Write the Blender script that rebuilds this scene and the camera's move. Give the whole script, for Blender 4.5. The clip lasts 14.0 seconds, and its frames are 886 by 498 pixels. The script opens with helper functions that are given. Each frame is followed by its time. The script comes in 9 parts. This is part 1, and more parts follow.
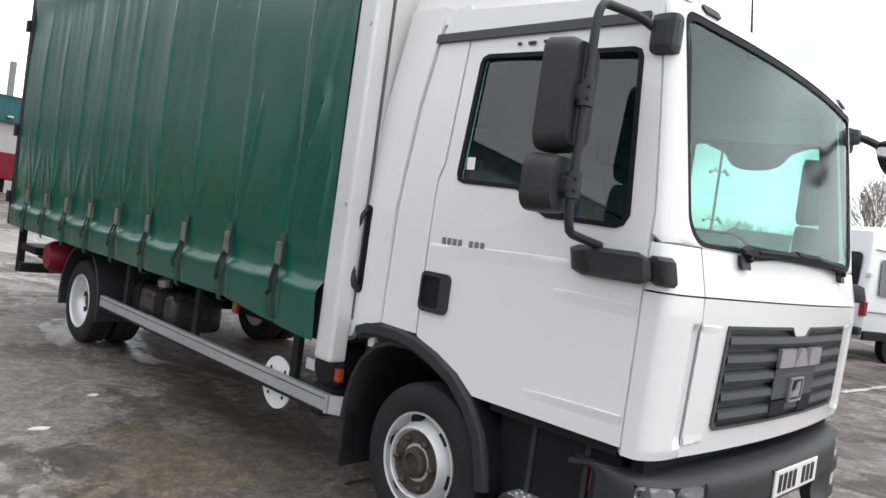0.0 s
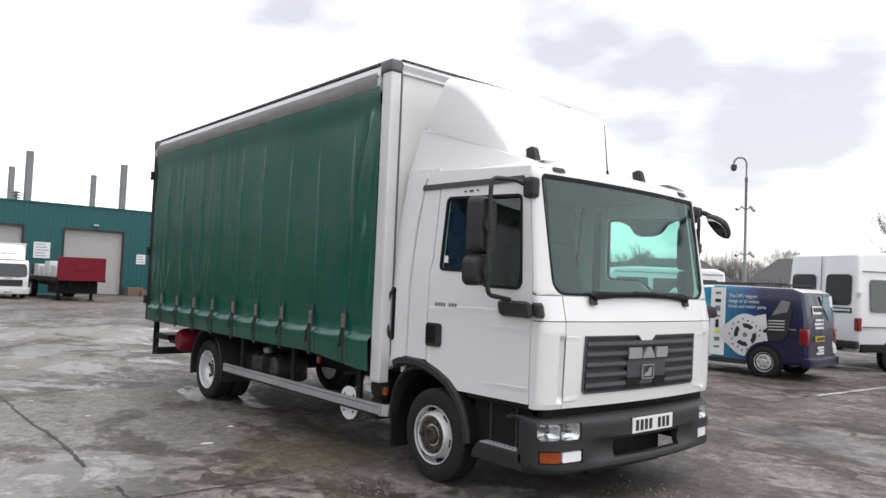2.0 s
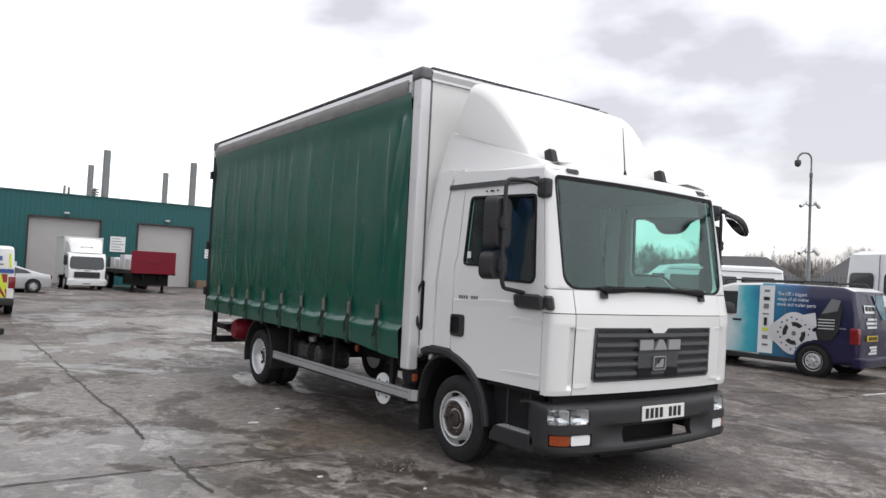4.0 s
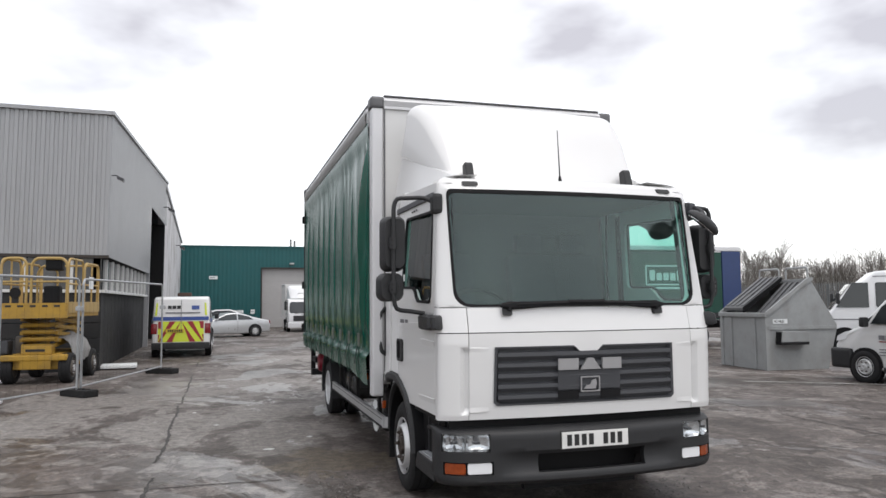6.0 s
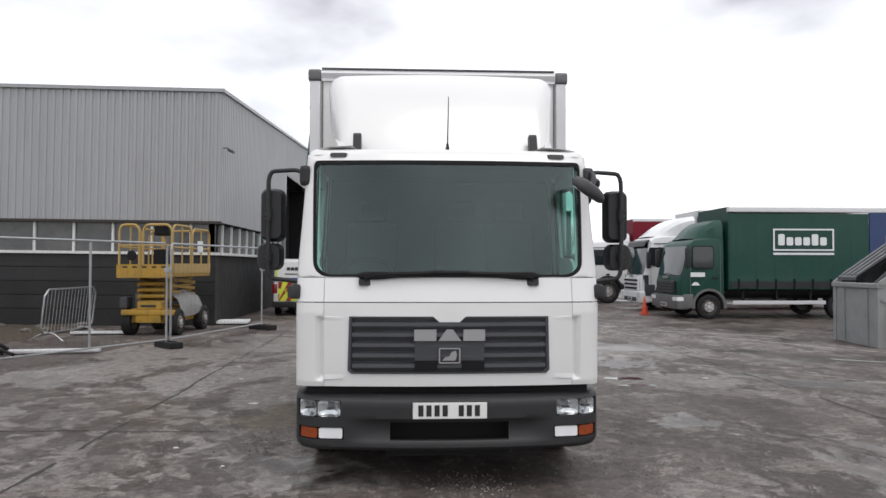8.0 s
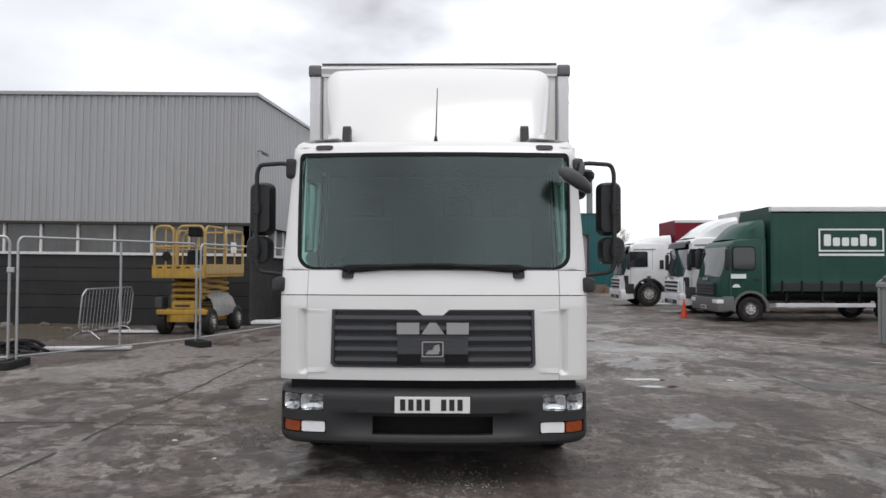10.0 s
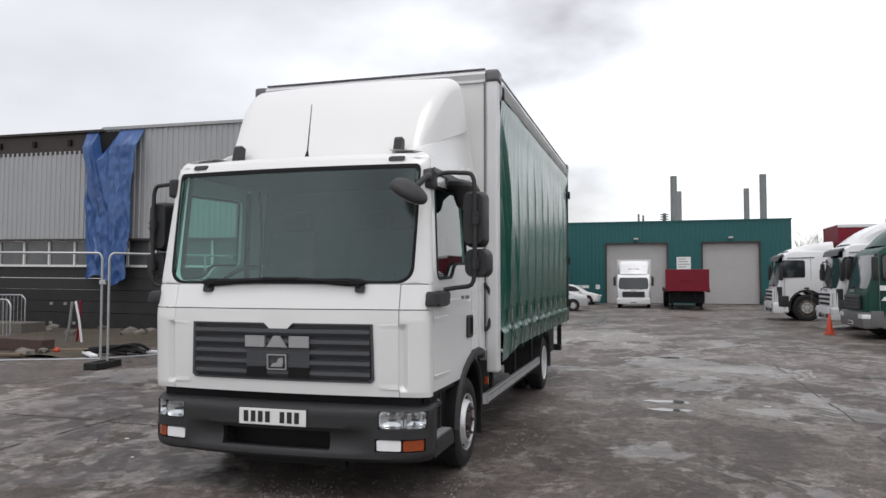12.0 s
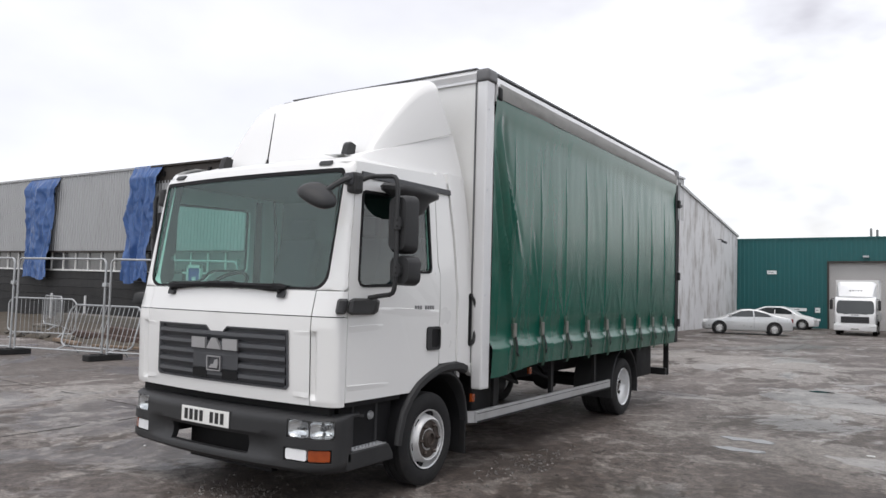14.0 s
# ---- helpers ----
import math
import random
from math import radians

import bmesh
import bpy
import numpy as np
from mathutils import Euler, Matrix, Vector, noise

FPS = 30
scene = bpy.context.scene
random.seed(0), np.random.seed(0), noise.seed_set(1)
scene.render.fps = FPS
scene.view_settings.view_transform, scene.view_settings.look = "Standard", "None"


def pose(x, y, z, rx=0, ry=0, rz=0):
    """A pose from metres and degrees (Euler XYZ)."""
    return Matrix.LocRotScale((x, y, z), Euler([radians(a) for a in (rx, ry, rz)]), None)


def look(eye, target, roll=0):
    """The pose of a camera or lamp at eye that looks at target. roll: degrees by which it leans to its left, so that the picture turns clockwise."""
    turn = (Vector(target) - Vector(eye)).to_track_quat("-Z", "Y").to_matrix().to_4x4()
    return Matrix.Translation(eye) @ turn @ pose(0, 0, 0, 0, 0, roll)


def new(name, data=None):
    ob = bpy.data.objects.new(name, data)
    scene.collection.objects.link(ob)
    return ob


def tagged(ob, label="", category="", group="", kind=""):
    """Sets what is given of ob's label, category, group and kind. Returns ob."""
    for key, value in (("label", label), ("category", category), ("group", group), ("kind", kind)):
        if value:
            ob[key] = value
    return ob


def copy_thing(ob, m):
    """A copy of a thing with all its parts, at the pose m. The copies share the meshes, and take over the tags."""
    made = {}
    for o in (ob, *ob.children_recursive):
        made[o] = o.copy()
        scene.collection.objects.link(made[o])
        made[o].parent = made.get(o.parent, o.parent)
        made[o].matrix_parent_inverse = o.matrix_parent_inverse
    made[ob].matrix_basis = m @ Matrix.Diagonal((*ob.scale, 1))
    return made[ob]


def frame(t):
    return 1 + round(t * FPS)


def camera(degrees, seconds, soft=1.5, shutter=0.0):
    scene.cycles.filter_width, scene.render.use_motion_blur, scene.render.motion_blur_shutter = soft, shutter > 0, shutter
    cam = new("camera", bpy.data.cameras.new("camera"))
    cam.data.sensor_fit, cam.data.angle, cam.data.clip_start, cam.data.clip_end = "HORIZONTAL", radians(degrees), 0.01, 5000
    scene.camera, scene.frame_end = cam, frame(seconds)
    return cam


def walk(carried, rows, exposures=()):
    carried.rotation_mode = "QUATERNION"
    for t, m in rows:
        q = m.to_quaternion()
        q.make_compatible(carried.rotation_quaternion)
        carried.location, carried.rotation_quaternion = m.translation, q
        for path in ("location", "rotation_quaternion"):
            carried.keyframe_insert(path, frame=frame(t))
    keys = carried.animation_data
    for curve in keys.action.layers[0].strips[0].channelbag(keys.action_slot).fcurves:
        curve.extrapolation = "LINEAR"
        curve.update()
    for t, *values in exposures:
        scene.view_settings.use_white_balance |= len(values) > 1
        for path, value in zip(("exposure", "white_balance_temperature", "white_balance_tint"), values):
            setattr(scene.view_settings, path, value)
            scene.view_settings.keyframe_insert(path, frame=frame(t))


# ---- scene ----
cam = camera(63.1, 14.0)
PATH = [
    (0, (-3.438, -1.057, 1.446), (-2.015, 0.348, 1.388), 7.9),
    (0.5, (-3.873, -1.647, 1.486), (-2.466, -0.229, 1.396), 4.5),
    (1, (-4.26, -2.168, 1.525), (-2.838, -0.762, 1.458), 4.4),
    (1.5, (-4.536, -2.722, 1.551), (-3.183, -1.251, 1.492), 2.6),
    (2, (-4.797, -3.148, 1.562), (-3.502, -1.627, 1.655), 2.3),
    (2.5, (-4.863, -3.45, 1.56), (-3.625, -1.882, 1.641), 3.0),
    (3, (-4.922, -3.536, 1.568), (-3.704, -1.953, 1.669), 2.4),
    (3.5, (-4.938, -3.544, 1.566), (-3.725, -1.956, 1.656), 2.7),
    (5.8, (-2.807, -4.609, 1.521), (-2.177, -2.713, 1.623), -0.3),
    (6, (-2.524, -4.681, 1.54), (-1.945, -2.772, 1.688), -0.5),
    (6.5, (-1.813, -4.823, 1.531), (-1.322, -2.887, 1.645), -0.3),
    (7, (-1.233, -4.903, 1.56), (-0.91, -2.93, 1.613), -0.2),
    (7.5, (-0.717, -4.993, 1.58), (-0.511, -3.004, 1.636), -0.0),
    (8, (-0.305, -5.096, 1.591), (-0.205, -3.099, 1.636), 0.1),
    (8.2, (-0.207, -5.104, 1.588), (-0.128, -3.106, 1.633), 0.0),
    (10.3, (0.348, -5.028, 1.505), (0.252, -3.031, 1.568), 0.2),
    (10.5, (0.665, -5.04, 1.524), (0.47, -3.051, 1.604), -0.6),
    (11, (1.284, -4.954, 1.526), (0.96, -2.982, 1.61), -2.8),
    (11.5, (1.944, -4.772, 1.532), (1.532, -2.817, 1.626), -1.1),
    (12, (2.557, -4.604, 1.534), (2.006, -2.683, 1.619), -0.0),
    (12.5, (3.109, -4.346, 1.544), (2.447, -2.461, 1.635), 0.9),
    (13, (3.63, -4.076, 1.525), (2.798, -2.26, 1.628), 0.6),
    (13.5, (3.985, -3.727, 1.501), (2.959, -2.014, 1.609), 1.5),
    (14, (4.336, -3.496, 1.509), (3.231, -1.834, 1.63), 1.5),
]
walk(cam, [(t, look(eye, target, roll)) for t, eye, target, roll in PATH], ((0, 0.38), (0.6, 0.28), (1.5, 0.15), (3.5, -0.02), (6, -0.12), (8, -0.25), (11, -0.34), (13, -0.30), (14, -0.09)))

# ---------- world, sun, exposure ----------
world = bpy.data.worlds.new("sky")
scene.world = world
world.use_nodes = True
wn, wl = world.node_tree.nodes, world.node_tree.links
wn.clear()
SUN_EL, SUN_AZ = 68.0, 158.2
sky = wn.new("ShaderNodeTexSky")
sky.sky_type = "NISHITA"
sky.sun_disc = False
sky.sun_elevation, sky.sun_rotation = radians(SUN_EL), radians(SUN_AZ)
sky.dust_density = 3.0
coord = wn.new("ShaderNodeTexCoord")
stretch = wn.new("ShaderNodeMapping")
stretch.inputs["Scale"].default_value = (1.0, 1.0, 2.2)
stretch.inputs["Location"].default_value = (3.7, 1.3, 0.4)
stretch.inputs["Rotation"].default_value = (0, 0, radians(38))
cloud = wn.new("ShaderNodeTexNoise")
cloud.inputs["Scale"].default_value = 2.9
cloud.inputs["Detail"].default_value = 5.0
cloud.inputs["Roughness"].default_value = 0.48
shade = wn.new("ShaderNodeValToRGB")
shade.color_ramp.elements[0].position = 0.27
shade.color_ramp.elements[0].color = (0.46, 0.428, 0.43, 1)
shade.color_ramp.elements[1].position = 0.475
shade.color_ramp.elements[1].color = (1.0, 1.0, 1.0, 1)
overcast = wn.new("ShaderNodeBackground")
overcast.inputs["Strength"].default_value = 1.38
clear = wn.new("ShaderNodeBackground")
clear.inputs["Strength"].default_value = 0.06
both = wn.new("ShaderNodeAddShader")
wout = wn.new("ShaderNodeOutputWorld")
wl.new(coord.outputs["Generated"], stretch.inputs["Vector"])
wl.new(stretch.outputs["Vector"], cloud.inputs["Vector"])
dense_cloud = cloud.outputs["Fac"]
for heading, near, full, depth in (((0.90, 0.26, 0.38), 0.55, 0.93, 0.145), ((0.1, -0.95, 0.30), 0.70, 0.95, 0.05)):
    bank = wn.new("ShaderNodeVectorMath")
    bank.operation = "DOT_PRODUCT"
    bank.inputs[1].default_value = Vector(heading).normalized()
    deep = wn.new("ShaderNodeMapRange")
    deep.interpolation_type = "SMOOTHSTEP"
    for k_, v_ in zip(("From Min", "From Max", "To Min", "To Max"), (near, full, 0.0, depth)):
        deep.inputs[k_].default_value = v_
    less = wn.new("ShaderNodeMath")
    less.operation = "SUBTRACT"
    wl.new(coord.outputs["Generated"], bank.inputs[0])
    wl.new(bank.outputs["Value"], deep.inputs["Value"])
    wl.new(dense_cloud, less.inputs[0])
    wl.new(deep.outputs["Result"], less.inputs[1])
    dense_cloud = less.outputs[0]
# an even grey veil over the west
veil = wn.new("ShaderNodeVectorMath")
veil.operation = "DOT_PRODUCT"
veil.inputs[1].default_value = Vector((-0.90, 0.30, 0.36)).normalized()
thick = wn.new("ShaderNodeMapRange")
thick.interpolation_type = "SMOOTHSTEP"
for k_, v_ in zip(("From Min", "From Max", "To Min", "To Max"), (0.45, 0.88, 0.0, 0.85)):
    thick.inputs[k_].default_value = v_
even = wn.new("ShaderNodeMix")
even.inputs["B"].default_value = 0.325
wl.new(coord.outputs["Generated"], veil.inputs[0])
wl.new(veil.outputs["Value"], thick.inputs["Value"])
wl.new(thick.outputs["Result"], even.inputs["Factor"])
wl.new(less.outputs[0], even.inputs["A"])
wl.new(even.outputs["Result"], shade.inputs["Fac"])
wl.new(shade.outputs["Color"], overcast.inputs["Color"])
wl.new(sky.outputs["Color"], clear.inputs["Color"])
wl.new(overcast.outputs[0], both.inputs[0])
wl.new(clear.outputs[0], both.inputs[1])
wl.new(both.outputs[0], wout.inputs["Surface"])
sun = new("sun", bpy.data.lights.new("sun", "SUN"))
sun.data.energy, sun.data.angle, sun.data.color = 0.85, radians(30), (1.0, 0.97, 0.94)
sun.matrix_world = look((6.0, -15, 40), (0, 0, 0))


# ---------- materials ----------
def mat(name, rgb, rough=0.6, metal=0.0, vary=0.12, scale=6.0, bump=0.0, fine=60.0, coat=0.0, dirt=0.0, dirt_rgb=(0.10, 0.085, 0.07),
        dirt_scale=1.5, rnd=0.0, stretch=(1, 1, 1), spec=0.5, rvar=0.25):
    """A procedural surface: base colour varied at two scales, dirt patches, roughness variation and fine relief."""
    m = bpy.data.materials.new(name)
    m.use_nodes = True
    n, l = m.node_tree.nodes, m.node_tree.links
    b = n["Principled BSDF"]
    b.inputs["Metallic"].default_value = metal
    b.inputs["Specular IOR Level"].default_value = spec
    b.inputs["Coat Weight"].default_value = coat
    b.inputs["Coat Roughness"].default_value = 0.08
    tc = n.new("ShaderNodeTexCoord")
    mp = n.new("ShaderNodeMapping")
    mp.inputs["Scale"].default_value = stretch
    l.new(tc.outputs["Object"], mp.inputs["Vector"])
    n1 = n.new("ShaderNodeTexNoise")
    n1.inputs["Scale"].default_value, n1.inputs["Detail"].default_value = scale, 5.0
    n2 = n.new("ShaderNodeTexNoise")
    n2.inputs["Scale"].default_value, n2.inputs["Detail"].default_value = fine, 4.0
    for t in (n1, n2):
        l.new(mp.outputs["Vector"], t.inputs["Vector"])
    mix = n.new("ShaderNodeMix")
    mix.data_type = "RGBA"
    mix.inputs["A"].default_value = (*[c * (1 - vary) for c in rgb], 1)
    mix.inputs["B"].default_value = (*[min(1, c * (1 + vary)) for c in rgb], 1)
    l.new(n1.outputs["Fac"], mix.inputs["Factor"])
    out = mix.outputs["Result"]
    if rnd:
        oi = n.new("ShaderNodeObjectInfo")
        hv = n.new("ShaderNodeHueSaturation")
        mr = n.new("ShaderNodeMapRange")
        mr.inputs["To Min"].default_value, mr.inputs["To Max"].default_value = 1 - rnd, 1 + rnd
        l.new(oi.outputs["Random"], mr.inputs["Value"])
        l.new(mr.outputs["Result"], hv.inputs["Value"])
        l.new(out, hv.inputs["Color"])
        out = hv.outputs["Color"]
    if dirt:
        n3 = n.new("ShaderNodeTexNoise")
        n3.inputs["Scale"].default_value, n3.inputs["Detail"].default_value = dirt_scale, 8.0
        n3.inputs["Roughness"].default_value = 0.65
        l.new(mp.outputs["Vector"], n3.inputs["Vector"])
        r3 = n.new("ShaderNodeMapRange")
        r3.inputs["From Min"].default_value, r3.inputs["From Max"].default_value = 0.48, 0.75
        r3.inputs["To Max"].default_value = dirt
        l.new(n3.outputs["Fac"], r3.inputs["Value"])
        m3 = n.new("ShaderNodeMix")
        m3.data_type = "RGBA"
        m3.inputs["B"].default_value = (*dirt_rgb, 1)
        l.new(out, m3.inputs["A"])
        l.new(r3.outputs["Result"], m3.inputs["Factor"])
        out = m3.outputs["Result"]
    l.new(out, b.inputs["Base Color"])
    rr = n.new("ShaderNodeMapRange")
    rr.inputs["To Min"].default_value, rr.inputs["To Max"].default_value = max(0.02, rough * (1 - rvar)), min(1, rough * (1 + rvar))
    l.new(n1.outputs["Fac"], rr.inputs["Value"])
    l.new(rr.outputs["Result"], b.inputs["Roughness"])
    if bump:
        bp = n.new("ShaderNodeBump")
        bp.inputs["Strength"].default_value, bp.inputs["Distance"].default_value = bump, 0.01
        l.new(n2.outputs["Fac"], bp.inputs["Height"])
        l.new(bp.outputs["Normal"], b.inputs["Normal"])
    return m


def pane(name, tint, ior=1.5, rough=0.0):
    """Thin glass: tinted see-through, mirror gloss by Fresnel."""
    m = bpy.data.materials.new(name)
    m.use_nodes = True
    n, l = m.node_tree.nodes, m.node_tree.links
    n.clear()
    tr, gl, mx, lw, pw, ma, o = (n.new("ShaderNode" + k) for k in ("BsdfTransparent", "BsdfGlossy", "MixShader", "LayerWeight", "Math", "Math", "OutputMaterial"))
    tr.inputs["Color"].default_value = (*tint, 1)
    gl.inputs["Roughness"].default_value = rough
    gl.inputs["Color"].default_value = (0.86, 1.0, 0.96, 1) if rough else (1, 1, 1, 1)
    lw.inputs["Blend"].default_value = 0.5
    f0 = ((ior - 1) / (ior + 1)) ** 2 * 1.8
    pw.operation, pw.inputs[1].default_value = "POWER", 5.0
    ma.operation, ma.inputs[1].default_value, ma.inputs[2].default_value = "MULTIPLY_ADD", 1 - f0, f0
    l.new(lw.outputs["Facing"], pw.inputs[0])
    l.new(pw.outputs[0], ma.inputs[0])
    l.new(ma.outputs[0], mx.inputs[0])
    l.new(tr.outputs[0], mx.inputs[1])
    l.new(gl.outputs[0], mx.inputs[2])
    l.new(mx.outputs[0], o.inputs["Surface"])
    return m


M = {}
M["white"] = mat("white_vehicle_paint", (0.71, 0.71, 0.705), 0.28, vary=0.012, scale=1.2, rvar=0.05, coat=0.5, dirt=0.015, dirt_rgb=(0.45, 0.42, 0.38), dirt_scale=2.2)
M["white2"] = mat("white_lorry_paint", (0.74, 0.75, 0.76), 0.35, vary=0.03, coat=0.3, dirt=0.2, dirt_rgb=(0.4, 0.38, 0.35))
M["white3"] = mat("white_bulkhead_panel", (0.70, 0.70, 0.69), 0.5, vary=0.03, dirt=0.25, dirt_rgb=(0.45, 0.43, 0.40))
M["plastic"] = mat("dark_grey_moulded_plastic", (0.024, 0.0245, 0.026), 0.5, vary=0.15, bump=0.2, fine=180, dirt=0.2, dirt_rgb=(0.06, 0.057, 0.054), dirt_scale=3, spec=0.35)
M["grille"] = mat("grey_grille_plastic", (0.052, 0.054, 0.060), 0.5, vary=0.1, dirt=0.15, dirt_rgb=(0.09, 0.085, 0.08), spec=0.4)
M["black"] = mat("black_void_plastic", (0.008, 0.008, 0.009), 0.6, vary=0.2, spec=0.2)
M["chassis"] = mat("black_chassis_steel", (0.014, 0.014, 0.015), 0.65, vary=0.3, dirt=0.4, dirt_rgb=(0.035, 0.030, 0.026), dirt_scale=4, spec=0.25)
M["tank"] = mat("dark_tank_paint", (0.030, 0.030, 0.031), 0.28, vary=0.2, dirt=0.4, dirt_rgb=(0.07, 0.062, 0.055), dirt_scale=5, spec=0.5)
M["rubber"] = mat("tyre_rubber", (0.017, 0.017, 0.018), 0.75, vary=0.2, bump=0.3, fine=90, dirt=0.35, dirt_rgb=(0.045, 0.042, 0.039), dirt_scale=5, spec=0.25)
M["rim"] = mat("silver_wheel_paint", (0.64, 0.645, 0.65), 0.36, metal=0.45, vary=0.08, dirt=0.35, dirt_rgb=(0.16, 0.135, 0.115), dirt_scale=9)
M["rimrear"] = mat("bright_silver_wheel_paint", (0.66, 0.67, 0.68), 0.35, metal=0.35, vary=0.1, dirt=0.25, dirt_rgb=(0.2, 0.18, 0.16), dirt_scale=9)
M["grit"] = mat("wet_grit", (0.055, 0.049, 0.045), 0.3, vary=0.3, rnd=0.4)
M["lidrim"] = mat("muddy_wheel_paint", (0.13, 0.115, 0.10), 0.75, vary=0.3, dirt=0.6, dirt_rgb=(0.20, 0.18, 0.155), dirt_scale=9)
M["hub"] = mat("rusty_greasy_hub", (0.058, 0.045, 0.038), 0.6, metal=0.25, vary=0.55, scale=16, bump=0.5, fine=40, dirt=0.95, dirt_rgb=(0.022, 0.017, 0.014), dirt_scale=17)
M["alu"] = mat("brushed_aluminium", (0.62, 0.63, 0.65), 0.38, metal=0.75, vary=0.08, bump=0.05, dirt=0.25, dirt_rgb=(0.3, 0.29, 0.28))
M["lightalu"] = mat("pale_anodised_aluminium", (0.66, 0.66, 0.67), 0.45, metal=0.25, vary=0.05, dirt=0.2, dirt_rgb=(0.4, 0.39, 0.38))
M["cap"] = mat("grey_corner_casting", (0.13, 0.13, 0.135), 0.5, metal=0.3, vary=0.2)
M["buckle"] = mat("worn_dark_buckle", (0.20, 0.195, 0.18), 0.5, metal=0.4, vary=0.4, scale=20, dirt=0.6, dirt_rgb=(0.05, 0.05, 0.04), dirt_scale=14)
M["guardrail"] = mat("dull_aluminium_rail", (0.42, 0.425, 0.43), 0.42, metal=0.35, vary=0.15, scale=4, dirt=0.35, dirt_rgb=(0.22, 0.21, 0.20), dirt_scale=6)
M["steel"] = mat("galvanised_steel", (0.42, 0.43, 0.44), 0.45, metal=0.7, vary=0.15, bump=0.1)
M["lampsilver"] = mat("lamp_reflector", (0.70, 0.71, 0.72), 0.20, metal=0.9, vary=0.10, scale=25)
M["pelmet"] = mat("weathered_grey_pelmet", (0.20, 0.195, 0.185), 0.5, vary=0.25, scale=3, dirt=0.5, dirt_rgb=(0.10, 0.095, 0.09), dirt_scale=4)
M["badge"] = mat("satin_silver_badge", (0.42, 0.42, 0.43), 0.3, metal=0.6, vary=0.05)
M["orange"] = mat("amber_lens", (0.27, 0.048, 0.008), 0.2, vary=0.3, scale=30, coat=0.4)
M["red"] = mat("red_lens", (0.20, 0.007, 0.012), 0.2, vary=0.1, coat=0.5)
M["redpaint"] = mat("red_vehicle_paint", (0.17, 0.005, 0.018), 0.45, vary=0.12, dirt=0.25, dirt_rgb=(0.07, 0.01, 0.015), spec=0.3)
M["clearlens"] = mat("clear_white_lens", (0.78, 0.79, 0.80), 0.15, vary=0.05, coat=0.6)
M["plate"] = mat("white_reflective_plate", (0.72, 0.72, 0.70), 0.4, vary=0.03, dirt=0.2, dirt_rgb=(0.4, 0.38, 0.35), dirt_scale=8)
M["yplate"] = mat("yellow_reflective_plate", (0.62, 0.45, 0.04), 0.4, vary=0.05)
M["greytrim"] = mat("faded_grey_plastic", (0.125, 0.125, 0.125), 0.6, vary=0.15, dirt=0.4, dirt_rgb=(0.07, 0.065, 0.06), dirt_scale=5)
M["ink"] = mat("black_ink", (0.015, 0.015, 0.016), 0.5, vary=0.1)
M["greyink"] = mat("grey_ink", (0.16, 0.16, 0.17), 0.5, vary=0.1)
M["whiteink"] = mat("white_vinyl", (0.72, 0.74, 0.74), 0.45, vary=0.04)
M["curtain"] = mat("green_pvc_curtain", (0.005, 0.078, 0.053), 0.24, vary=0.2, scale=3, bump=0.04, fine=25, dirt=0.5, dirt_rgb=(0.040, 0.088, 0.068), dirt_scale=2.0, spec=0.55)
M["strap"] = mat("worn_green_webbing", (0.02, 0.055, 0.035), 0.8, vary=0.3, scale=30)
M["interior"] = mat("dark_cab_trim", (0.022, 0.024, 0.027), 0.85, vary=0.2)
M["seat"] = mat("navy_seat_cloth", (0.014, 0.017, 0.030), 0.9, vary=0.3, scale=20)
M["rawcloth"] = mat("grey_cab_lining", (0.05, 0.054, 0.058), 0.9, vary=0.1)
M["screen"] = pane("green_tinted_windscreen", (0.50, 0.83, 0.75), 1.52, 0.16)
M["sideglass"] = pane("grey_green_side_glass", (0.52, 0.76, 0.71), 1.52)
M["lampglass"] = pane("clear_lamp_glass", (0.92, 0.94, 0.95), 1.45)
M["darkglass"] = mat("dark_vehicle_glass", (0.02, 0.024, 0.026), 0.06, vary=0.1, coat=0.3)
M["mirror"] = mat("mirror_glass", (0.8, 0.8, 0.8), 0.03, metal=1.0, vary=0.01)
M["teal"] = mat("teal_profiled_cladding", (0.003, 0.082, 0.086), 0.45, vary=0.08, scale=1.2, dirt=0.25, dirt_rgb=(0.01, 0.08, 0.08))
M["roller"] = mat("grey_roller_shutter", (0.40, 0.39, 0.385), 0.55, vary=0.06, scale=1.0, dirt=0.25, dirt_rgb=(0.26, 0.25, 0.24))
M["clad"] = mat("grey_corrugated_cladding", (0.33, 0.335, 0.345), 0.42, metal=0.15, vary=0.10, scale=0.7, dirt=0.3, dirt_rgb=(0.24, 0.24, 0.24), stretch=(1, 1, 0.25))
M["oldwhite"] = mat("weathered_white_render", (0.62, 0.62, 0.63), 0.75, vary=0.10, scale=0.8, dirt=1.0, dirt_rgb=(0.20, 0.175, 0.15), dirt_scale=1.35, stretch=(1, 1, 0.40), bump=0.3)
M["brick"] = mat("charcoal_painted_brick", (0.026, 0.026, 0.027), 0.75, vary=0.2, scale=4, bump=0.3, dirt=0.4, dirt_rgb=(0.055, 0.050, 0.047), rnd=0.22, spec=0.3)
M["frame"] = mat("white_window_frame", (0.62, 0.62, 0.61), 0.5, vary=0.05)
M["fascia"] = mat("dark_brown_fascia", (0.035, 0.028, 0.024), 0.7, vary=0.2)
# grey base and pale patches paint the sky's reflection in the window strip
M["oldglass"] = mat("reflection_grey_glass", (0.075, 0.077, 0.080), 0.15, vary=0.4, scale=1.4, dirt=0.5, dirt_rgb=(0.16, 0.155, 0.15), dirt_scale=1.2)
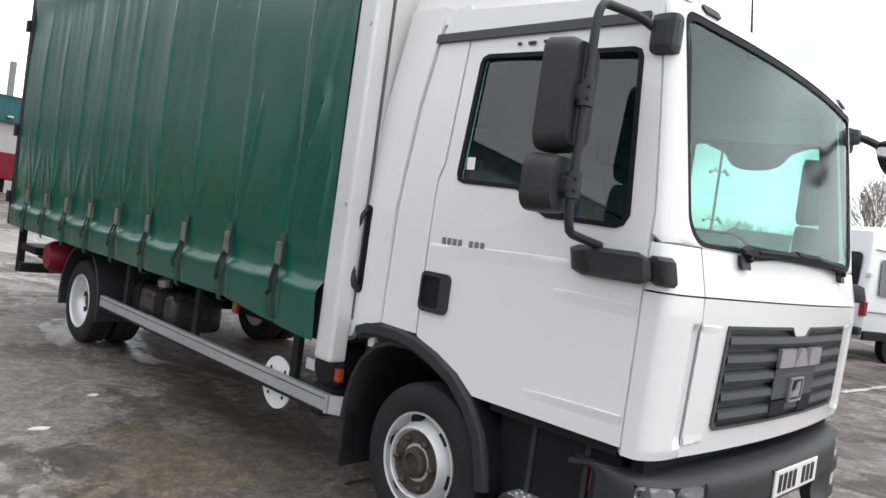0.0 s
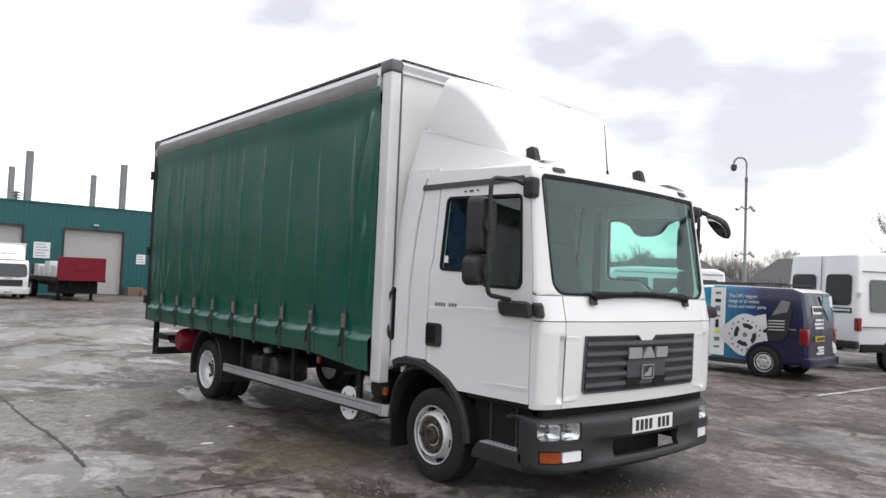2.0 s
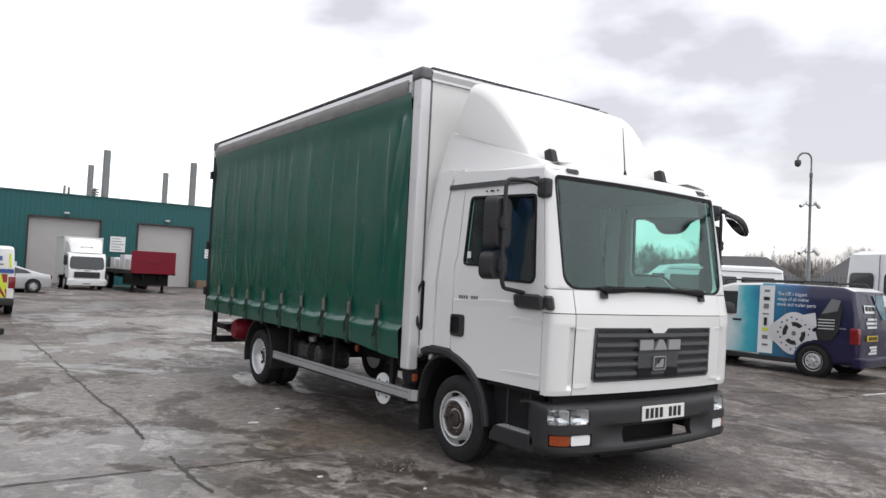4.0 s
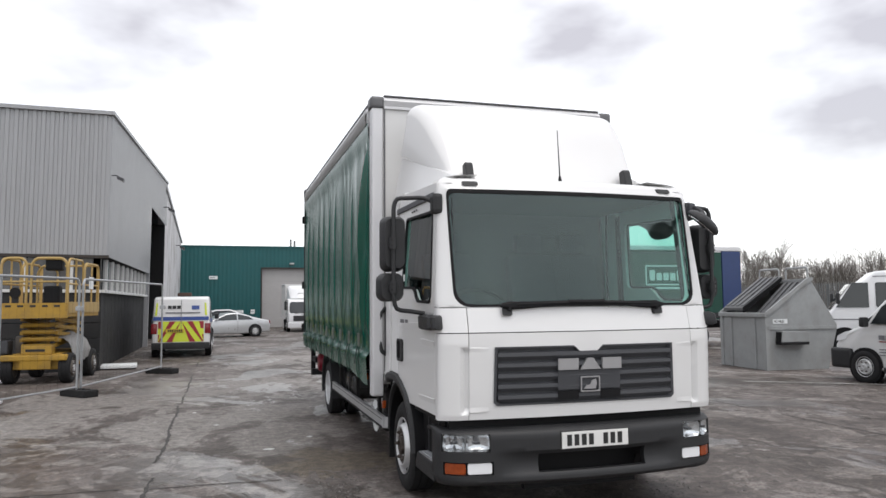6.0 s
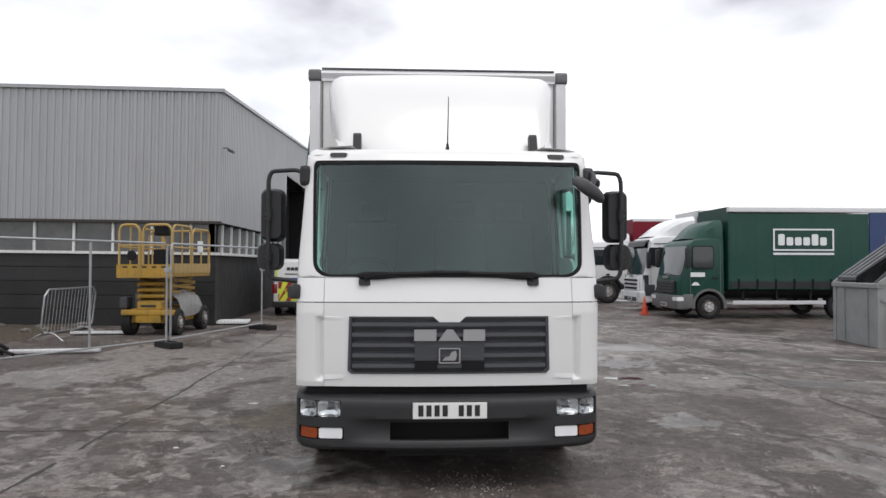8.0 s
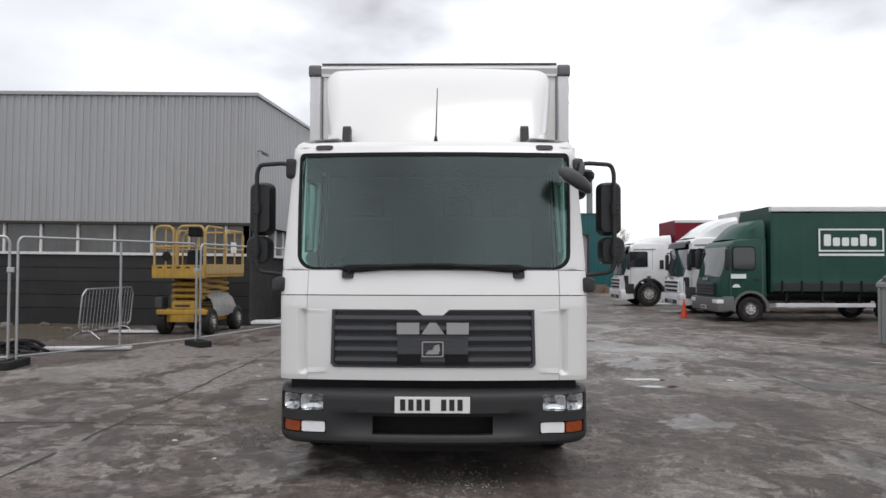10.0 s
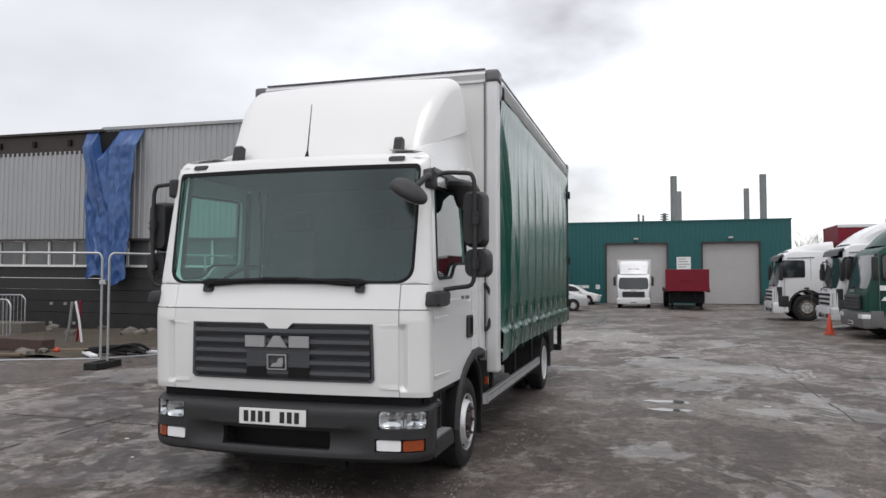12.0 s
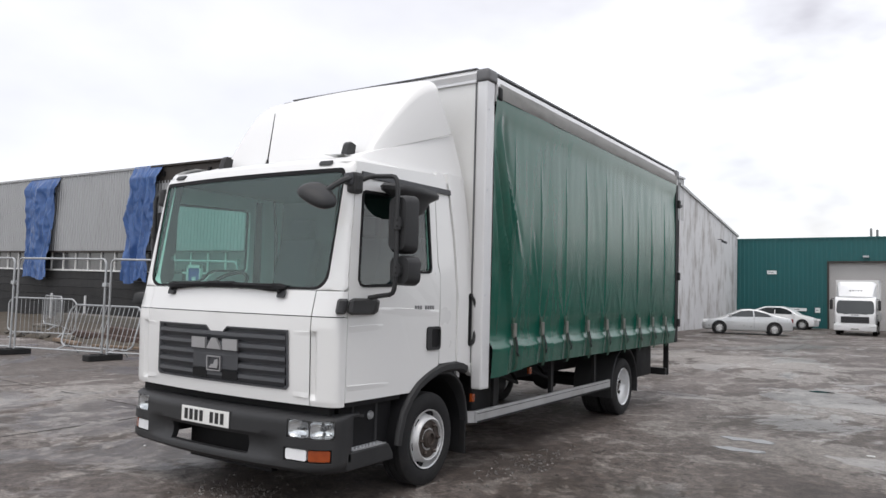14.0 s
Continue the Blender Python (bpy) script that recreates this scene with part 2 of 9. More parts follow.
M["tarp"] = mat("blue_tarpaulin", (0.032, 0.088, 0.25), 0.34, vary=0.45, scale=3.0, bump=0.8, fine=7, dirt=0.35, dirt_rgb=(0.09, 0.17, 0.36))
M["bluedoor"] = mat("royal_blue_door_paint", (0.03, 0.05, 0.28), 0.4, vary=0.1)
M["yellow"] = mat("yellow_machine_paint", (0.40, 0.235, 0.028), 0.55, vary=0.2, dirt=0.6, dirt_rgb=(0.17, 0.115, 0.05), dirt_scale=5)
M["yellowrail"] = mat("faded_yellow_rail_paint", (0.40, 0.27, 0.085), 0.55, vary=0.25, dirt=0.6, dirt_rgb=(0.36, 0.26, 0.16), dirt_scale=6)
M["dustcloth"] = mat("dusty_grey_sheeting", (0.24, 0.235, 0.225), 0.6, vary=0.35, scale=5, bump=0.3)
M["skip"] = mat("grey_skip_paint", (0.29, 0.30, 0.30), 0.55, vary=0.22, dirt=0.55, dirt_rgb=(0.15, 0.14, 0.13), dirt_scale=3, bump=0.1)
M["lid"] = mat("black_plastic_lid", (0.085, 0.087, 0.09), 0.5, vary=0.3, dirt=0.5, dirt_rgb=(0.17, 0.17, 0.165), dirt_scale=7)
M["wrapteal"] = mat("teal_vinyl_wrap", (0.012, 0.10, 0.15), 0.25, vary=0.4, scale=2.0, coat=0.4)
M["silver"] = mat("silver_car_paint", (0.52, 0.53, 0.54), 0.3, metal=0.45, vary=0.03, coat=0.5)
M["darkcar"] = mat("dark_grey_car_paint", (0.05, 0.055, 0.06), 0.3, metal=0.3, vary=0.05, coat=0.5)
M["hivis"] = mat("yellow_reflective_vinyl", (0.62, 0.72, 0.05), 0.4, vary=0.05)
M["hivisred"] = mat("red_reflective_vinyl", (0.30, 0.02, 0.03), 0.4, vary=0.08)
M["bluestripe"] = mat("blue_vinyl_band", (0.04, 0.08, 0.28), 0.4, vary=0.08)
M["green2"] = mat("green_lorry_paint", (0.009, 0.054, 0.038), 0.5, vary=0.15, coat=0.05, spec=0.35, dirt=0.25, dirt_rgb=(0.03, 0.07, 0.05))
M["bluepanel"] = mat("blue_panel_paint", (0.02, 0.042, 0.13), 0.45, vary=0.15)
M["cone"] = mat("orange_cone_plastic", (0.50, 0.055, 0.02), 0.5, vary=0.12)
M["flue"] = mat("grey_flue_steel", (0.19, 0.20, 0.20), 0.5, metal=0.3, vary=0.15, dirt=0.4, dirt_rgb=(0.10, 0.10, 0.10), stretch=(1, 1, 0.3))
M["rooftile"] = mat("dark_slate_roof", (0.055, 0.055, 0.06), 0.7, vary=0.15, scale=3)
M["house"] = mat("brown_house_brick", (0.16, 0.10, 0.075), 0.85, vary=0.2)
M["twig"] = mat("grey_brown_twigs", (0.19, 0.172, 0.155), 0.9, vary=0.3, scale=0.4)
M["timber"] = mat("weathered_timber", (0.16, 0.115, 0.08), 0.8, vary=0.3, scale=5)
M["rubble"] = mat("weathered_rubble", (0.13, 0.118, 0.102), 0.9, vary=0.3, rnd=0.3)
M["earth"] = mat("rough_soil_and_moss", (0.060, 0.047, 0.032), 0.95, vary=0.5, scale=2.5, bump=0.6, fine=25)
M["rust"] = mat("rusted_steel", (0.062, 0.036, 0.028), 0.8, vary=0.4)
M["grass"] = mat("verge_grass", (0.05, 0.06, 0.03), 0.95, vary=0.4, scale=3, bump=0.5)
M["lineink"] = mat("worn_white_road_paint", (0.42, 0.41, 0.39), 0.7, vary=0.25, scale=8, dirt=0.7, dirt_rgb=(0.14, 0.13, 0.12), dirt_scale=6)
M["joint"] = mat("dark_joint_filler", (0.036, 0.032, 0.029), 0.7, vary=0.3)


def wet_concrete():
    """Old yard concrete, half wet: dry pale scabs, brown wet film and glossy damp patches."""
    m = bpy.data.materials.new("wet_yard_concrete")
    m.use_nodes = True
    n, l = m.node_tree.nodes, m.node_tree.links
    b = n["Principled BSDF"]
    tc = n.new("ShaderNodeTexCoord")

    def noise_tex(scale, detail, rough=0.6, sc=(1, 1, 1), dist=0.0):
        mp = n.new("ShaderNodeMapping")
        mp.inputs["Scale"].default_value = sc
        l.new(tc.outputs["Object"], mp.inputs["Vector"])
        t = n.new("ShaderNodeTexNoise")
        t.inputs["Scale"].default_value, t.inputs["Detail"].default_value, t.inputs["Roughness"].default_value = scale, detail, rough
        t.inputs["Distortion"].default_value = dist
        l.new(mp.outputs["Vector"], t.inputs["Vector"])
        return t.outputs["Fac"]

    def ramp(fac, stops):
        r = n.new("ShaderNodeValToRGB")
        e = r.color_ramp.elements
        while len(e) < len(stops):
            e.new(0.5)
        for s, (p, c) in zip(e, stops):
            s.position, s.color = p, (*c, 1)
        l.new(fac, r.inputs["Fac"])
        return r.outputs["Color"]

    def blend(f, a, c):
        x = n.new("ShaderNodeMix")
        x.data_type = "RGBA"
        l.new(f, x.inputs["Factor"])
        l.new(a, x.inputs["A"])
        l.new(c, x.inputs["B"])
        return x.outputs["Result"]

    def step(fac, a, b, lo=0.0, hi=1.0):
        r = n.new("ShaderNodeMapRange")
        r.interpolation_type = "SMOOTHSTEP"
        for k, v in zip(("From Min", "From Max", "To Min", "To Max"), (a, b, lo, hi)):
            r.inputs[k].default_value = v
        l.new(fac, r.inputs["Value"])
        return r.outputs["Result"]

    def times(a, c):
        x = n.new("ShaderNodeMath")
        x.operation = "MULTIPLY"
        l.new(a, x.inputs[0])
        l.new(c, x.inputs[1])
        return x.outputs[0]

    def plain(c):
        x = n.new("ShaderNodeRGB")
        x.outputs[0].default_value = (*c, 1)
        return x.outputs[0]

    big = noise_tex(0.16, 5, 0.55, (1, 0.7, 1), 0.3)
    mid = noise_tex(0.75, 9, 0.66, (1.1, 0.75, 1), 0.5)
    blot = noise_tex(1.9, 10, 0.72, (1, 0.8, 1), 0.7)
    small = noise_tex(9.0, 8, 0.72)
    grit = noise_tex(75.0, 4)
    base = ramp(mid, ((0.34, (0.050, 0.042, 0.038)), (0.45, (0.090, 0.077, 0.072)), (0.55, (0.118, 0.104, 0.098)), (0.65, (0.156, 0.142, 0.136))))
    brown = times(step(blot, 0.52, 0.56), step(big, 0.44, 0.58, 0.0, 0.8))
    col = blend(brown, base, plain((0.048, 0.035, 0.024)))
    pale = times(step(blot, 0.530, 0.552), step(mid, 0.46, 0.52))
    damp = step(noise_tex(0.62, 10, 0.64, (1, 0.6, 1), 0.9), 0.545, 0.575, 0.0, 0.8)

    def toned_area(cx, cy, rx, ry, edge):
        """An area of the yard with a ragged edge, for a flat paler, darker or browner colour."""
        mp = n.new("ShaderNodeMapping")
        mp.inputs["Location"].default_value = (-cx / rx, -cy / ry, 0)
        mp.inputs["Scale"].default_value = (1 / rx, 1 / ry, 0)
        l.new(tc.outputs["Object"], mp.inputs["Vector"])
        ln = n.new("ShaderNodeVectorMath")
        ln.operation = "LENGTH"
        l.new(mp.outputs["Vector"], ln.inputs[0])
        sm = n.new("ShaderNodeMath")
        sm.operation = "MULTIPLY_ADD"
        sm.inputs[1].default_value = -4.5
        l.new(blot if edge else mid, sm.inputs[0])
        l.new(ln.outputs["Value"], sm.inputs[2])
        return step(sm.outputs[0], -1.30, -1.48, 0.0, 0.75)
    fleck = times(step(noise_tex(17.0, 6, 0.7), 0.57, 0.61, 0.0, 0.7), step(mid, 0.44, 0.52))
    col = blend(fleck, col, plain((0.19, 0.178, 0.17)))
    pit = step(noise_tex(5.0, 9, 0.75, dist=0.4), 0.425, 0.385, 0.0, 0.8)
    col = blend(pit, col, plain((0.032, 0.026, 0.022)))
    col = blend(damp, col, plain((0.055, 0.046, 0.040)))
    col = blend(pale, col, plain((0.205, 0.194, 0.186)))
    scab = times(step(noise_tex(3.4, 5, 0.55, (1, 0.8, 1), 0.6), 0.530, 0.545, 0.0, 0.75), step(noise_tex(0.5, 5, 0.6, (1, 0.8, 1), 0.4), 0.46, 0.54))
    col = blend(scab, col, plain((0.178, 0.165, 0.156)))
    film = times(step(noise_tex(2.6, 5, 0.55, (1, 0.8, 1), 0.8), 0.540, 0.555, 0.0, 0.8), step(noise_tex(0.4, 5, 0.6, (1, 0.9, 1), 0.4), 0.45, 0.55))
    col = blend(film, col, plain((0.050, 0.040, 0.033)))
    for cx, cy, rx, ry, edge in ((-9.5, 3.6, 4.6, 3.4, 0), (-6.6, 8.4, 2.4, 2.6, 0), (-8.5, -1.5, 3.0, 2.0, 1)):
        col = blend(toned_area(cx, cy, rx, ry, edge), col, plain((0.066, 0.057, 0.052)))
    # pale areas; some put the wet concrete's sky sheen into the base colour
    for cx, cy, rx, ry, edge in ((-3.3, 5.3, 1.1, 1.5, 0), (-2.2, 9.8, 1.7, 2.4, 1), (0.4, 15.5, 3.4, 2.6, 0), (3.3, 4.8, 1.5, 0.7, 1), (3.4, 8.0, 2.2, 1.0, 1), (1.9, 13.5, 0.9, 3.5, 0), (-5.4, 2.2, 1.0, 1.2, 1), (-1.95, 3.95, 0.8, 1.2, 0), (-1.75, 6.3, 0.8, 1.0, 0), (-4.2, 8.3, 1.8, 2.6, 0), (-5.3, 5.4, 1.0, 0.9, 1)):
        col = blend(toned_area(cx, cy, rx, ry, edge), col, plain((0.205, 0.196, 0.188)))
    col = blend(toned_area(-1.5, 2.5, 0.62, 0.7, 1), col, plain((0.110, 0.092, 0.066)))
    speck = ramp(small, ((0.36, (0.47, 0.46, 0.45)), (0.50, (1.02, 1.02, 1.02)), (0.62, (1.65, 1.62, 1.58))))
    mul = n.new("ShaderNodeMix")
    mul.data_type, mul.blend_type = "RGBA", "MULTIPLY"
    mul.inputs["Factor"].default_value = 0.7
    l.new(col, mul.inputs["A"])
    l.new(speck, mul.inputs["B"])
    l.new(mul.outputs["Result"], b.inputs["Base Color"])
    sand = ramp(noise_tex(38.0, 5, 0.7), ((0.36, (0.62, 0.61, 0.60)), (0.52, (1.0, 1.0, 1.0)), (0.66, (1.45, 1.43, 1.40))))
    broad = ramp(noise_tex(0.11, 4, 0.5, (1, 0.8, 1), 0.3), ((0.34, (0.70, 0.645, 0.605)), (0.50, (1.06, 1.035, 1.015)), (0.66, (1.36, 1.335, 1.32))))
    mul3 = n.new("ShaderNodeMix")
    mul3.data_type, mul3.blend_type = "RGBA", "MULTIPLY"
    mul3.inputs["Factor"].default_value = 1.0
    l.new(mul.outputs["Result"], mul3.inputs["A"])
    l.new(broad, mul3.inputs["B"])
    mul2 = n.new("ShaderNodeMix")
    mul2.data_type, mul2.blend_type = "RGBA", "MULTIPLY"
    mul2.inputs["Factor"].default_value = 0.9
    l.new(mul3.outputs["Result"], mul2.inputs["A"])
    l.new(sand, mul2.inputs["B"])
    l.new(mul2.outputs["Result"], b.inputs["Base Color"])
    b.inputs["Specular IOR Level"].default_value = 0.35
    wet = noise_tex(0.45, 9, 0.66, (1, 0.75, 1), 0.6)
    l.new(step(wet, 0.53, 0.56, 0.62, 0.28), b.inputs["Roughness"])
    add = n.new("ShaderNodeMath")
    add.operation = "MULTIPLY_ADD"
    add.inputs[1].default_value = 0.25
    l.new(grit, add.inputs[0])
    l.new(small, add.inputs[2])
    bp = n.new("ShaderNodeBump")
    bp.inputs["Strength"].default_value, bp.inputs["Distance"].default_value = 0.7, 0.018
    l.new(step(wet, 0.535, 0.575, 0.75, 0.32), bp.inputs["Strength"])
    l.new(add.outputs[0], bp.inputs["Height"])
    l.new(bp.outputs["Normal"], b.inputs["Normal"])
    return m


M["ground"] = wet_concrete()


def printed(name, stops):
    """Vinyl printed with a colour run along the vehicle's length; stops: (metres along it, colour)."""
    m = bpy.data.materials.new(name)
    m.use_nodes = True
    n, l = m.node_tree.nodes, m.node_tree.links
    b = n["Principled BSDF"]
    b.inputs["Roughness"].default_value, b.inputs["Coat Weight"].default_value = 0.28, 0.4
    tc, sep, mr, rp, nz, ad = (n.new("ShaderNode" + k) for k in ("TexCoord", "SeparateXYZ", "MapRange", "ValToRGB", "TexNoise", "Math"))
    nz.inputs["Scale"].default_value, nz.inputs["Detail"].default_value = 1.6, 3.0
    ad.operation, ad.inputs[1].default_value = "MULTIPLY_ADD", 0.5
    a, z = stops[0][0], stops[-1][0]
    mr.inputs["From Min"].default_value, mr.inputs["From Max"].default_value = a + 0.25, z + 0.25
    e = rp.color_ramp.elements
    while len(e) < len(stops):
        e.new(0.5)
    for s, (q, c) in zip(e, stops):
        s.position, s.color = (q - a) / (z - a), (*c, 1)
    l.new(tc.outputs["Object"], sep.inputs[0])
    l.new(tc.outputs["Object"], nz.inputs["Vector"])
    l.new(nz.outputs["Fac"], ad.inputs[0])
    l.new(sep.outputs["Y"], ad.inputs[2])
    l.new(ad.outputs[0], mr.inputs["Value"])
    l.new(mr.outputs[0], rp.inputs["Fac"])
    l.new(rp.outputs["Color"], b.inputs["Base Color"])
    return m


M["wrap"] = printed("blue_to_navy_print", ((0.2, (0.04, 0.22, 0.32)), (0.60, (0.025, 0.15, 0.28)), (1.0, (0.015, 0.06, 0.18)), (1.35, (0.010, 0.010, 0.05)), (2.25, (0.010, 0.008, 0.04))))
M["wrapdoor"] = printed("white_to_teal_print", ((-0.80, (0.72, 0.73, 0.73)), (-0.45, (0.60, 0.68, 0.70)), (-0.10, (0.06, 0.40, 0.48)), (0.25, (0.02, 0.20, 0.36))))
M["water"] = mat("standing_water", (0.03, 0.028, 0.026), 0.04, vary=0.1, rvar=0.1)


# ---------- mesh helpers ----------
def part(name, bm, material, parent=None, label="", smooth=False, fix=True):
    """Link a bmesh as one mesh object, under a thing or a part."""
    if fix:
        bmesh.ops.recalc_face_normals(bm, faces=bm.faces)
    me = bpy.data.meshes.new(name)
    bm.to_mesh(me)
    bm.free()
    me.materials.append(M[material])
    if smooth:
        me.polygons.foreach_set("use_smooth", [True] * len(me.polygons))
        me.set_sharp_from_angle(angle=radians(38))
    ob = new(name, me)
    if parent:
        ob.parent = parent
    if label:
        tagged(ob, label=label)
    return ob


def thing(name, label, category, group="", m=None):
    ob = tagged(new(name), label, category, group)
    if m is not None:
        ob.matrix_world = m
    return ob


def struct(name, bm, material, label="", smooth=False):
    return tagged(part(name, bm, material, None, label, smooth), kind="structure")


def bx(bm, x0, x1, y0, y1, z0, z1, bev=0.0, seg=2):
    vs = [bm.verts.new((x, y, z)) for x in (x0, x1) for y in (y0, y1) for z in (z0, z1)]
    fs = [bm.faces.new([vs[i] for i in q]) for q in ((0, 1, 3, 2), (4, 6, 7, 5), (0, 4, 5, 1), (2, 3, 7, 6), (0, 2, 6, 4), (1, 5, 7, 3))]
    if bev:
        es = list({e for f in fs for e in f.edges})
        bmesh.ops.bevel(bm, geom=es, offset=bev, segments=seg, affect="EDGES", profile=0.6)
    return bm


def boxbm(*a, **k):
    return bx(bmesh.new(), *a, **k)


def loft(bm, rings, closed=True, cap0=True, cap1=True):
    vr = [[bm.verts.new(p) for p in r] for r in rings]
    for a, b in zip(vr, vr[1:]):
        k = len(a)
        for i in range(k if closed else k - 1):
            j = (i + 1) % k
            try:
                bm.faces.new((a[i], a[j], b[j], b[i]))
            except ValueError:
                pass
    if cap0:
        bm.faces.new(vr[0])
    if cap1:
        bm.faces.new(list(reversed(vr[-1])))
    return bm


def cyl(bm, p0, p1, r0, r1=None, seg=14, caps=True):
    p0, p1 = Vector(p0), Vector(p1)
    r1 = r0 if r1 is None else r1
    q = (p1 - p0).to_track_quat("Z", "Y")
    ring = lambda p, r: [p + q @ Vector((r * math.cos(2 * math.pi * i / seg), r * math.sin(2 * math.pi * i / seg), 0)) for i in range(seg)]
    return loft(bm, [ring(p0, r0), ring(p1, r1)], True, caps, caps)


def tube(bm, pts, r, seg=8):
    """A round bar along a line of points, with its corners rounded off a little."""
    pts = [Vector(p) for p in pts]
    out = [pts[0]]
    for a, b, c in zip(pts, pts[1:], pts[2:]):
        k = min(2.2 * r, (b - a).length * 0.4, (c - b).length * 0.4)
        u, v = b + (a - b).normalized() * k, b + (c - b).normalized() * k
        out += [u, (u + v + 2 * b) / 4, v]
    out.append(pts[-1])
    rings, ref = [], None
    for i, p in enumerate(out):
        d = ((out[min(i + 1, len(out) - 1)] - out[max(i - 1, 0)])).normalized()
        if ref is None:
            ref = d.orthogonal().normalized()
        ref = (ref - d * ref.dot(d)).normalized()
        s = d.cross(ref)
        rings.append([p + r * (ref * math.cos(2 * math.pi * k / seg) + s * math.sin(2 * math.pi * k / seg)) for k in range(seg)])
    return loft(bm, rings)


def lathe(bm, prof, centre, axis="x", seg=40, sgn=1, caps=True):
    """Turn a profile of (radius, offset along the axis) round the axis."""
    cx, cy, cz = centre
    rings = []
    for r, a in prof:
        ring = []
        for i in range(seg):
            c, s = r * math.cos(2 * math.pi * i / seg), r * math.sin(2 * math.pi * i / seg)
            ring.append({"x": (cx + sgn * a, cy + c, cz + s), "y": (cx + c, cy + sgn * a, cz + s), "z": (cx + c, cy + s, cz + sgn * a)}[axis])
        rings.append(ring)
    return loft(bm, rings, True, caps and prof[0][0] > 1e-4, caps and prof[-1][0] > 1e-4)


def prism(bm, poly, axis, a, b, bev=0.0):
    """A polygon of 2D points extruded along an axis from a to b. x: (y, z); y: (x, z); z: (x, y)."""
    def place(p, t):
        return {"x": (t, p[0], p[1]), "y": (p[0], t, p[1]), "z": (p[0], p[1], t)}[axis]
    n0 = set(bm.edges)
    loft(bm, [[place(p, a) for p in poly], [place(p, b) for p in poly]])
    if bev:
        bmesh.ops.bevel(bm, geom=[e for e in bm.edges if e not in n0], offset=bev, segments=2, affect="EDGES", profile=0.6)
    return bm


def rrect(u0, u1, v0, v1, r, n=5):
    """A rounded rectangle's outline; r: one radius, or those of the corners (u1,v1), (u0,v1), (u0,v0), (u1,v0)."""
    r = (r,) * 4 if isinstance(r, (int, float)) else r
    pts = []
    for k, (cu, cv, a0) in enumerate(((u1, v1, 0), (u0, v1, 90), (u0, v0, 180), (u1, v0, 270))):
        su, sv = (-1 if cu == u1 else 1), (-1 if cv == v1 else 1)
        for i in range(n + 1):
            a = radians(a0 + 90 * i / n)
            pts.append((cu + su * r[k] + r[k] * math.cos(a), cv + sv * r[k] + r[k] * math.sin(a)))
    return pts


def filled(outer, holes, fn, thick=0.0):
    """A panel with holes, laid out in 2D and set in place by fn(u, v)."""
    bm = bmesh.new()
    es = []
    for loop in [outer, *holes]:
        vs = [bm.verts.new((p[0], p[1], 0)) for p in loop]
        es += [bm.edges.new((vs[i], vs[(i + 1) % len(vs)])) for i in range(len(vs))]
    bmesh.ops.triangle_fill(bm, edges=es, use_beauty=True, normal=(0, 0, 1))
    if thick:
        fs = list(bm.faces)
        bmesh.ops.recalc_face_normals(bm, faces=fs)
        front = {v: v.co.copy() for v in bm.verts}
        old = list(bm.verts)
        got = bmesh.ops.extrude_face_region(bm, geom=fs)
        back = [v for v in got["geom"] if isinstance(v, bmesh.types.BMVert)]
        for v in old:
            v.co = Vector(fn(v.co.x, v.co.y, 0.0))
        for v in back:
            v.co = Vector(fn(v.co.x, v.co.y, thick))
    else:
        for v in bm.verts:
            v.co = Vector(fn(v.co.x, v.co.y, 0.0))
    return bm


def dense(loop, step):
    """The same outline with points no further apart than step."""
    out = []
    for a, b in zip(loop, loop[1:] + loop[:1]):
        k = max(1, int(math.hypot(b[0] - a[0], b[1] - a[1]) / step))
        out += [(a[0] + (b[0] - a[0]) * i / k, a[1] + (b[1] - a[1]) * i / k) for i in range(k)]
    return out


def text_bm(body, size, spacing=1.0):
    cu = bpy.data.curves.new("lettering", "FONT")
    cu.body, cu.size, cu.extrude, cu.space_line, cu.resolution_u = body, size, 0.001, spacing, 2
    ob = bpy.data.objects.new("lettering", cu)
    scene.collection.objects.link(ob)
    me = bpy.data.meshes.new_from_object(ob.evaluated_get(bpy.context.evaluated_depsgraph_get()))
    bm = bmesh.new()
    bm.from_mesh(me)
    bpy.data.objects.remove(ob)
    bpy.data.curves.remove(cu)
    bpy.data.meshes.remove(me)
    return bm

# ---------- ground ----------
bm = bmesh.new()
S = 900.0
vs = [bm.verts.new(p) for p in ((-S, -S, 0), (S, -S, 0), (S, S, 0), (-S, S, 0))]
bm.faces.new(vs)
ground = struct("ground", bm, "ground", "wet stained grey concrete yard with pale dry patches")


def ragged_strip(a, b, width, wander, z=0.004, step=0.12, seed=1, wear=0.0):
    rng = random.Random(seed)
    a, b = Vector((*a, z)), Vector((*b, z))
    d = (b - a).normalized()
    s = Vector((-d.y, d.x, 0))
    k = max(2, int((b - a).length / step))
    bm, off, prev = bmesh.new(), 0.0, None
    for i in range(k + 1):
        off = off * 0.92 + rng.uniform(-wander, wander)
        w = width * rng.uniform(0.45, 1.3)
        c = a + (b - a) * (i / k) + s * off
        if wear and noise.noise((c.x * 0.9, c.y * 0.9, seed)) > wear:
            prev = None
            continue
        pair = (bm.verts.new(c - s * w / 2), bm.verts.new(c + s * w / 2))
        if prev:
            bm.faces.new((prev[0], prev[1], pair[1], pair[0]))
        prev = pair
    return bm


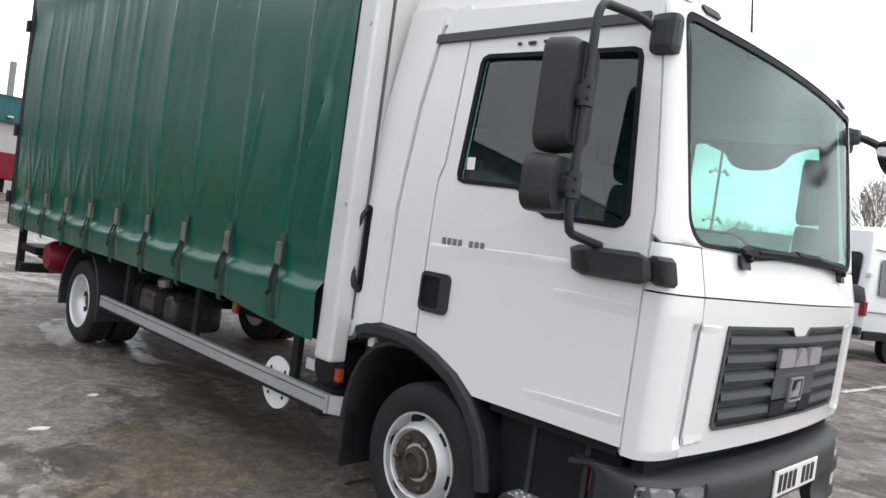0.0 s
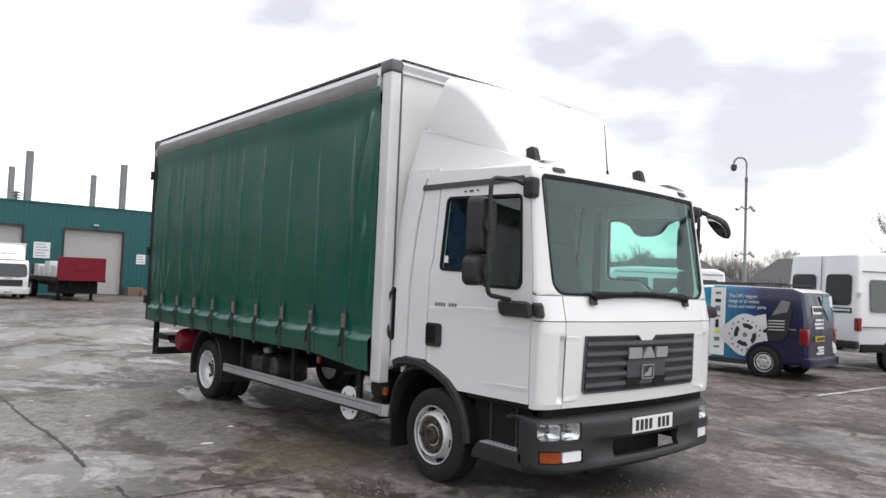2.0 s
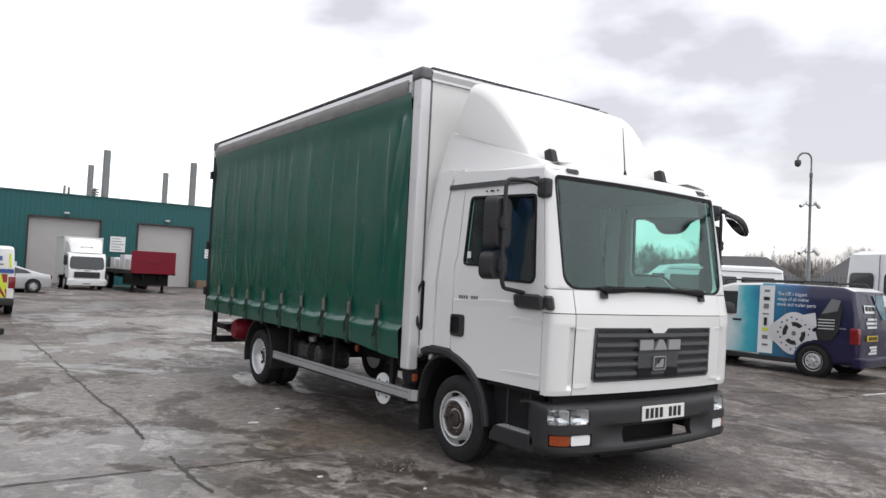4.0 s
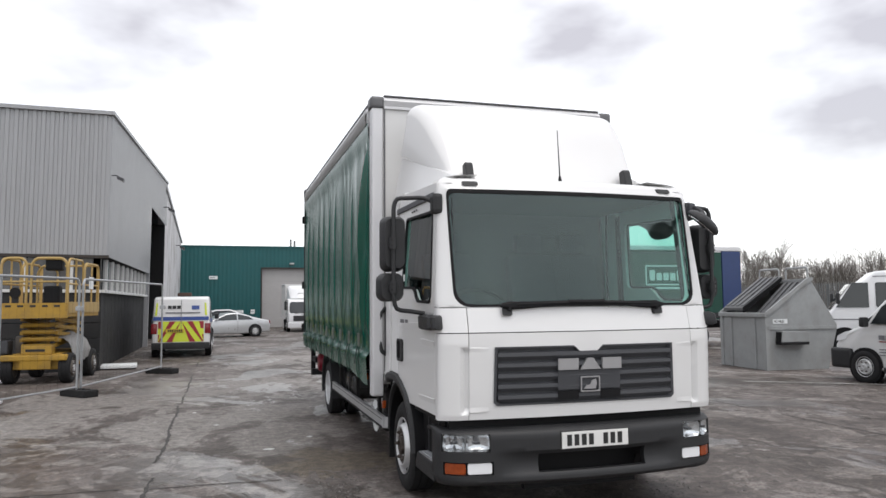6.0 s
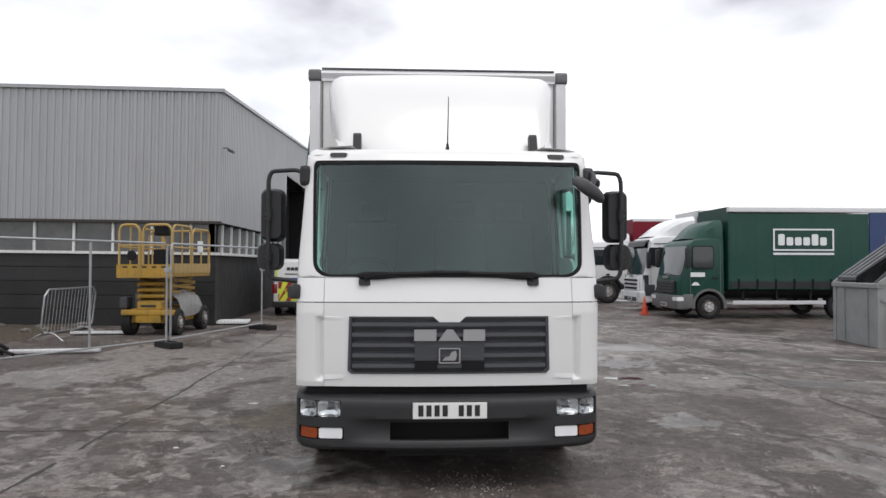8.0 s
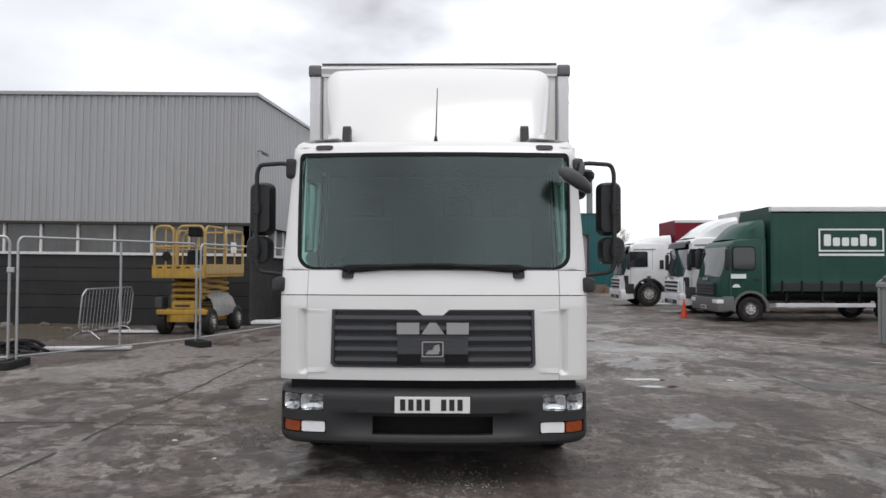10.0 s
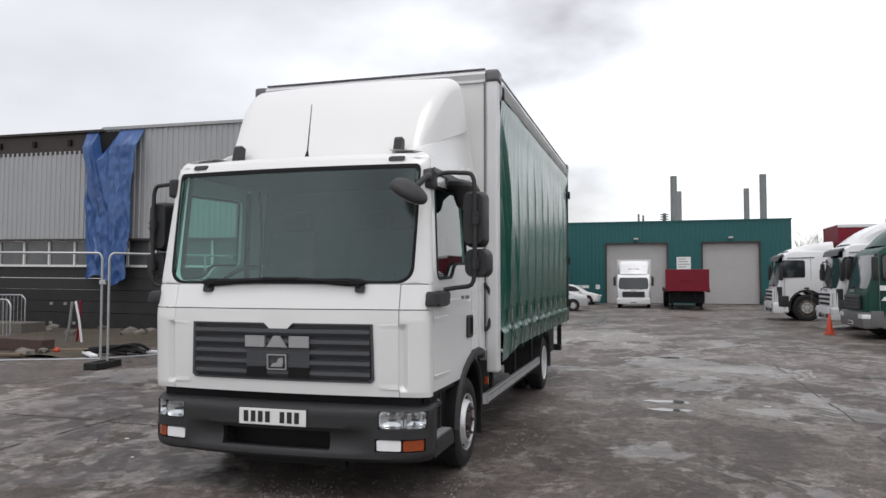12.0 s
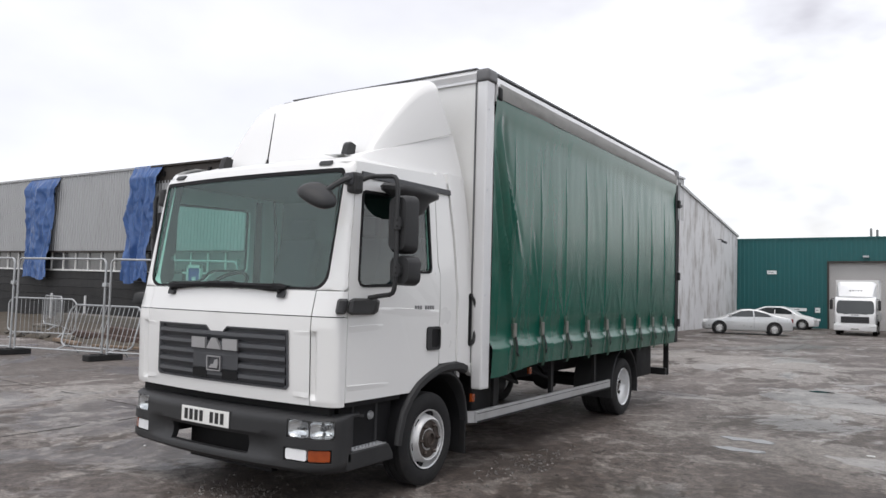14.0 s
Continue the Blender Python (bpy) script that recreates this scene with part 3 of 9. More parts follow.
for i, (a, b, w) in enumerate((((-3.08, -9), (-3.18, 16), 0.05), ((-3.1, 1.95), (8, 1.75), 0.035), ((-3.1, -3.6), (-16, -3.9), 0.04), ((4.6, -8), (4.75, 20), 0.035),
                               ((-3.1, 8.2), (9, 8.0), 0.04), ((-3.1, -4.4), (12, -4.6), 0.04), ((-3.1, 2.0), (-14, 2.2), 0.035), ((9, -9), (9.2, 16), 0.03),
                               ((-3.15, 14.5), (9, 14.3), 0.045), ((-3.1, 22), (8, 21.8), 0.05), ((4.5, 3.2), (6.6, 2.2), 0.05), ((0.8, 20), (0.9, 40), 0.05))):
    struct("slab_joint", ragged_strip(a, b, w * 0.7, 0.010, step=0.06, seed=i, wear=0.12), "joint", "dark worn joint between concrete slabs")
for i, (a, b, w) in enumerate((((7.3, 1.75), (12.6, 1.35), 0.10), ((6.9, 6.9), (10.5, 4.4), 0.09), ((5.2, 12.6), (8.2, 10.6), 0.09), ((6.4, 10.9), (9.2, 6.6), 0.08),
                               ((8.2, 19.2), (16.5, 18.9), 0.09), ((10.6, -1.0), (14.5, -1.2), 0.09))):
    struct("parking_line", ragged_strip(a, b, w, 0.004, z=0.006, seed=40 + i), "lineink", "worn white painted parking line")

# rough strip before the shed, with broken edge
bm = bmesh.new()
rng = random.Random(5)
nx, ny = 120, 26
grid = {}
for i in range(nx + 1):
    for j in range(ny + 1):
        x, y = -44 + 35.6 * i / nx, 6.6 + 7.3 * j / ny
        if j == 0:
            y += 0.35 * noise.noise((x * 0.8, 3.1, 0)) + max(0, (x + 12) * 0.35)
        e = min(i, nx - i, j, ny - j)
        z = 0.005 if e == 0 else 0.05 + 0.09 * noise.noise((x * 0.7, y * 0.7, 1.3)) + 0.05 * noise.noise((x * 2.3, y * 2.3, 4.0))
        grid[i, j] = bm.verts.new((x, y, max(0.005, z)))
for i in range(nx):
    for j in range(ny):
        bm.faces.new((grid[i, j], grid[i + 1, j], grid[i + 1, j + 1], grid[i, j + 1]))
tagged(struct("soil_strip", bm, "earth", "rough dark soil with moss before the shed wall", True), kind="structure")


# ---------- shed ----------
def ribbed(bm, p0, along, length, z0, z1, out, period=0.19, depth=0.026, top=None):
    """Trapezoid-profiled sheet standing on the line from p0. top(s): its upper edge, where that is not level."""
    p0, along, out = Vector(p0), Vector(along), Vector(out)
    s, pts = 0.0, []
    while s < length:
        for f, d in ((0.0, 0), (0.40, 0), (0.50, 1), (0.90, 1)):
            if s + f * period < length:
                pts.append((s + f * period, d * depth))
        s += period
    pts.append((length, 0.0))
    prev = None
    for q, d in pts:
        c = p0 + along * q + out * d
        pair = (bm.verts.new((c.x, c.y, z0)), bm.verts.new((c.x, c.y, top(q) if top else z1)))
        if prev:
            bm.faces.new((prev[0], pair[0], pair[1], prev[1]))
        prev = pair
    return bm


SX, SY = -5.25, 14.1          # the shed's near corner
before_shed = set(scene.objects)
RID_Y, RID_Z, EAVE = 31.6, 7.27, 6.15
gable = lambda y: EAVE + (RID_Z - EAVE) * (y - SY) / (RID_Y - SY)
# front cladding: full height by the corner, cut lower between the tarpaulins
bm = ribbed(bmesh.new(), (SX, SY, 0), (-1, 0, 0), 8.9, 2.75, EAVE, (0, -1, 0))
struct("wall_shed_front", bm, "clad", "grey corrugated metal cladding of the shed front")
bm = ribbed(bmesh.new(), (-14.15, SY, 0), (-1, 0, 0), 7.2, 2.75, 5.55, (0, -1, 0))
struct("wall_shed_front_cut", bm, "clad", "grey corrugated cladding with its top sheet missing")
bm = ribbed(bmesh.new(), (-21.35, SY, 0), (-1, 0, 0), 26, 2.75, 6.1, (0, -1, 0))
struct("wall_shed_front_far", bm, "clad", "grey corrugated metal cladding of the far bay")
struct("wall_shed_core", boxbm(-60, SX - 0.06, SY + 0.06, SY + 0.30, 2.70, 6.0), "fascia", "dark backing wall behind the cladding")
bm = boxbm(-21.5, -14.0, SY - 0.02, SY + 0.05, 5.45, 6.10)
struct("fascia_board", bm, "fascia", "exposed dark timber fascia under the eave")
for x in (-15.2, -16.6, -18.0, -19.4, -20.8):
    struct("rafter_end", boxbm(x - 0.06, x + 0.06, SY - 0.10, SY + 0.02, 5.72, 5.90), "black", "dark rafter end in the exposed eave")
struct("eave_trim", boxbm(-21.6, -13.9, SY - 0.12, SY + 0.06, 6.10, 6.17), "fascia", "dark eave edge of the shed")
struct("eave_trim_near", boxbm(-14.0, SX + 0.05, SY - 0.07, SY + 0.10, EAVE, EAVE + 0.07), "clad", "grey metal eave flashing")
struct("eave_trim_far", boxbm(-48, -21.4, SY - 0.07, SY + 0.10, 6.10, 6.16), "clad", "grey metal eave flashing of the far bay")
struct("drip_trim", boxbm(-48, SX + 0.05, SY - 0.06, SY + 0.05, 2.68, 2.75), "fascia", "dark drip flashing under the cladding")
# window strip with mullions and sill
struct("window_strip_glass", boxbm(-48, SX - 0.12, SY + 0.10, SY + 0.12, 1.93, 2.68), "oldglass", "long window strip glazing with its pale reflections painted in")
win = thing("window_frame_strip", "long white-framed window strip under the cladding", "window")
win["kind"] = "structure"
part("sill", boxbm(-48, SX - 0.02, SY - 0.03, SY + 0.12, 1.86, 1.93), "frame", win)
x = SX - 0.75
while x > -47:
    part("mullion", boxbm(x - 0.03, x + 0.03, SY + 0.04, SY + 0.10, 1.93, 2.68), "frame", win)
    x -= 1.0
# charcoal base wall with course grooves
base = thing("wall_shed_base", "charcoal painted lower wall with horizontal courses", "wall")
base["kind"] = "structure"
z = -0.5
for h in (0.92, 0.36, 0.36, 0.36, 0.36):
    part("course", boxbm(-48, SX - 0.08, SY + 0.02, SY + 0.28, z + 0.012, z + h, bev=0.008, seg=1), "brick", base)
    z += h
# shed side wall
bm = ribbed(bmesh.new(), (SX, SY, 0), (0, 1, 0), 10.1, 2.72, 6, (1, 0, 0), top=lambda q: gable(SY + q))
struct("wall_shed_side", bm, "clad", "grey corrugated gable cladding of the shed")
bm = ribbed(bmesh.new(), (SX, 24.2, 0), (0, 1, 0), 7.4, 5.25, 7, (1, 0, 0), top=lambda q: gable(24.2 + q))
struct("wall_shed_over_door", bm, "clad", "grey corrugated cladding over the big doorway")
prism_bm = prism(bmesh.new(), [(SY + 0.1, 0), (24.2, 0), (24.2, 2.72), (24.2, gable(24.2)), (SY + 0.1, EAVE)], "x", SX - 0.30, SX - 0.14)
struct("wall_shed_side_core", prism_bm, "brick", "charcoal lower wall of the shed side")
struct("side_window_glass", boxbm(SX - 0.13, SX - 0.11, SY + 0.3, 23.8, 1.93, 2.66), "darkglass", "dark glazing in the shed side")
sw = thing("window_frame_side", "white mullioned window strip in the shed side", "window")
sw["kind"] = "structure"
part("sill", boxbm(SX - 0.13, SX + 0.02, SY + 0.2, 23.9, 1.86, 1.93), "frame", sw)
for i in range(10):
    part("mullion", boxbm(SX - 0.11, SX - 0.05, SY + 0.6 + i, SY + 0.66 + i, 1.93, 2.68), "frame", sw)
struct("door_jamb_near", boxbm(SX - 0.9, SX + 0.02, 24.2, 24.38, 0, 5.25), "clad", "grey metal jamb of the big shed doorway")
struct("door_jamb_far", boxbm(SX - 0.9, SX + 0.01, 30.75, 30.95, 0, 5.25), "black", "dark jamb of the big shed doorway")
# dark sheet paints the unlit interior of the open doorway
struct("door_shed", boxbm(SX - 0.95, SX - 0.88, 24.3, 30.9, 0, 5.3), "chassis", "dark sheet standing for the unlit inside of the big doorway")
prism_bm = prism(bmesh.new(), [(30.95, 0), (43.8, 0), (43.8, 5.48), (30.95, 6.88)], "x", SX - 0.3, SX + 0.02)
struct("wall_white_render", prism_bm, "oldwhite", "weathered white rendered wall with peeling streaks")
prism_bm = prism(bmesh.new(), [(30.8, 6.88), (43.9, 5.45), (43.9, 5.56), (30.8, 7.02)], "x", SX - 0.35, SX + 0.10)
struct("coping_white_wall", prism_bm, "clad", "grey metal verge flashing on the white wall")
bm = prism(bmesh.new(), [(SY - 0.08, EAVE), (RID_Y, RID_Z), (RID_Y, RID_Z + 0.09), (SY - 0.08, EAVE + 0.09)], "x", -13.95, SX + 0.08)
struct("roof_shed", bm, "clad", "grey metal shed roof")
bm = prism(bmesh.new(), [(SY - 0.02, 6.12), (RID_Y, 7.2), (RID_Y, 7.28), (SY - 0.02, 6.2)], "x", -60, -13.96)
struct("roof_shed_far", bm, "clad", "grey metal shed roof of the far bays")
bm = prism(bmesh.new(), [(RID_Y, RID_Z - 0.4), (43.8, 5.45), (43.8, 5.5), (RID_Y, RID_Z - 0.3)], "x", -60, SX - 0.3)
struct("roof_shed_rear", bm, "clad", "grey metal rear roof slope")
struct("wall_shed_end", boxbm(-60.3, -60, SY, 43.8, 0, 6.2), "clad", "plain grey end wall of the shed")


def floodlight(loc, face, k=1.0):
    t = thing("floodlight", "grey bulkhead floodlight on a bracket on the shed", "lamp", "shed floodlights", pose(*loc, 0, 0, face) @ Matrix.Diagonal((k, k, k, 1)))
    part("bracket", tube(bmesh.new(), [(0, 0.02, 0), (0, -0.16, 0.02), (0, -0.26, -0.04)], 0.02, 6), "chassis", t)
    b = prism(bmesh.new(), [(-0.20, -0.02), (-0.46, -0.12), (-0.44, -0.24), (-0.20, -0.14)], "x", -0.18, 0.18, 0.015)
    part("housing", b, "grille", t)
    part("lens", prism(bmesh.new(), [(-0.21, -0.145), (-0.43, -0.245), (-0.43, -0.25), (-0.21, -0.15)], "x", -0.15, 0.15), "clearlens", t)


floodlight((SX + 0.04, 14.24, 4.70), 90, 0.6)
floodlight((SX + 0.05, 29.5, 5.9), 90)
floodlight((SX + 0.05, 38.6, 4.9), 90)
vent = thing("wall_vent", "small round dark vent in the far cladding", "vent", m=pose(-34.2, SY - 0.06, 4.5))
part("cowl", lathe(bmesh.new(), [(0.0, 0.10), (0.2, 0.10), (0.24, 0.0), (0.2, -0.05)], (0, 0, 0), "y", 16, -1), "black", vent, "", True)


def tarpaulin(x0, x1, z0, z1, seed, notch=0.0, taper=0.10):
    """A hanging sheet with deep uneven folds, gathered at the top and ragged below."""
    bm, n, k = bmesh.new(), 76, 110
    g = {}
    for i in range(n + 1):
        for j in range(k + 1):
            u, v = i / n, j / k
            pinch = 1 - 0.08 * math.sin(math.pi * v) * (1 + 0.6 * noise.noise((seed, v * 3, 0))) - taper * v
            x = (x0 + x1) / 2 + (u - 0.5) * (x1 - x0) * pinch + 0.10 * noise.noise((seed + 9, v * 4, u))
            f = noise.noise((u * 3.0 + seed, v * 0.6, 0.0)) * 0.26
            f += 0.30 * (0.45 - abs(noise.noise((u * 3.6 + 1.3 * v + seed, v * 0.9, 2.0)))) + 0.20 * (0.45 - abs(noise.noise((u * 6.5 - 1.9 * v, v * 2.2 + seed, 5.0)))) + 0.07 * (0.4 - abs(noise.noise((u * 9 + 2.5 * v, v * 7, seed)))) + 0.045 * (0.4 - abs(noise.noise((u * 15 - 4.0 * v, v * 13, seed + 3.0))))
            z = z1 + (z0 - z1) * v + (0.25 * noise.noise((u * 2.2, seed, 5)) * v)
            z -= notch * max(0.0, 1 - ((u - 0.26) / 0.30 if u > 0.26 else (0.26 - u) / 0.06)) * (1 - v) ** 2
            g[i, j] = bm.verts.new((x, SY - 0.042 - (0.118 + abs(f) + 0.05 * v) * min(1, v * 9), z))
    for i in range(n):
        for j in range(k):
            bm.faces.new((g[i, j], g[i + 1, j], g[i + 1, j + 1], g[i, j + 1]))
    ob = part("tarpaulin", bm, "tarp", None, "", True)
    tagged(ob, "creased blue tarpaulin sheet hung over a gap in the cladding", "tarpaulin", "tarpaulins on the shed")


# black sheet over the cladding paints the dark of the gap
struct("cladding_gap", boxbm(-14.15, -12.9, SY - 0.055, SY - 0.042, 5.0, 6.10), "black", "black sheet for the dark gap where a cladding sheet is missing")
tarpaulin(-14.52, -12.40, 1.46, 6.12, 3, 0.75, 0.22)
tarpaulin(-22.75, -20.85, 1.52, 6.20, 11)
tarpaulin(-31.0, -28.4, 1.50, 6.10, 23)

door = thing("door_blue", "royal blue narrow door with white frame and notices", "door", m=pose(-18.62, SY, 0))
door["kind"] = "structure"
part("leaf", boxbm(-0.33, 0.33, -0.05, 0.0, 0.16, 2.08, 0.01), "bluedoor", door)
for a, b in ((-0.42, -0.33), (0.33, 0.42)):
    part("jamb", boxbm(a, b, -0.09, 0.01, 0.1, 2.2), "frame", door)
part("head", boxbm(-0.42, 0.42, -0.09, 0.01, 2.08, 2.2), "frame", door)
part("notice", boxbm(-0.12, 0.10, -0.058, -0.051, 1.45, 1.75), "whiteink", door, "small white notice")
part("step", boxbm(-0.6, 0.6, -0.5, -0.02, 0, 0.14, 0.01), "rubble", door)
struct("window_dark_bay", boxbm(-21.4, -19.35, SY - 0.03, SY + 0.02, 1.0, 2.05), "darkglass", "dark boarded window beside the blue door")
struct("window_bay_ledge", boxbm(-21.5, -19.3, SY - 0.08, SY + 0.03, 0.92, 1.0), "frame", "white ledge under the dark window")

# the yard falls away from the shed a little: its level lines rise towards the far end
fall = pose(-7.0, SY, 0) @ pose(0, 0, 0, 0, 0.55, 0) @ pose(7.0, -SY, 0)
for ob in [o for o in scene.objects if o not in before_shed and o.parent is None]:
    ob.matrix_world = fall @ ob.matrix_world

# ---------- teal building ----------
TY, TX0, TX1, TH = 43.8, -5.25, 10.93, 5.24
DA, DB, DH = (-0.25, 3.68), (5.70, 9.17), 3.93
for nm, a, b, z0 in (("wall_teal_a", TX0, DA[0], 0), ("wall_teal_b", DA[1], DB[0], 0), ("wall_teal_c", DB[1], TX1, 0)):
    struct(nm, ribbed(bmesh.new(), (a, TY, 0), (1, 0, 0), b - a, 0, DH, (0, -1, 0), 0.25, 0.014), "teal", "teal profiled metal wall of the workshop")
struct("wall_teal_top", ribbed(bmesh.new(), (TX0, TY, 0), (1, 0, 0), TX1 - TX0, DH, TH, (0, -1, 0), 0.25, 0.014), "teal", "teal profiled metal wall over the doors")
struct("wall_teal_side", boxbm(TX1 - 0.2, TX1, TY + 0.01, 75, 0, TH), "teal", "teal side wall of the workshop")
struct("wall_teal_left", boxbm(-40, TX0, TY + 0.02, TY + 0.2, 0, 5.2), "teal", "teal wall behind the shed")
struct("roof_teal", boxbm(-40, TX1, TY + 0.05, 75, TH - 0.12, TH - 0.02), "clad", "flat grey workshop roof")
struct("parapet_trim", boxbm(TX0, TX1 + 0.04, TY - 0.07, TY + 0.05, TH, TH + 0.08), "teal", "teal parapet capping")
for k, (a, b) in enumerate((DA, DB)):
    d = thing("door_%d" % (k + 1), "closed pale grey roller shutter door in a teal wall", "door")
    d["kind"] = "structure"
    bm, z = bmesh.new(), 0.02
    while z < DH - 0.02:
        bx(bm, a + 0.05, b - 0.05, TY + 0.20, TY + 0.24, z, z + 0.1165, 0.004, 1)
        z += 0.12
    part("shutter", bm, "roller", d)
    for e in (a, b):
        part("guide", boxbm(min(e, e + (0.08 if e == a else -0.08)), max(e, e + (0.08 if e == a else -0.08)), TY - 0.04, TY + 0.26, 0, DH), "fascia", d)
    part("lintel", boxbm(a, b, TY - 0.05, TY + 0.26, DH - 0.08, DH), "fascia", d)
    part("bulkhead_lamp", boxbm((a + b) / 2 - 0.15, (a + b) / 2 + 0.15, TY - 0.25, TY - 0.03, DH + 0.18, DH + 0.30, 0.03), "steel", d)
struct("wall_workshop_back", boxbm(TX0, TX1, TY + 0.5, TY + 0.6, 0, DH), "fascia", "dark workshop interior behind the shutters")


def sign(x, z0, z1, w, y, lines, label):
    s = thing("wall_sign", label, "sign", "signs on the teal wall", pose(x, y, 0))
    part("board", boxbm(-w / 2, w / 2, -0.03, 0, z0, z1), "whiteink", s)
    for i in range(lines):
        t = z1 - (z1 - z0) * (i + 0.8) / (lines + 0.6)
        part("line_of_writing", boxbm(-w * 0.40, w * (0.18 + 0.22 * ((i * 7) % 3) / 2), -0.036, -0.031, t - 0.02, t + 0.02), "greyink", s)


sign(4.62, 2.05, 2.98, 0.86, TY - 0.04, 5, "large white notice board on the teal wall")
sign(10.2, 1.95, 2.55, 0.55, TY - 0.04, 3, "white square notice on the teal wall")
sign(-3.2, 3.15, 3.36, 0.52, TY - 0.04, 1, "small white plate high on the teal wall")
sign(-1.95, 0.98, 1.16, 1.25, TY - 0.04, 1, "long narrow pale plate on the teal wall")
sign(-0.75, 0.92, 1.20, 0.26, TY - 0.04, 1, "small round-cornered pale plate on the wall")


def flue(x, y, z1, r, label, cowl=False):
    f = thing("flue", label, "chimney", "flues on the workshop roof", pose(x, y, TH - 0.02))
    h = z1 - TH + 0.02
    prof = [(r * 1.5, 0), (r * 1.3, 0.12), (r, 0.14), (r, h * 0.5), (r * 1.06, h * 0.5), (r * 1.06, h * 0.5 + 0.04), (r, h * 0.5 + 0.04), (r, h), (r * 0.85, h), (r * 0.85, h - 0.3)]
    part("pipe", lathe(bmesh.new(), prof, (0, 0, 0), "z", 18), "flue", f, "", True)
    part("flashing", boxbm(-r * 2, r * 2, -r * 2, r * 2, 0, 0.05, 0.01), "steel", f)
    if cowl:
        for k in range(3):
            part("cowl_plate", lathe(bmesh.new(), [(0.1, 0), (0.32, -0.05), (0.30, -0.02), (0.1, 0.04)], (-0.62, 0, 0.42 + 0.16 * k), "z", 12), "flue", f)
        part("vent_pipe", cyl(bmesh.new(), (-0.62, 0, 0), (-0.62, 0, 0.8), 0.10), "flue", f)


flue(4.15, 46.2, 8.5, 0.22, "tall grey steel flue with stacked vent cowl", True)
flue(4.85, 56.0, 8.6, 0.21, "shorter grey flue standing further back")
flue(9.5, 52.9, 8.3, 0.20, "grey steel flue of medium height")
flue(9.8, 46.9, 8.5, 0.22, "tall grey steel flue by the roof edge")
flue(1.85, 46.2, 6.0, 0.07, "thin short vent pipe")
flue(2.15, 46.6, 5.95, 0.07, "thin short vent pipe")

# ---------- the curtain-sided lorry ----------
lorry = thing("curtainsider_lorry", "white cab lorry with green curtain-sided body and roof deflector", "lorry")
AXF, AXR, WR = 1.243, 5.66, 0.362


def cabw(z):
    return 1.10 if z < 1.55 else 1.10 - 0.055 * (z - 1.55) / 0.85


def cabf(z):
    """How far back the cab's front stands on its middle line at a height."""
    ks = ((0.66, 0.080), (0.76, 0.055), (1.25, 0.040), (1.33, 0.045), (1.50, 0.085), (2.36, 0.205), (2.44, 0.255))
    if z <= ks[0][0]:
        return ks[0][1]
    for (a, p), (b, q) in zip(ks, ks[1:]):
        if z <= b:
            return p + (q - p) * (z - a) / (b - a)
    return ks[-1][1]


ARC0, ARCY, BOW = 0.90, 0.075, 0.05


def cab(u, z, d=0.0):
    """The cab's skin: u runs round from the middle of the front (0) along each side; d: depth under the skin."""
    s, a = (1 if u >= 0 else -1), abs(u)
    w, f = cabw(z) - d, cabf(z) + d
    if a <= ARC0:
        x = a
        return (s * x * (w + d * 0) / 1.10, f + BOW * (x / ARC0) ** 2, z)
    x0 = ARC0 * w / 1.10
    y0, y1 = f + BOW, f + BOW + ARCY
    t = (a - ARC0) / 0.32
    if t <= 1:
        an = t * math.pi / 2
        return (s * (x0 + (w - x0) * math.sin(an)), y0 + (y1 - y0) * (1 - math.cos(an)), z)
    return (s * w, y1 + (a - ARC0 - 0.32), z)


def side(sgn):
    """Sides laid out as (y, z)."""
    return lambda y, z, d=0.0: (sgn * (cabw(z) - d), y, z)


def radial(outer, inner, fn, steps=5, thick=0.03):
    """A frame between two outlines with as many points each, bent over fn."""
    n = len(inner)
    front = [[fn(o[0] + (i[0] - o[0]) * k / steps, o[1] + (i[1] - o[1]) * k / steps, 0.0) for o, i in zip(outer, inner)] for k in range(steps + 1)]
    back = [[fn(o[0] + (i[0] - o[0]) * k / steps, o[1] + (i[1] - o[1]) * k / steps, thick) for o, i in zip(outer, inner)] for k in range(steps, -1, -1)]
    bm = loft(bmesh.new(), front + back + [front[0]], True, False, False)
    bmesh.ops.remove_doubles(bm, verts=bm.verts, dist=0.0005)
    return bm


def panel_grid(u0, u1, z0, z1, fn, nu=16, nz=8, thick=0.03):
    bm = bmesh.new()
    rows = []
    for d in (0.0, thick):
        rows.append([[bm.verts.new(fn(u0 + (u1 - u0) * i / nu, z0 + (z1 - z0) * j / nz, d)) for i in range(nu + 1)] for j in range(nz + 1)])
    for r in rows:
        for j in range(nz):
            for i in range(nu):
                bm.faces.new((r[j][i], r[j][i + 1], r[j + 1][i + 1], r[j + 1][i]))
    for i in range(nu):
        for j in (0, nz):
            bm.faces.new((rows[0][j][i], rows[0][j][i + 1], rows[1][j][i + 1], rows[1][j][i]))
    for j in range(nz):
        for i in (0, nu):
            bm.faces.new((rows[0][j][i], rows[0][j + 1][i], rows[1][j + 1][i], rows[1][j][i]))
    return bm


UEND = ARC0 + 0.32            # where the corner meets the side


def useam(z):
    """Where the shut line between corner and door runs."""
    seam = 0.226 if z < 1.6 else 0.226 + 0.075 * (z - 1.6) / 0.8
    return UEND + max(0.0, seam - (cabf(z) + BOW + ARCY))


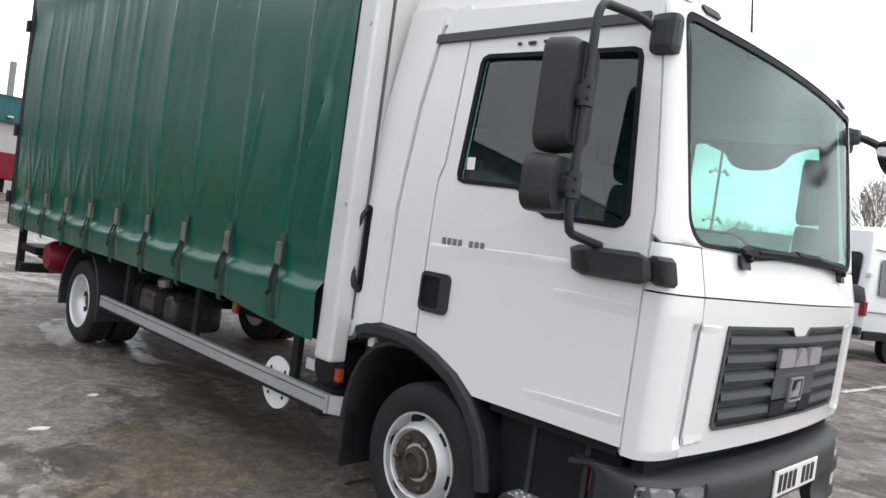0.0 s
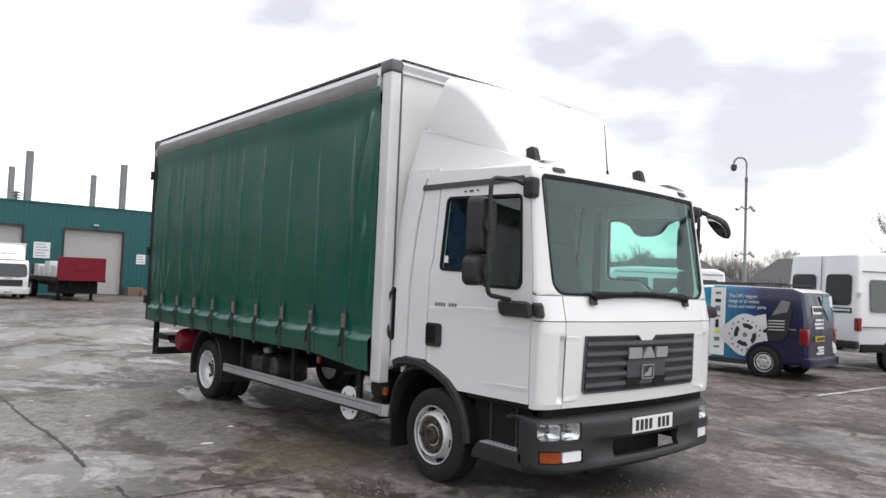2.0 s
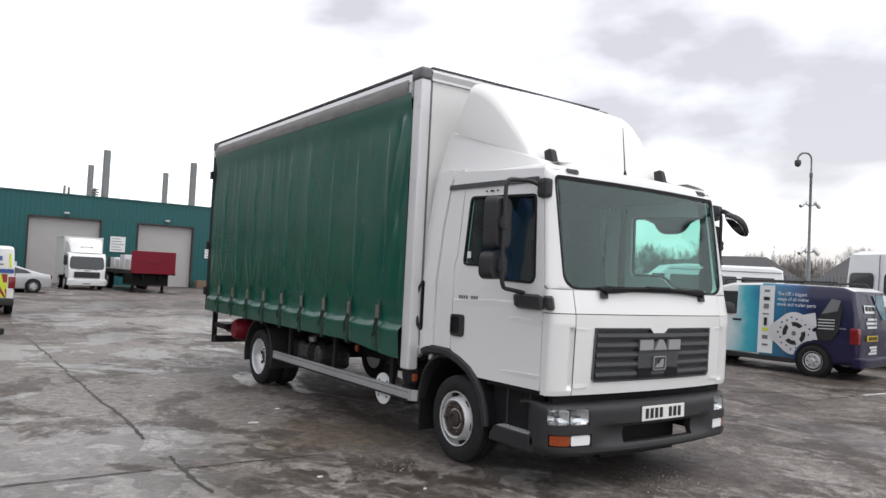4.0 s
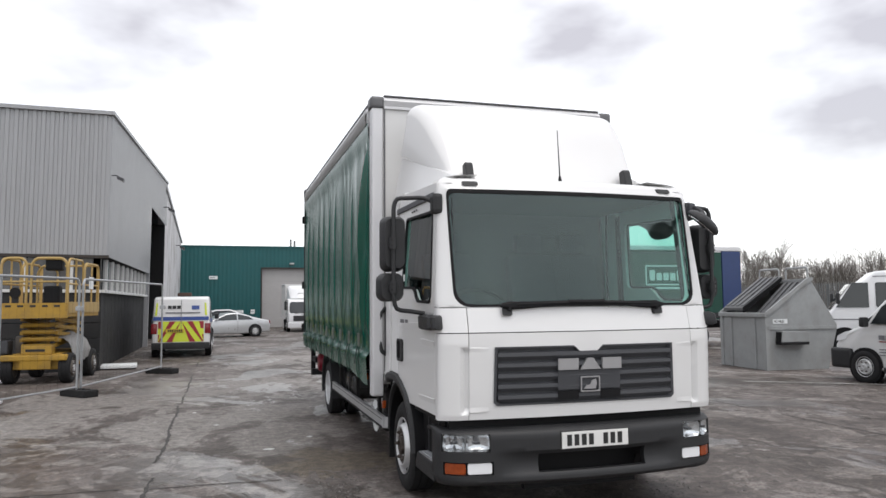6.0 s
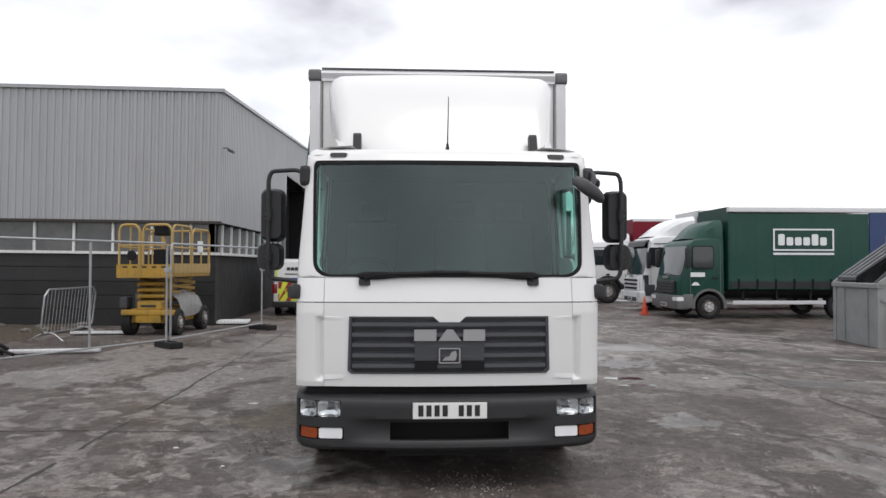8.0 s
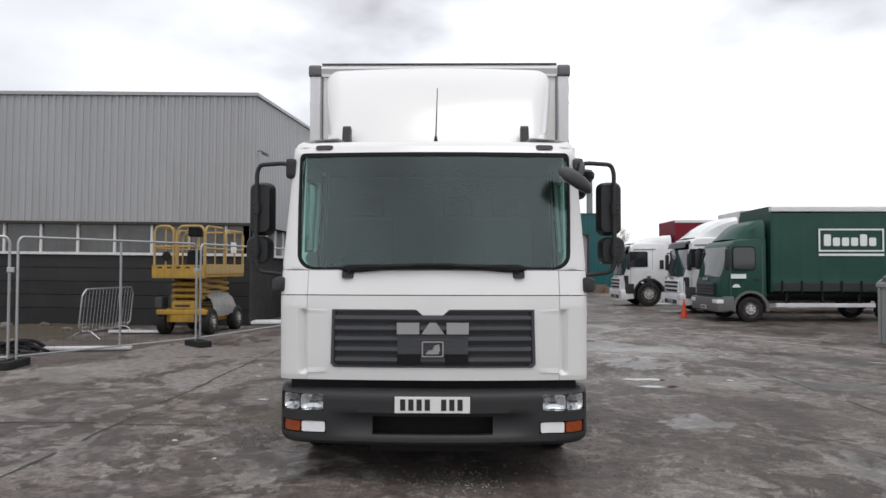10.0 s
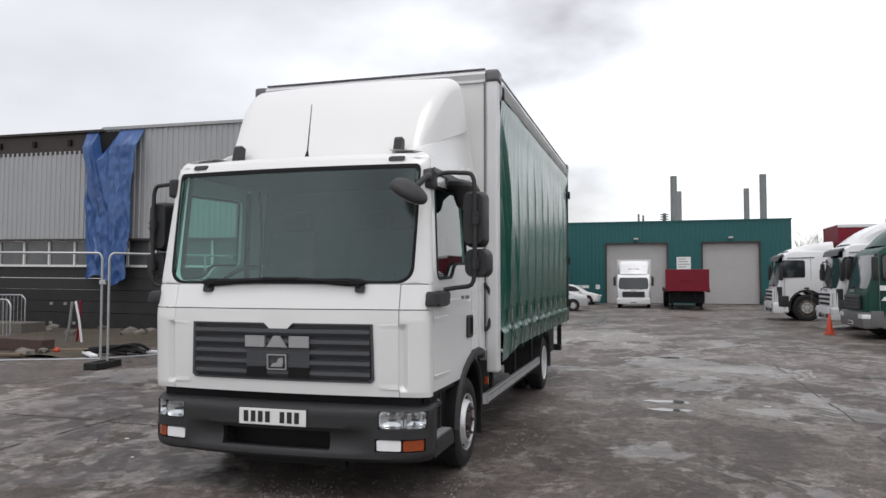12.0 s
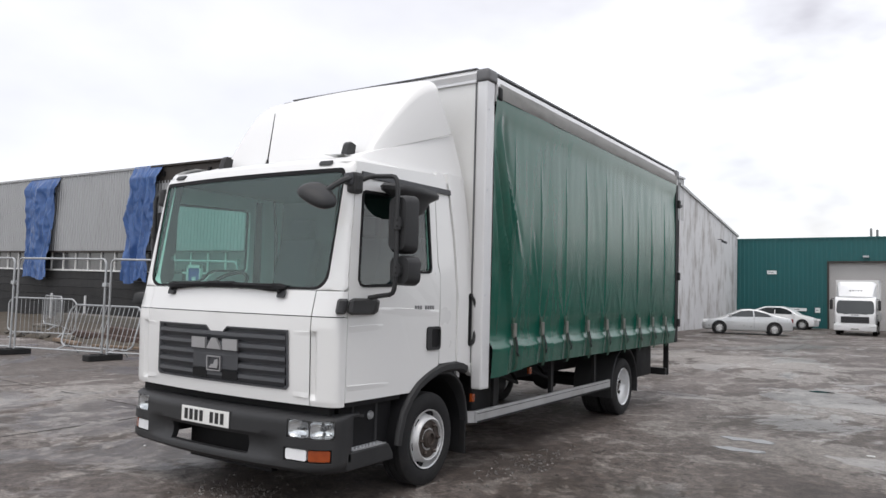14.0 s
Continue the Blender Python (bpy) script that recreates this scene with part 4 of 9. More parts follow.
def slot_depth(u, z):
    """The scooped upright groove beside the grille panel: a crisp outer edge, running out towards the panel's seam."""
    a, b = (abs(u) - 0.899) / 0.050, (z - 0.770) / 0.455
    if not (0 <= a < 1 and 0 < b < 1):
        return 0.0
    return 0.030 * min(1.0, (1 - a) / 0.10) * (0.45 + 0.55 * a) * min(1.0, 14 * b, 14 * (1 - b)) ** 0.6


# front panel with the grille opening
notch = [(0.70, 1.222), (0.115, 1.222), (0.055, 1.168), (-0.055, 1.168), (-0.115, 1.222), (-0.70, 1.222), (-0.71, 0.845), (-0.685, 0.822), (0.685, 0.822), (0.71, 0.845)]
part("front_panel", filled(dense([(-0.892, 0.727), (0.892, 0.727), (0.892, 1.322), (-0.892, 1.322)], 0.09), [dense(notch, 0.09)], cab, 0.03), "white", lorry, "white grille panel", True)
part("upper_front_panel", panel_grid(-0.892, 0.892, 1.329, 1.500, cab, 20, 4), "white", lorry, "", True)
for s in (-1, 1):
    def corner(t, z, d=0.0):
        t = t * 0.24 if t < 0.5 else 0.12 + (t - 0.5) * 1.76
        u = 0.899 + (useam(z) - 0.899) * t
        return cab(s * u, z, d + slot_depth(u, z))
    part("corner_panel", panel_grid(0, 1, 0.727, 1.322, corner, 44, 64), "white", lorry, "", True)
    part("upper_corner_panel", panel_grid(0, 1, 1.329, 1.500, corner, 14, 3), "white", lorry, "", True)

for s in (-1, 1):
    for z_, up in ((1.222, -1), (0.778, 1)):
        rows = []
        for k in range(9):
            u = s * (0.886 - 0.13 * k / 8)
            o = 0.0035 * (1 - k / 8) ** 0.8
            rows.append([cab(u, z_ - up * 0.004, 0.001), cab(u, z_, -o), cab(u, z_ + up * 0.012, -o * 0.55), cab(u, z_ + up * 0.035, 0.001)] if up > 0 else [cab(u, z_ + 0.004, 0.001), cab(u, z_, -o), cab(u, z_ - 0.012, -o * 0.55), cab(u, z_ - 0.035, 0.001)])
        part("panel_ledge", loft(bmesh.new(), rows, False, False, False), "white", lorry, "", True)

# windscreen with its black border, in a white frame
def ws_outline(g):
    """Windscreen outline, grown outwards by g; wider above than below."""
    pts = rrect(-1.0, 1.0, 1.505, 2.365, (0.05, 0.05, 0.11, 0.11), 7)
    out = []
    for u, z in pts:
        k = (z - 1.505) / 0.86
        wide = 0.975 + (1.070 - 0.975) * k ** 0.75
        out.append((u * (wide + g), 1.505 - g * 0.4 + (z - 1.505) * (0.86 + g * 0.8) / 0.86))
    return out


inner = dense(ws_outline(0.0), 0.06)
outer = []
for u, z in inner:
    k = (z - 1.505) / 0.86
    w = abs(u) / (0.975 + 0.095 * max(0, k) ** 0.75)
    if k > 0.985:
        outer.append((u * (useam(2.4) / 1.07 if w > 0.93 else 1.0), 2.415))
    elif k < 0.015:
        outer.append((u * (useam(1.5) / 0.975 if w > 0.93 else 1.0), 1.503))
    else:
        outer.append((math.copysign(useam(z), u), z))
part("windscreen_frame", radial(outer, inner, cab, 6, 0.05), "white", lorry, "white windscreen surround and pillars", True)
rows = []
for k in range(13):
    f = 1 - k / 12.02
    rows.append([cab(u * f, 1.93 + (z - 1.93) * f, 0.012) for u, z in inner])
glass = loft(bmesh.new(), rows, True, False, True)
part("windscreen", glass, "screen", lorry, "green tinted windscreen", True).visible_shadow = False
edge_in = [(u * 0.978, 1.505 + 0.86 * (0.022 + 0.943 * (z - 1.505) / 0.86)) for u, z in inner]
part("windscreen_border", radial(inner, edge_in, lambda u, z, d=0: cab(u, z, 0.004 + d), 2, 0.004), "black", lorry, "black painted glass border", True)

# roof
def contour(z, inset, n=18):
    pts = []
    for i in range(-n, n + 1):
        u = i / n * (UEND + 1.40)
        x, y, _ = cab(u, min(z, 2.42))
        pts.append((x * (1 - inset / 1.05), y + inset * (1.4 if abs(u) < ARC0 + 0.2 else 0.0), z))
    return pts


part("roof", loft(bmesh.new(), [contour(2.412, 0.0), contour(2.440, 0.012), contour(2.462, 0.05), contour(2.478, 0.13), contour(2.492, 0.32)], True, False, True), "white", lorry, "white cab roof", True)
for s in (-1, 1):
    b = filled(rrect(-0.062, 0.062, 0, 0.034, 0.015), [], lambda u, z, d=0: cab(s * 0.85 + u, 2.392 + z, d - 0.012), 0.05)
    part("marker_lamp", b, "plastic", lorry, "dark roof marker lamp")

# doors, windows, rear quarter
def inset(loop, d):
    """The loop drawn in evenly by d."""
    n = len(loop)
    turn = sum(loop[i][0] * loop[(i + 1) % n][1] - loop[(i + 1) % n][0] * loop[i][1] for i in range(n))
    out = []
    for i in range(n):
        (ax_, ay_), (bx_, by_), (cx_, cy_) = loop[i - 1], loop[i], loop[(i + 1) % n]
        v = (Vector((bx_ - ax_, by_ - ay_)).normalized() + Vector((cx_ - bx_, cy_ - by_)).normalized()).normalized()
        k = math.copysign(d, turn)
        out.append((bx_ - v.y * k, by_ + v.x * k))
    return out


# the wheel arch's outer line, front foot to rear
arch = [(0.795, 0.385), (0.815, 0.48), (0.862, 0.617), (0.945, 0.725), (1.06, 0.822), (1.20, 0.885), (1.33, 0.925), (1.45, 0.942), (1.60, 0.942), (1.70, 0.932), (1.775, 0.90)]
for s in (-1, 1):
    fn = side(s)
    y0 = 0.236
    win_out = [(0.325, 1.585), (0.345, 1.545), (0.38, 1.532), (0.70, 1.542), (0.76, 1.57), (0.82, 1.625), (0.88, 1.648), (1.185, 1.656), (1.222, 1.668), (1.234, 1.70), (1.214, 2.205), (1.204, 2.232), (1.172, 2.246), (0.43, 2.222), (0.40, 2.21), (0.387, 2.18)]
    low = [(0.96, 0.748)] + [p for p in arch if p[0] < 1.34 and p[1] > 0.76]
    door_out = [(y0, 0.752)] + low + [(1.346, 0.935), (1.346, 1.66), (1.318, 1.74), (1.300, 2.345), (0.337, 2.335), (0.290, 2.0), (0.262, 1.8), (y0, 1.6)]
    part("door", filled(dense(door_out, 0.12), [win_out], fn, 0.04), "white", lorry, "white cab door", False)
    win_in = inset(win_out, 0.020)
    part("window_seal", filled(win_out, [win_in], lambda y, z, d=0: fn(y, z, d - 0.006), 0.02), "black", lorry, "black rubber window seal")
    part("door_window", filled(win_in, [], lambda y, z, d=0: fn(y, z, 0.014 + 0.03 * (1.22 - y) + d)), "sideglass", lorry, "tinted door glass").visible_shadow = False
    # black backing strips that paint the shade in the shut gaps round the door
    part("door_gap", filled([(0.210, 0.74), (0.265, 0.74), (0.265, 1.6), (0.292, 1.8), (0.366, 2.33), (0.312, 2.33), (0.238, 1.8), (0.210, 1.6)], [], lambda y, z, d=0: fn(y, z, d + 0.032), 0.004), "black", lorry)
    part("door_gap", filled([(1.30, 0.94), (1.39, 0.94), (1.39, 1.7), (1.34, 2.33), (1.27, 2.33), (1.30, 1.7)], [], lambda y, z, d=0: fn(y, z, d + 0.041), 0.004), "black", lorry)
    # rear quarter, and the side flap that stands a little proud behind it
    qo = [(1.356, 0.94), (1.60, 0.945), (1.59, 1.5), (1.555, 2.0), (1.505, 2.32), (1.488, 2.39), (1.462, 2.445), (1.42, 2.482), (1.37, 2.495), (1.345, 2.49), (1.310, 2.345), (1.330, 1.745), (1.356, 1.67)]
    part("rear_quarter", filled(dense(qo, 0.2), [], fn, 0.04), "white", lorry, "white rear cab quarter panel")
    flap = [(1.604, 0.945), (1.775, 0.90), (1.80, 0.84), (1.87, 0.80), (1.865, 1.4), (1.80, 2.0), (1.725, 2.495), (1.490, 2.50), (1.497, 2.405), (1.567, 2.0), (1.602, 1.5)]
    fl_ = filled(flap, [], lambda y, z, d=0: fn(y, z, d - 0.016), 0.06)
    bmesh.ops.bevel(fl_, geom=[e for e in fl_.edges if e.is_manifold and e.calc_face_angle(0) > 1.2], offset=0.006, segments=2, affect="EDGES")
    part("side_flap", fl_, "white", lorry, "white side air flap behind the cab")
    # black backing strip paints the shade in the gap before the flap
    part("flap_gap", filled([(1.58, 0.95), (1.62, 0.95), (1.62, 1.5), (1.58, 2.0), (1.50, 2.41), (1.475, 2.40), (1.545, 2.0), (1.58, 1.5)], [], lambda y, z, d=0: fn(y, z, d + 0.041), 0.004), "black", lorry)
    # pressed creases: each stands out along its top and runs out downwards
    for nm_, ya, yb, za, zb, h_, out_ in (("door_crease", 0.245, 0.62, 1.262, 1.272, 0.05, 0.007), ("door_lower_crease", 0.245, 0.70, 0.862, 0.850, 0.04, 0.007), ("door_waist_line", 0.56, 1.335, 1.392, 1.368, 0.06, 0.004)):
        rows = []
        for k in range(9):
            y_, z_ = ya + (yb - ya) * k / 8, za + (zb - za) * k / 8
            o_ = out_ * math.sin(math.pi * min(1.0, 0.5 + 0.5 * k / 8 if nm_ != "door_waist_line" else max(0.06, k / 8) * 0.94)) ** 0.7
            rows.append([fn(y_, z_ + 0.004, 0.001), fn(y_, z_, -o_), fn(y_, z_ - h_ * 0.35, -o_ * 0.62), fn(y_, z_ - h_, 0.001)])
        part(nm_, loft(bmesh.new(), rows, False, False, False), "white", lorry, "", True)
    # gutter strip over the door
    gp = [(0.385, 2.350), (1.515, 2.362), (1.522, 2.322), (0.385, 2.310)]
    part("rain_gutter", filled(dense(gp, 0.2), [], lambda y, z, d=0: fn(y, z, d - 0.018), 0.03), "grille", lorry, "grey rain gutter strip")
    part("roof_side", filled(dense([(0.335, 2.336), (1.36, 2.346), (1.36, 2.47), (0.335, 2.415)], 0.2), [], lambda y, z, d=0: fn(y, z, d - 0.002), 0.03), "white", lorry)
    # handle recess and grab bar
    hb = filled(rrect(1.170, 1.352, 1.055, 1.240, 0.03), [rrect(1.225, 1.342, 1.075, 1.220, 0.02)], lambda y, z, d=0: fn(y, z, d - 0.016), 0.02)
    dh = part("door_handle", hb, "plastic", lorry, "dark plastic door handle")
    part("recess", filled(rrect(1.225, 1.342, 1.075, 1.220, 0.02), [], lambda y, z, d=0: fn(y, z, d - 0.003), 0.004), "black", dh)
    part("grab_recess", filled(rrect(1.765, 1.85, 1.06, 1.51, 0.03), [], lambda y, z, d=0: fn(y, z, d - 0.018), 0.006), "black", lorry)
    part("grab_handle", tube(bmesh.new(), [(s * 1.10, 1.80, 1.075), (s * 1.150, 1.80, 1.10), (s * 1.158, 1.815, 1.17), (s * 1.150, 1.83, 1.27), (s * 1.158, 1.82, 1.38), (s * 1.150, 1.81, 1.46), (s * 1.10, 1.815, 1.50)], 0.019), "plastic", lorry, "dark grab handle", True)
    # model name in plain bars
    for i in range(8):
        if i != 3:
            a = 1.005 + i * 0.0335
            part("model_lettering", boxbm(min(s * 1.1005, s * 1.1035), max(s * 1.1005, s * 1.1035), a, a + 0.022, 1.375, 1.405), "greyink", lorry)
    # door trim marks above the window
    for q in (0.86, 0.93, 1.0):
        part("screw_cover", boxbm(min(s * 1.058, s * 1.064), max(s * 1.058, s * 1.064), q - (0.02 if q == 0.93 else 0.008), q + (0.02 if q == 0.93 else 0.008), 2.27, 2.283), "ink", lorry)

# wheel arches, steps, mudflaps
for s in (-1, 1):
    rings = []
    for i, (y, z) in enumerate(arch):
        a, b = arch[max(0, i - 1)], arch[min(len(arch) - 1, i + 1)]
        d = Vector((b[0] - a[0], b[1] - a[1])).normalized()
        n = Vector((d.y, -d.x))
        rings.append([(s * x, y + n.x * q, z + n.y * q) for q, x in ((0.0, 0.92), (0.0, 1.105), (0.012, 1.125), (0.055, 1.125), (0.075, 1.105), (0.075, 0.92))])
    part("wheel_arch", loft(bmesh.new(), rings), "plastic", lorry, "flared dark plastic wheel arch", True)
    part("arch_liner", loft(bmesh.new(), [[(s * x, AXF + 0.45 * math.cos(radians(a)), 0.40 + 0.45 * math.sin(radians(a))) for x in (0.55, 1.10)] for a in range(200, -21, -10)], False, False, False), "black", lorry, "", True)
    sweep = [(1.42, 0.845), (1.54, 0.835), (1.64, 0.795), (1.72, 0.72), (1.775, 0.62), (1.805, 0.50), (1.815, 0.40)]
    rings = []
    for i, (y, z) in enumerate(sweep):
        a, b = sweep[max(0, i - 1)], sweep[min(len(sweep) - 1, i + 1)]
        d = Vector((b[0] - a[0], b[1] - a[1])).normalized()
        n = Vector((-d.y, d.x))
        rings.append([(s * x, y + n.x * q, z + n.y * q) for q, x in ((0.0, 0.78), (0.0, 1.065), (0.010, 1.085), (0.030, 1.085), (0.042, 1.065), (0.042, 0.78))])
    part("inner_mudguard", loft(bmesh.new(), rings), "plastic", lorry, "dark plastic inner mudguard", True)
    part("mudflap", boxbm(min(s * 0.80, s * 1.075), max(s * 0.80, s * 1.075), 1.812, 1.832, 0.15, 0.46, 0.004), "rubber", lorry)
    part("cab_mount", boxbm(min(s * 0.80, s * 1.02), max(s * 0.80, s * 1.02), 1.74, 1.80, 0.70, 0.92, 0.02), "chassis", lorry)
    if s > 0:
        part("step_latch", lathe(bmesh.new(), [(0.0, 0.012), (0.026, 0.012), (0.032, 0.0), (0.032, -0.02)], (s * 1.022, 0.60, 0.62), "x", 12, s), "steel", lorry, "round grey latch")
    for y_ in (0.40, 0.66):
        part("step_riser_rib", boxbm(min(s * 1.018, s * 1.030), max(s * 1.018, s * 1.030), y_ - 0.012, y_ + 0.012, 0.42, 0.72, 0.004), "plastic", lorry)
    part("side_marker", boxbm(min(s * 1.10, s * 1.135), max(s * 1.10, s * 1.135), 1.835, 1.875, 0.585, 0.655, 0.008), "orange", lorry, "amber side marker lamp")
    # step well between bumper and arch
    part("step_well", boxbm(min(s * 0.95, s * 1.02), max(s * 0.95, s * 1.02), 0.26, 0.84, 0.33, 0.76), "black", lorry)
    sp = [(0.27, 0.29), (0.78, 0.29), (0.775, 0.34), (0.72, 0.415), (0.27, 0.415)]
    part("step", prism(bmesh.new(), sp, "x", min(s * 0.93, s * 1.105), max(s * 0.93, s * 1.105), 0.012), "plastic", lorry)
    tr = bmesh.new()
    bx(tr, min(s * 0.99, s * 1.097), max(s * 0.99, s * 1.097), 0.34, 0.70, 0.415, 0.421)
    for i in range(9):
        for j in range(3):
            cyl(tr, (s * (1.005 + 0.032 * j), 0.36 + 0.039 * i, 0.421), (s * (1.005 + 0.032 * j), 0.36 + 0.039 * i, 0.426), 0.009, seg=6)
    part("step_tread", tr, "alu", lorry, "studded aluminium step tread")
    part("filler_strip", boxbm(min(s * 0.98, s * 1.085), max(s * 0.98, s * 1.085), 0.25, 0.86, 0.715, 0.748), "black", lorry)
    part("side_reflector", boxbm(min(s * 1.02, s * 1.035), max(s * 1.02, s * 1.035), 0.315, 0.375, 0.535, 0.62, 0.006), "red", lorry, "dull red reflector")


# bumper
def bump(u, z, d=0.0):
    s, a = (1 if u >= 0 else -1), abs(u)
    lip = min(1, max(0, (0.665 - z) / 0.05))
    f = 0.055 - 0.085 * math.sqrt(1 - (1 - lip) ** 2) + 0.04 * max(0, (0.315 - z) / 0.03) ** 2
    hollow = max(0.0, 1 - ((z - 0.43) / 0.08) ** 2) ** 0.7 if abs(z - 0.43) < 0.08 else 0.0
    f += 0.035 * hollow * (1 if a < 0.55 else max(0, 1 - (a - 0.55) / 0.18)) + d
    w = 1.105 - 0.03 * max(0, (0.34 - z) / 0.06) - d
    if a <= 0.84:
        return (s * a, f + 0.075 * (a / 0.84) ** 2, z)
    t = (a - 0.84) / 0.36
    if t <= 1:
        an = t * math.pi / 2
        return (s * (0.84 + (w - 0.84) * math.sin(an)), f + 0.075 + 0.20 * (1 - math.cos(an)), z)
    return (s * w, f + 0.275 + (a - 1.20), z)


def holed_grid(us, zs, holes, fn, thick):
    """A sheet of cells over fn, with cells left out inside the holes (u0, u1, z0, z1), and thickness."""
    bm, grid = bmesh.new(), {}
    keep = {}
    for i in range(len(us) - 1):
        for j in range(len(zs) - 1):
            cu, cz = (us[i] + us[i + 1]) / 2, (zs[j] + zs[j + 1]) / 2
            keep[i, j] = not any(a < cu < b and c < cz < e for a, b, c, e in holes)

    def v(i, j, k):
        if (i, j, k) not in grid:
            grid[i, j, k] = bm.verts.new(fn(us[i], zs[j], thick * k))
        return grid[i, j, k]
    for (i, j), ok in keep.items():
        if not ok:
            continue
        bm.faces.new((v(i, j, 0), v(i + 1, j, 0), v(i + 1, j + 1, 0), v(i, j + 1, 0)))
        bm.faces.new((v(i, j, 1), v(i, j + 1, 1), v(i + 1, j + 1, 1), v(i + 1, j, 1)))
        for di, dj, a, b in ((-1, 0, (i, j), (i, j + 1)), (1, 0, (i + 1, j), (i + 1, j + 1)), (0, -1, (i, j), (i + 1, j)), (0, 1, (i, j + 1), (i + 1, j + 1))):
            if not keep.get((i + di, j + dj), False):
                bm.faces.new((v(*a, 0), v(*b, 0), v(*b, 1), v(*a, 1)))
    return bm


HL, IL = (0.765, 1.10, 0.515, 0.636), (0.745, 1.085, 0.362, 0.450)
us = sorted({round(-1.26 + 2.52 * k / 64, 4) for k in range(65)} | {s * v for s in (-1, 1) for v in (0.42, HL[0], HL[1], IL[0], IL[1])})
zs = [0.285, 0.297, 0.315, 0.335, 0.352, 0.362, 0.378, 0.40, 0.425, 0.450, 0.470, 0.488, 0.502, 0.515, 0.55, 0.59, 0.62, 0.636, 0.646, 0.655, 0.661, 0.665]
holes = [(-0.42, 0.42, 0.362, 0.488)] + [(min(s * q[0], s * q[1]), max(s * q[0], s * q[1]), q[2], q[3]) for s in (-1, 1) for q in (HL, IL)]
hl = {s: rrect(min(s * HL[0], s * HL[1]), max(s * HL[0], s * HL[1]), HL[2], HL[3], 0.02) for s in (-1, 1)}
bumper = part("bumper", holed_grid(us, zs, holes, bump, 0.05), "plastic", lorry, "dark grey moulded plastic bumper", True)
part("bumper_top", loft(bmesh.new(), [[tuple(Vector(bump(u, 0.665)) + Vector(o)) for o in ((0, -0.004, -0.004), (0, 0.02, 0.004), (0, 0.12, -0.01), (0, 0.12, -0.03))] for u in [x / 20 * 1.18 for x in range(-20, 21)]]), "plastic", bumper, "", True)
part("radiator_duct", boxbm(-0.45, 0.45, 0.21, 0.27, 0.20, 0.66), "black", bumper)
for s in (-1, 1):
    hd = part("headlamp", filled(dense(hl[s], 0.05), [], lambda u, z, d=0: bump(u, z, 0.054 + d), 0.01), "badge", lorry, "clear lensed twin headlamp", True)
    for ua, ub in ((0.770, 0.926), (0.934, 1.096)):
        loop_ = dense(rrect(min(s * ua, s * ub), max(s * ua, s * ub), 0.520, 0.631, 0.030), 0.02)
        cu_, cz_ = s * (ua + ub) / 2, 0.5755
        bowl = loft(bmesh.new(), [[tuple(bump(cu_ + (u - cu_) * f, cz_ + (z - cz_) * f, d)) for u, z in loop_] for f, d in ((1.0, 0.012), (0.93, 0.022), (0.80, 0.034), (0.55, 0.044), (0.25, 0.048))], True, False, True)
        part("reflector_bowl", bowl, "lampsilver", hd, "", True)
        p = Vector(bump(cu_, cz_, 0.024))
        part("bulb_shield", bx(bmesh.new(), p.x - 0.020, p.x + 0.020, p.y, p.y + 0.022, p.z - 0.010, p.z + 0.008, 0.004), "grille", hd)
    part("lens", filled(dense(hl[s], 0.05), [], lambda u, z, d=0: bump(u, z, 0.006 + d)), "lampglass", hd, "", True).visible_shadow = False
    split = s * 0.915
    w_, o_ = rrect(min(s * 0.755, split), max(s * 0.755, split), 0.370, 0.442, 0.012), rrect(min(s * 0.928, s * 1.075), max(s * 0.928, s * 1.075), 0.370, 0.442, 0.012)
    part("fog_lamp", filled(dense(w_, 0.05), [], lambda u, z, d=0: bump(u, z, d + 0.008), 0.03), "clearlens", lorry, "white rectangular lower lamp")
    part("indicator", filled(dense(o_, 0.05), [], lambda u, z, d=0: bump(u, z, d + 0.008), 0.03), "orange", lorry, "amber indicator lens")
    part("lamp_well", filled(dense(rrect(min(s * IL[0], s * IL[1]), max(s * IL[0], s * IL[1]), IL[2], IL[3], 0.005), 0.05), [], lambda u, z, d=0: bump(u, z, d + 0.036), 0.01), "black", bumper)
num = part("number_plate", boxbm(-0.26, 0.26, -0.034, -0.026, 0.517, 0.630, 0.003), "plate", lorry, "white number plate with dark bars")
for i in range(8):
    if i != 4:
        a = -0.222 + i * 0.0565
        part("bar", boxbm(a, a + 0.036, -0.037, -0.0345, 0.535, 0.612), "ink", num)
# black box paints the shadow gap between front panel and bumper
part("under_panel_gap", boxbm(-1.02, 1.02, 0.17, 0.22, 0.58, 0.80), "black", lorry)
part("plate_base", boxbm(-0.268, 0.268, -0.026, 0.0, 0.508, 0.636, 0.004), "plastic", num)

# grille
gr = part("grille", filled(dense(notch, 0.09), [], lambda u, z, d=0: cab(u, z, 0.02 + d), 0.02), "grille", lorry, "grey plastic radiator grille")
part("surround", filled(dense([(p[0] * 1.012, 1.02 + (p[1] - 1.02) * 1.02) for p in notch], 0.09), [dense([(p[0] * 0.985, 1.02 + (p[1] - 1.02) * 0.962) for p in notch], 0.09)], lambda u, z, d=0: cab(u, z, d - 0.008), 0.03), "grille", gr)
for k in range(5):
    zc = 0.868 + k * 0.0735
    half = 0.685
    rows = []
    for u in [x / 16 * half for x in range(-16, 17)]:
        rows.append([cab(u, zc + dz, dd) for dz, dd in ((0.030, 0.016), (0.020, -0.010), (-0.004, -0.014), (-0.028, 0.004), (-0.030, 0.018))])
    part("slat", loft(bmesh.new(), rows), "grille", gr, "", True)
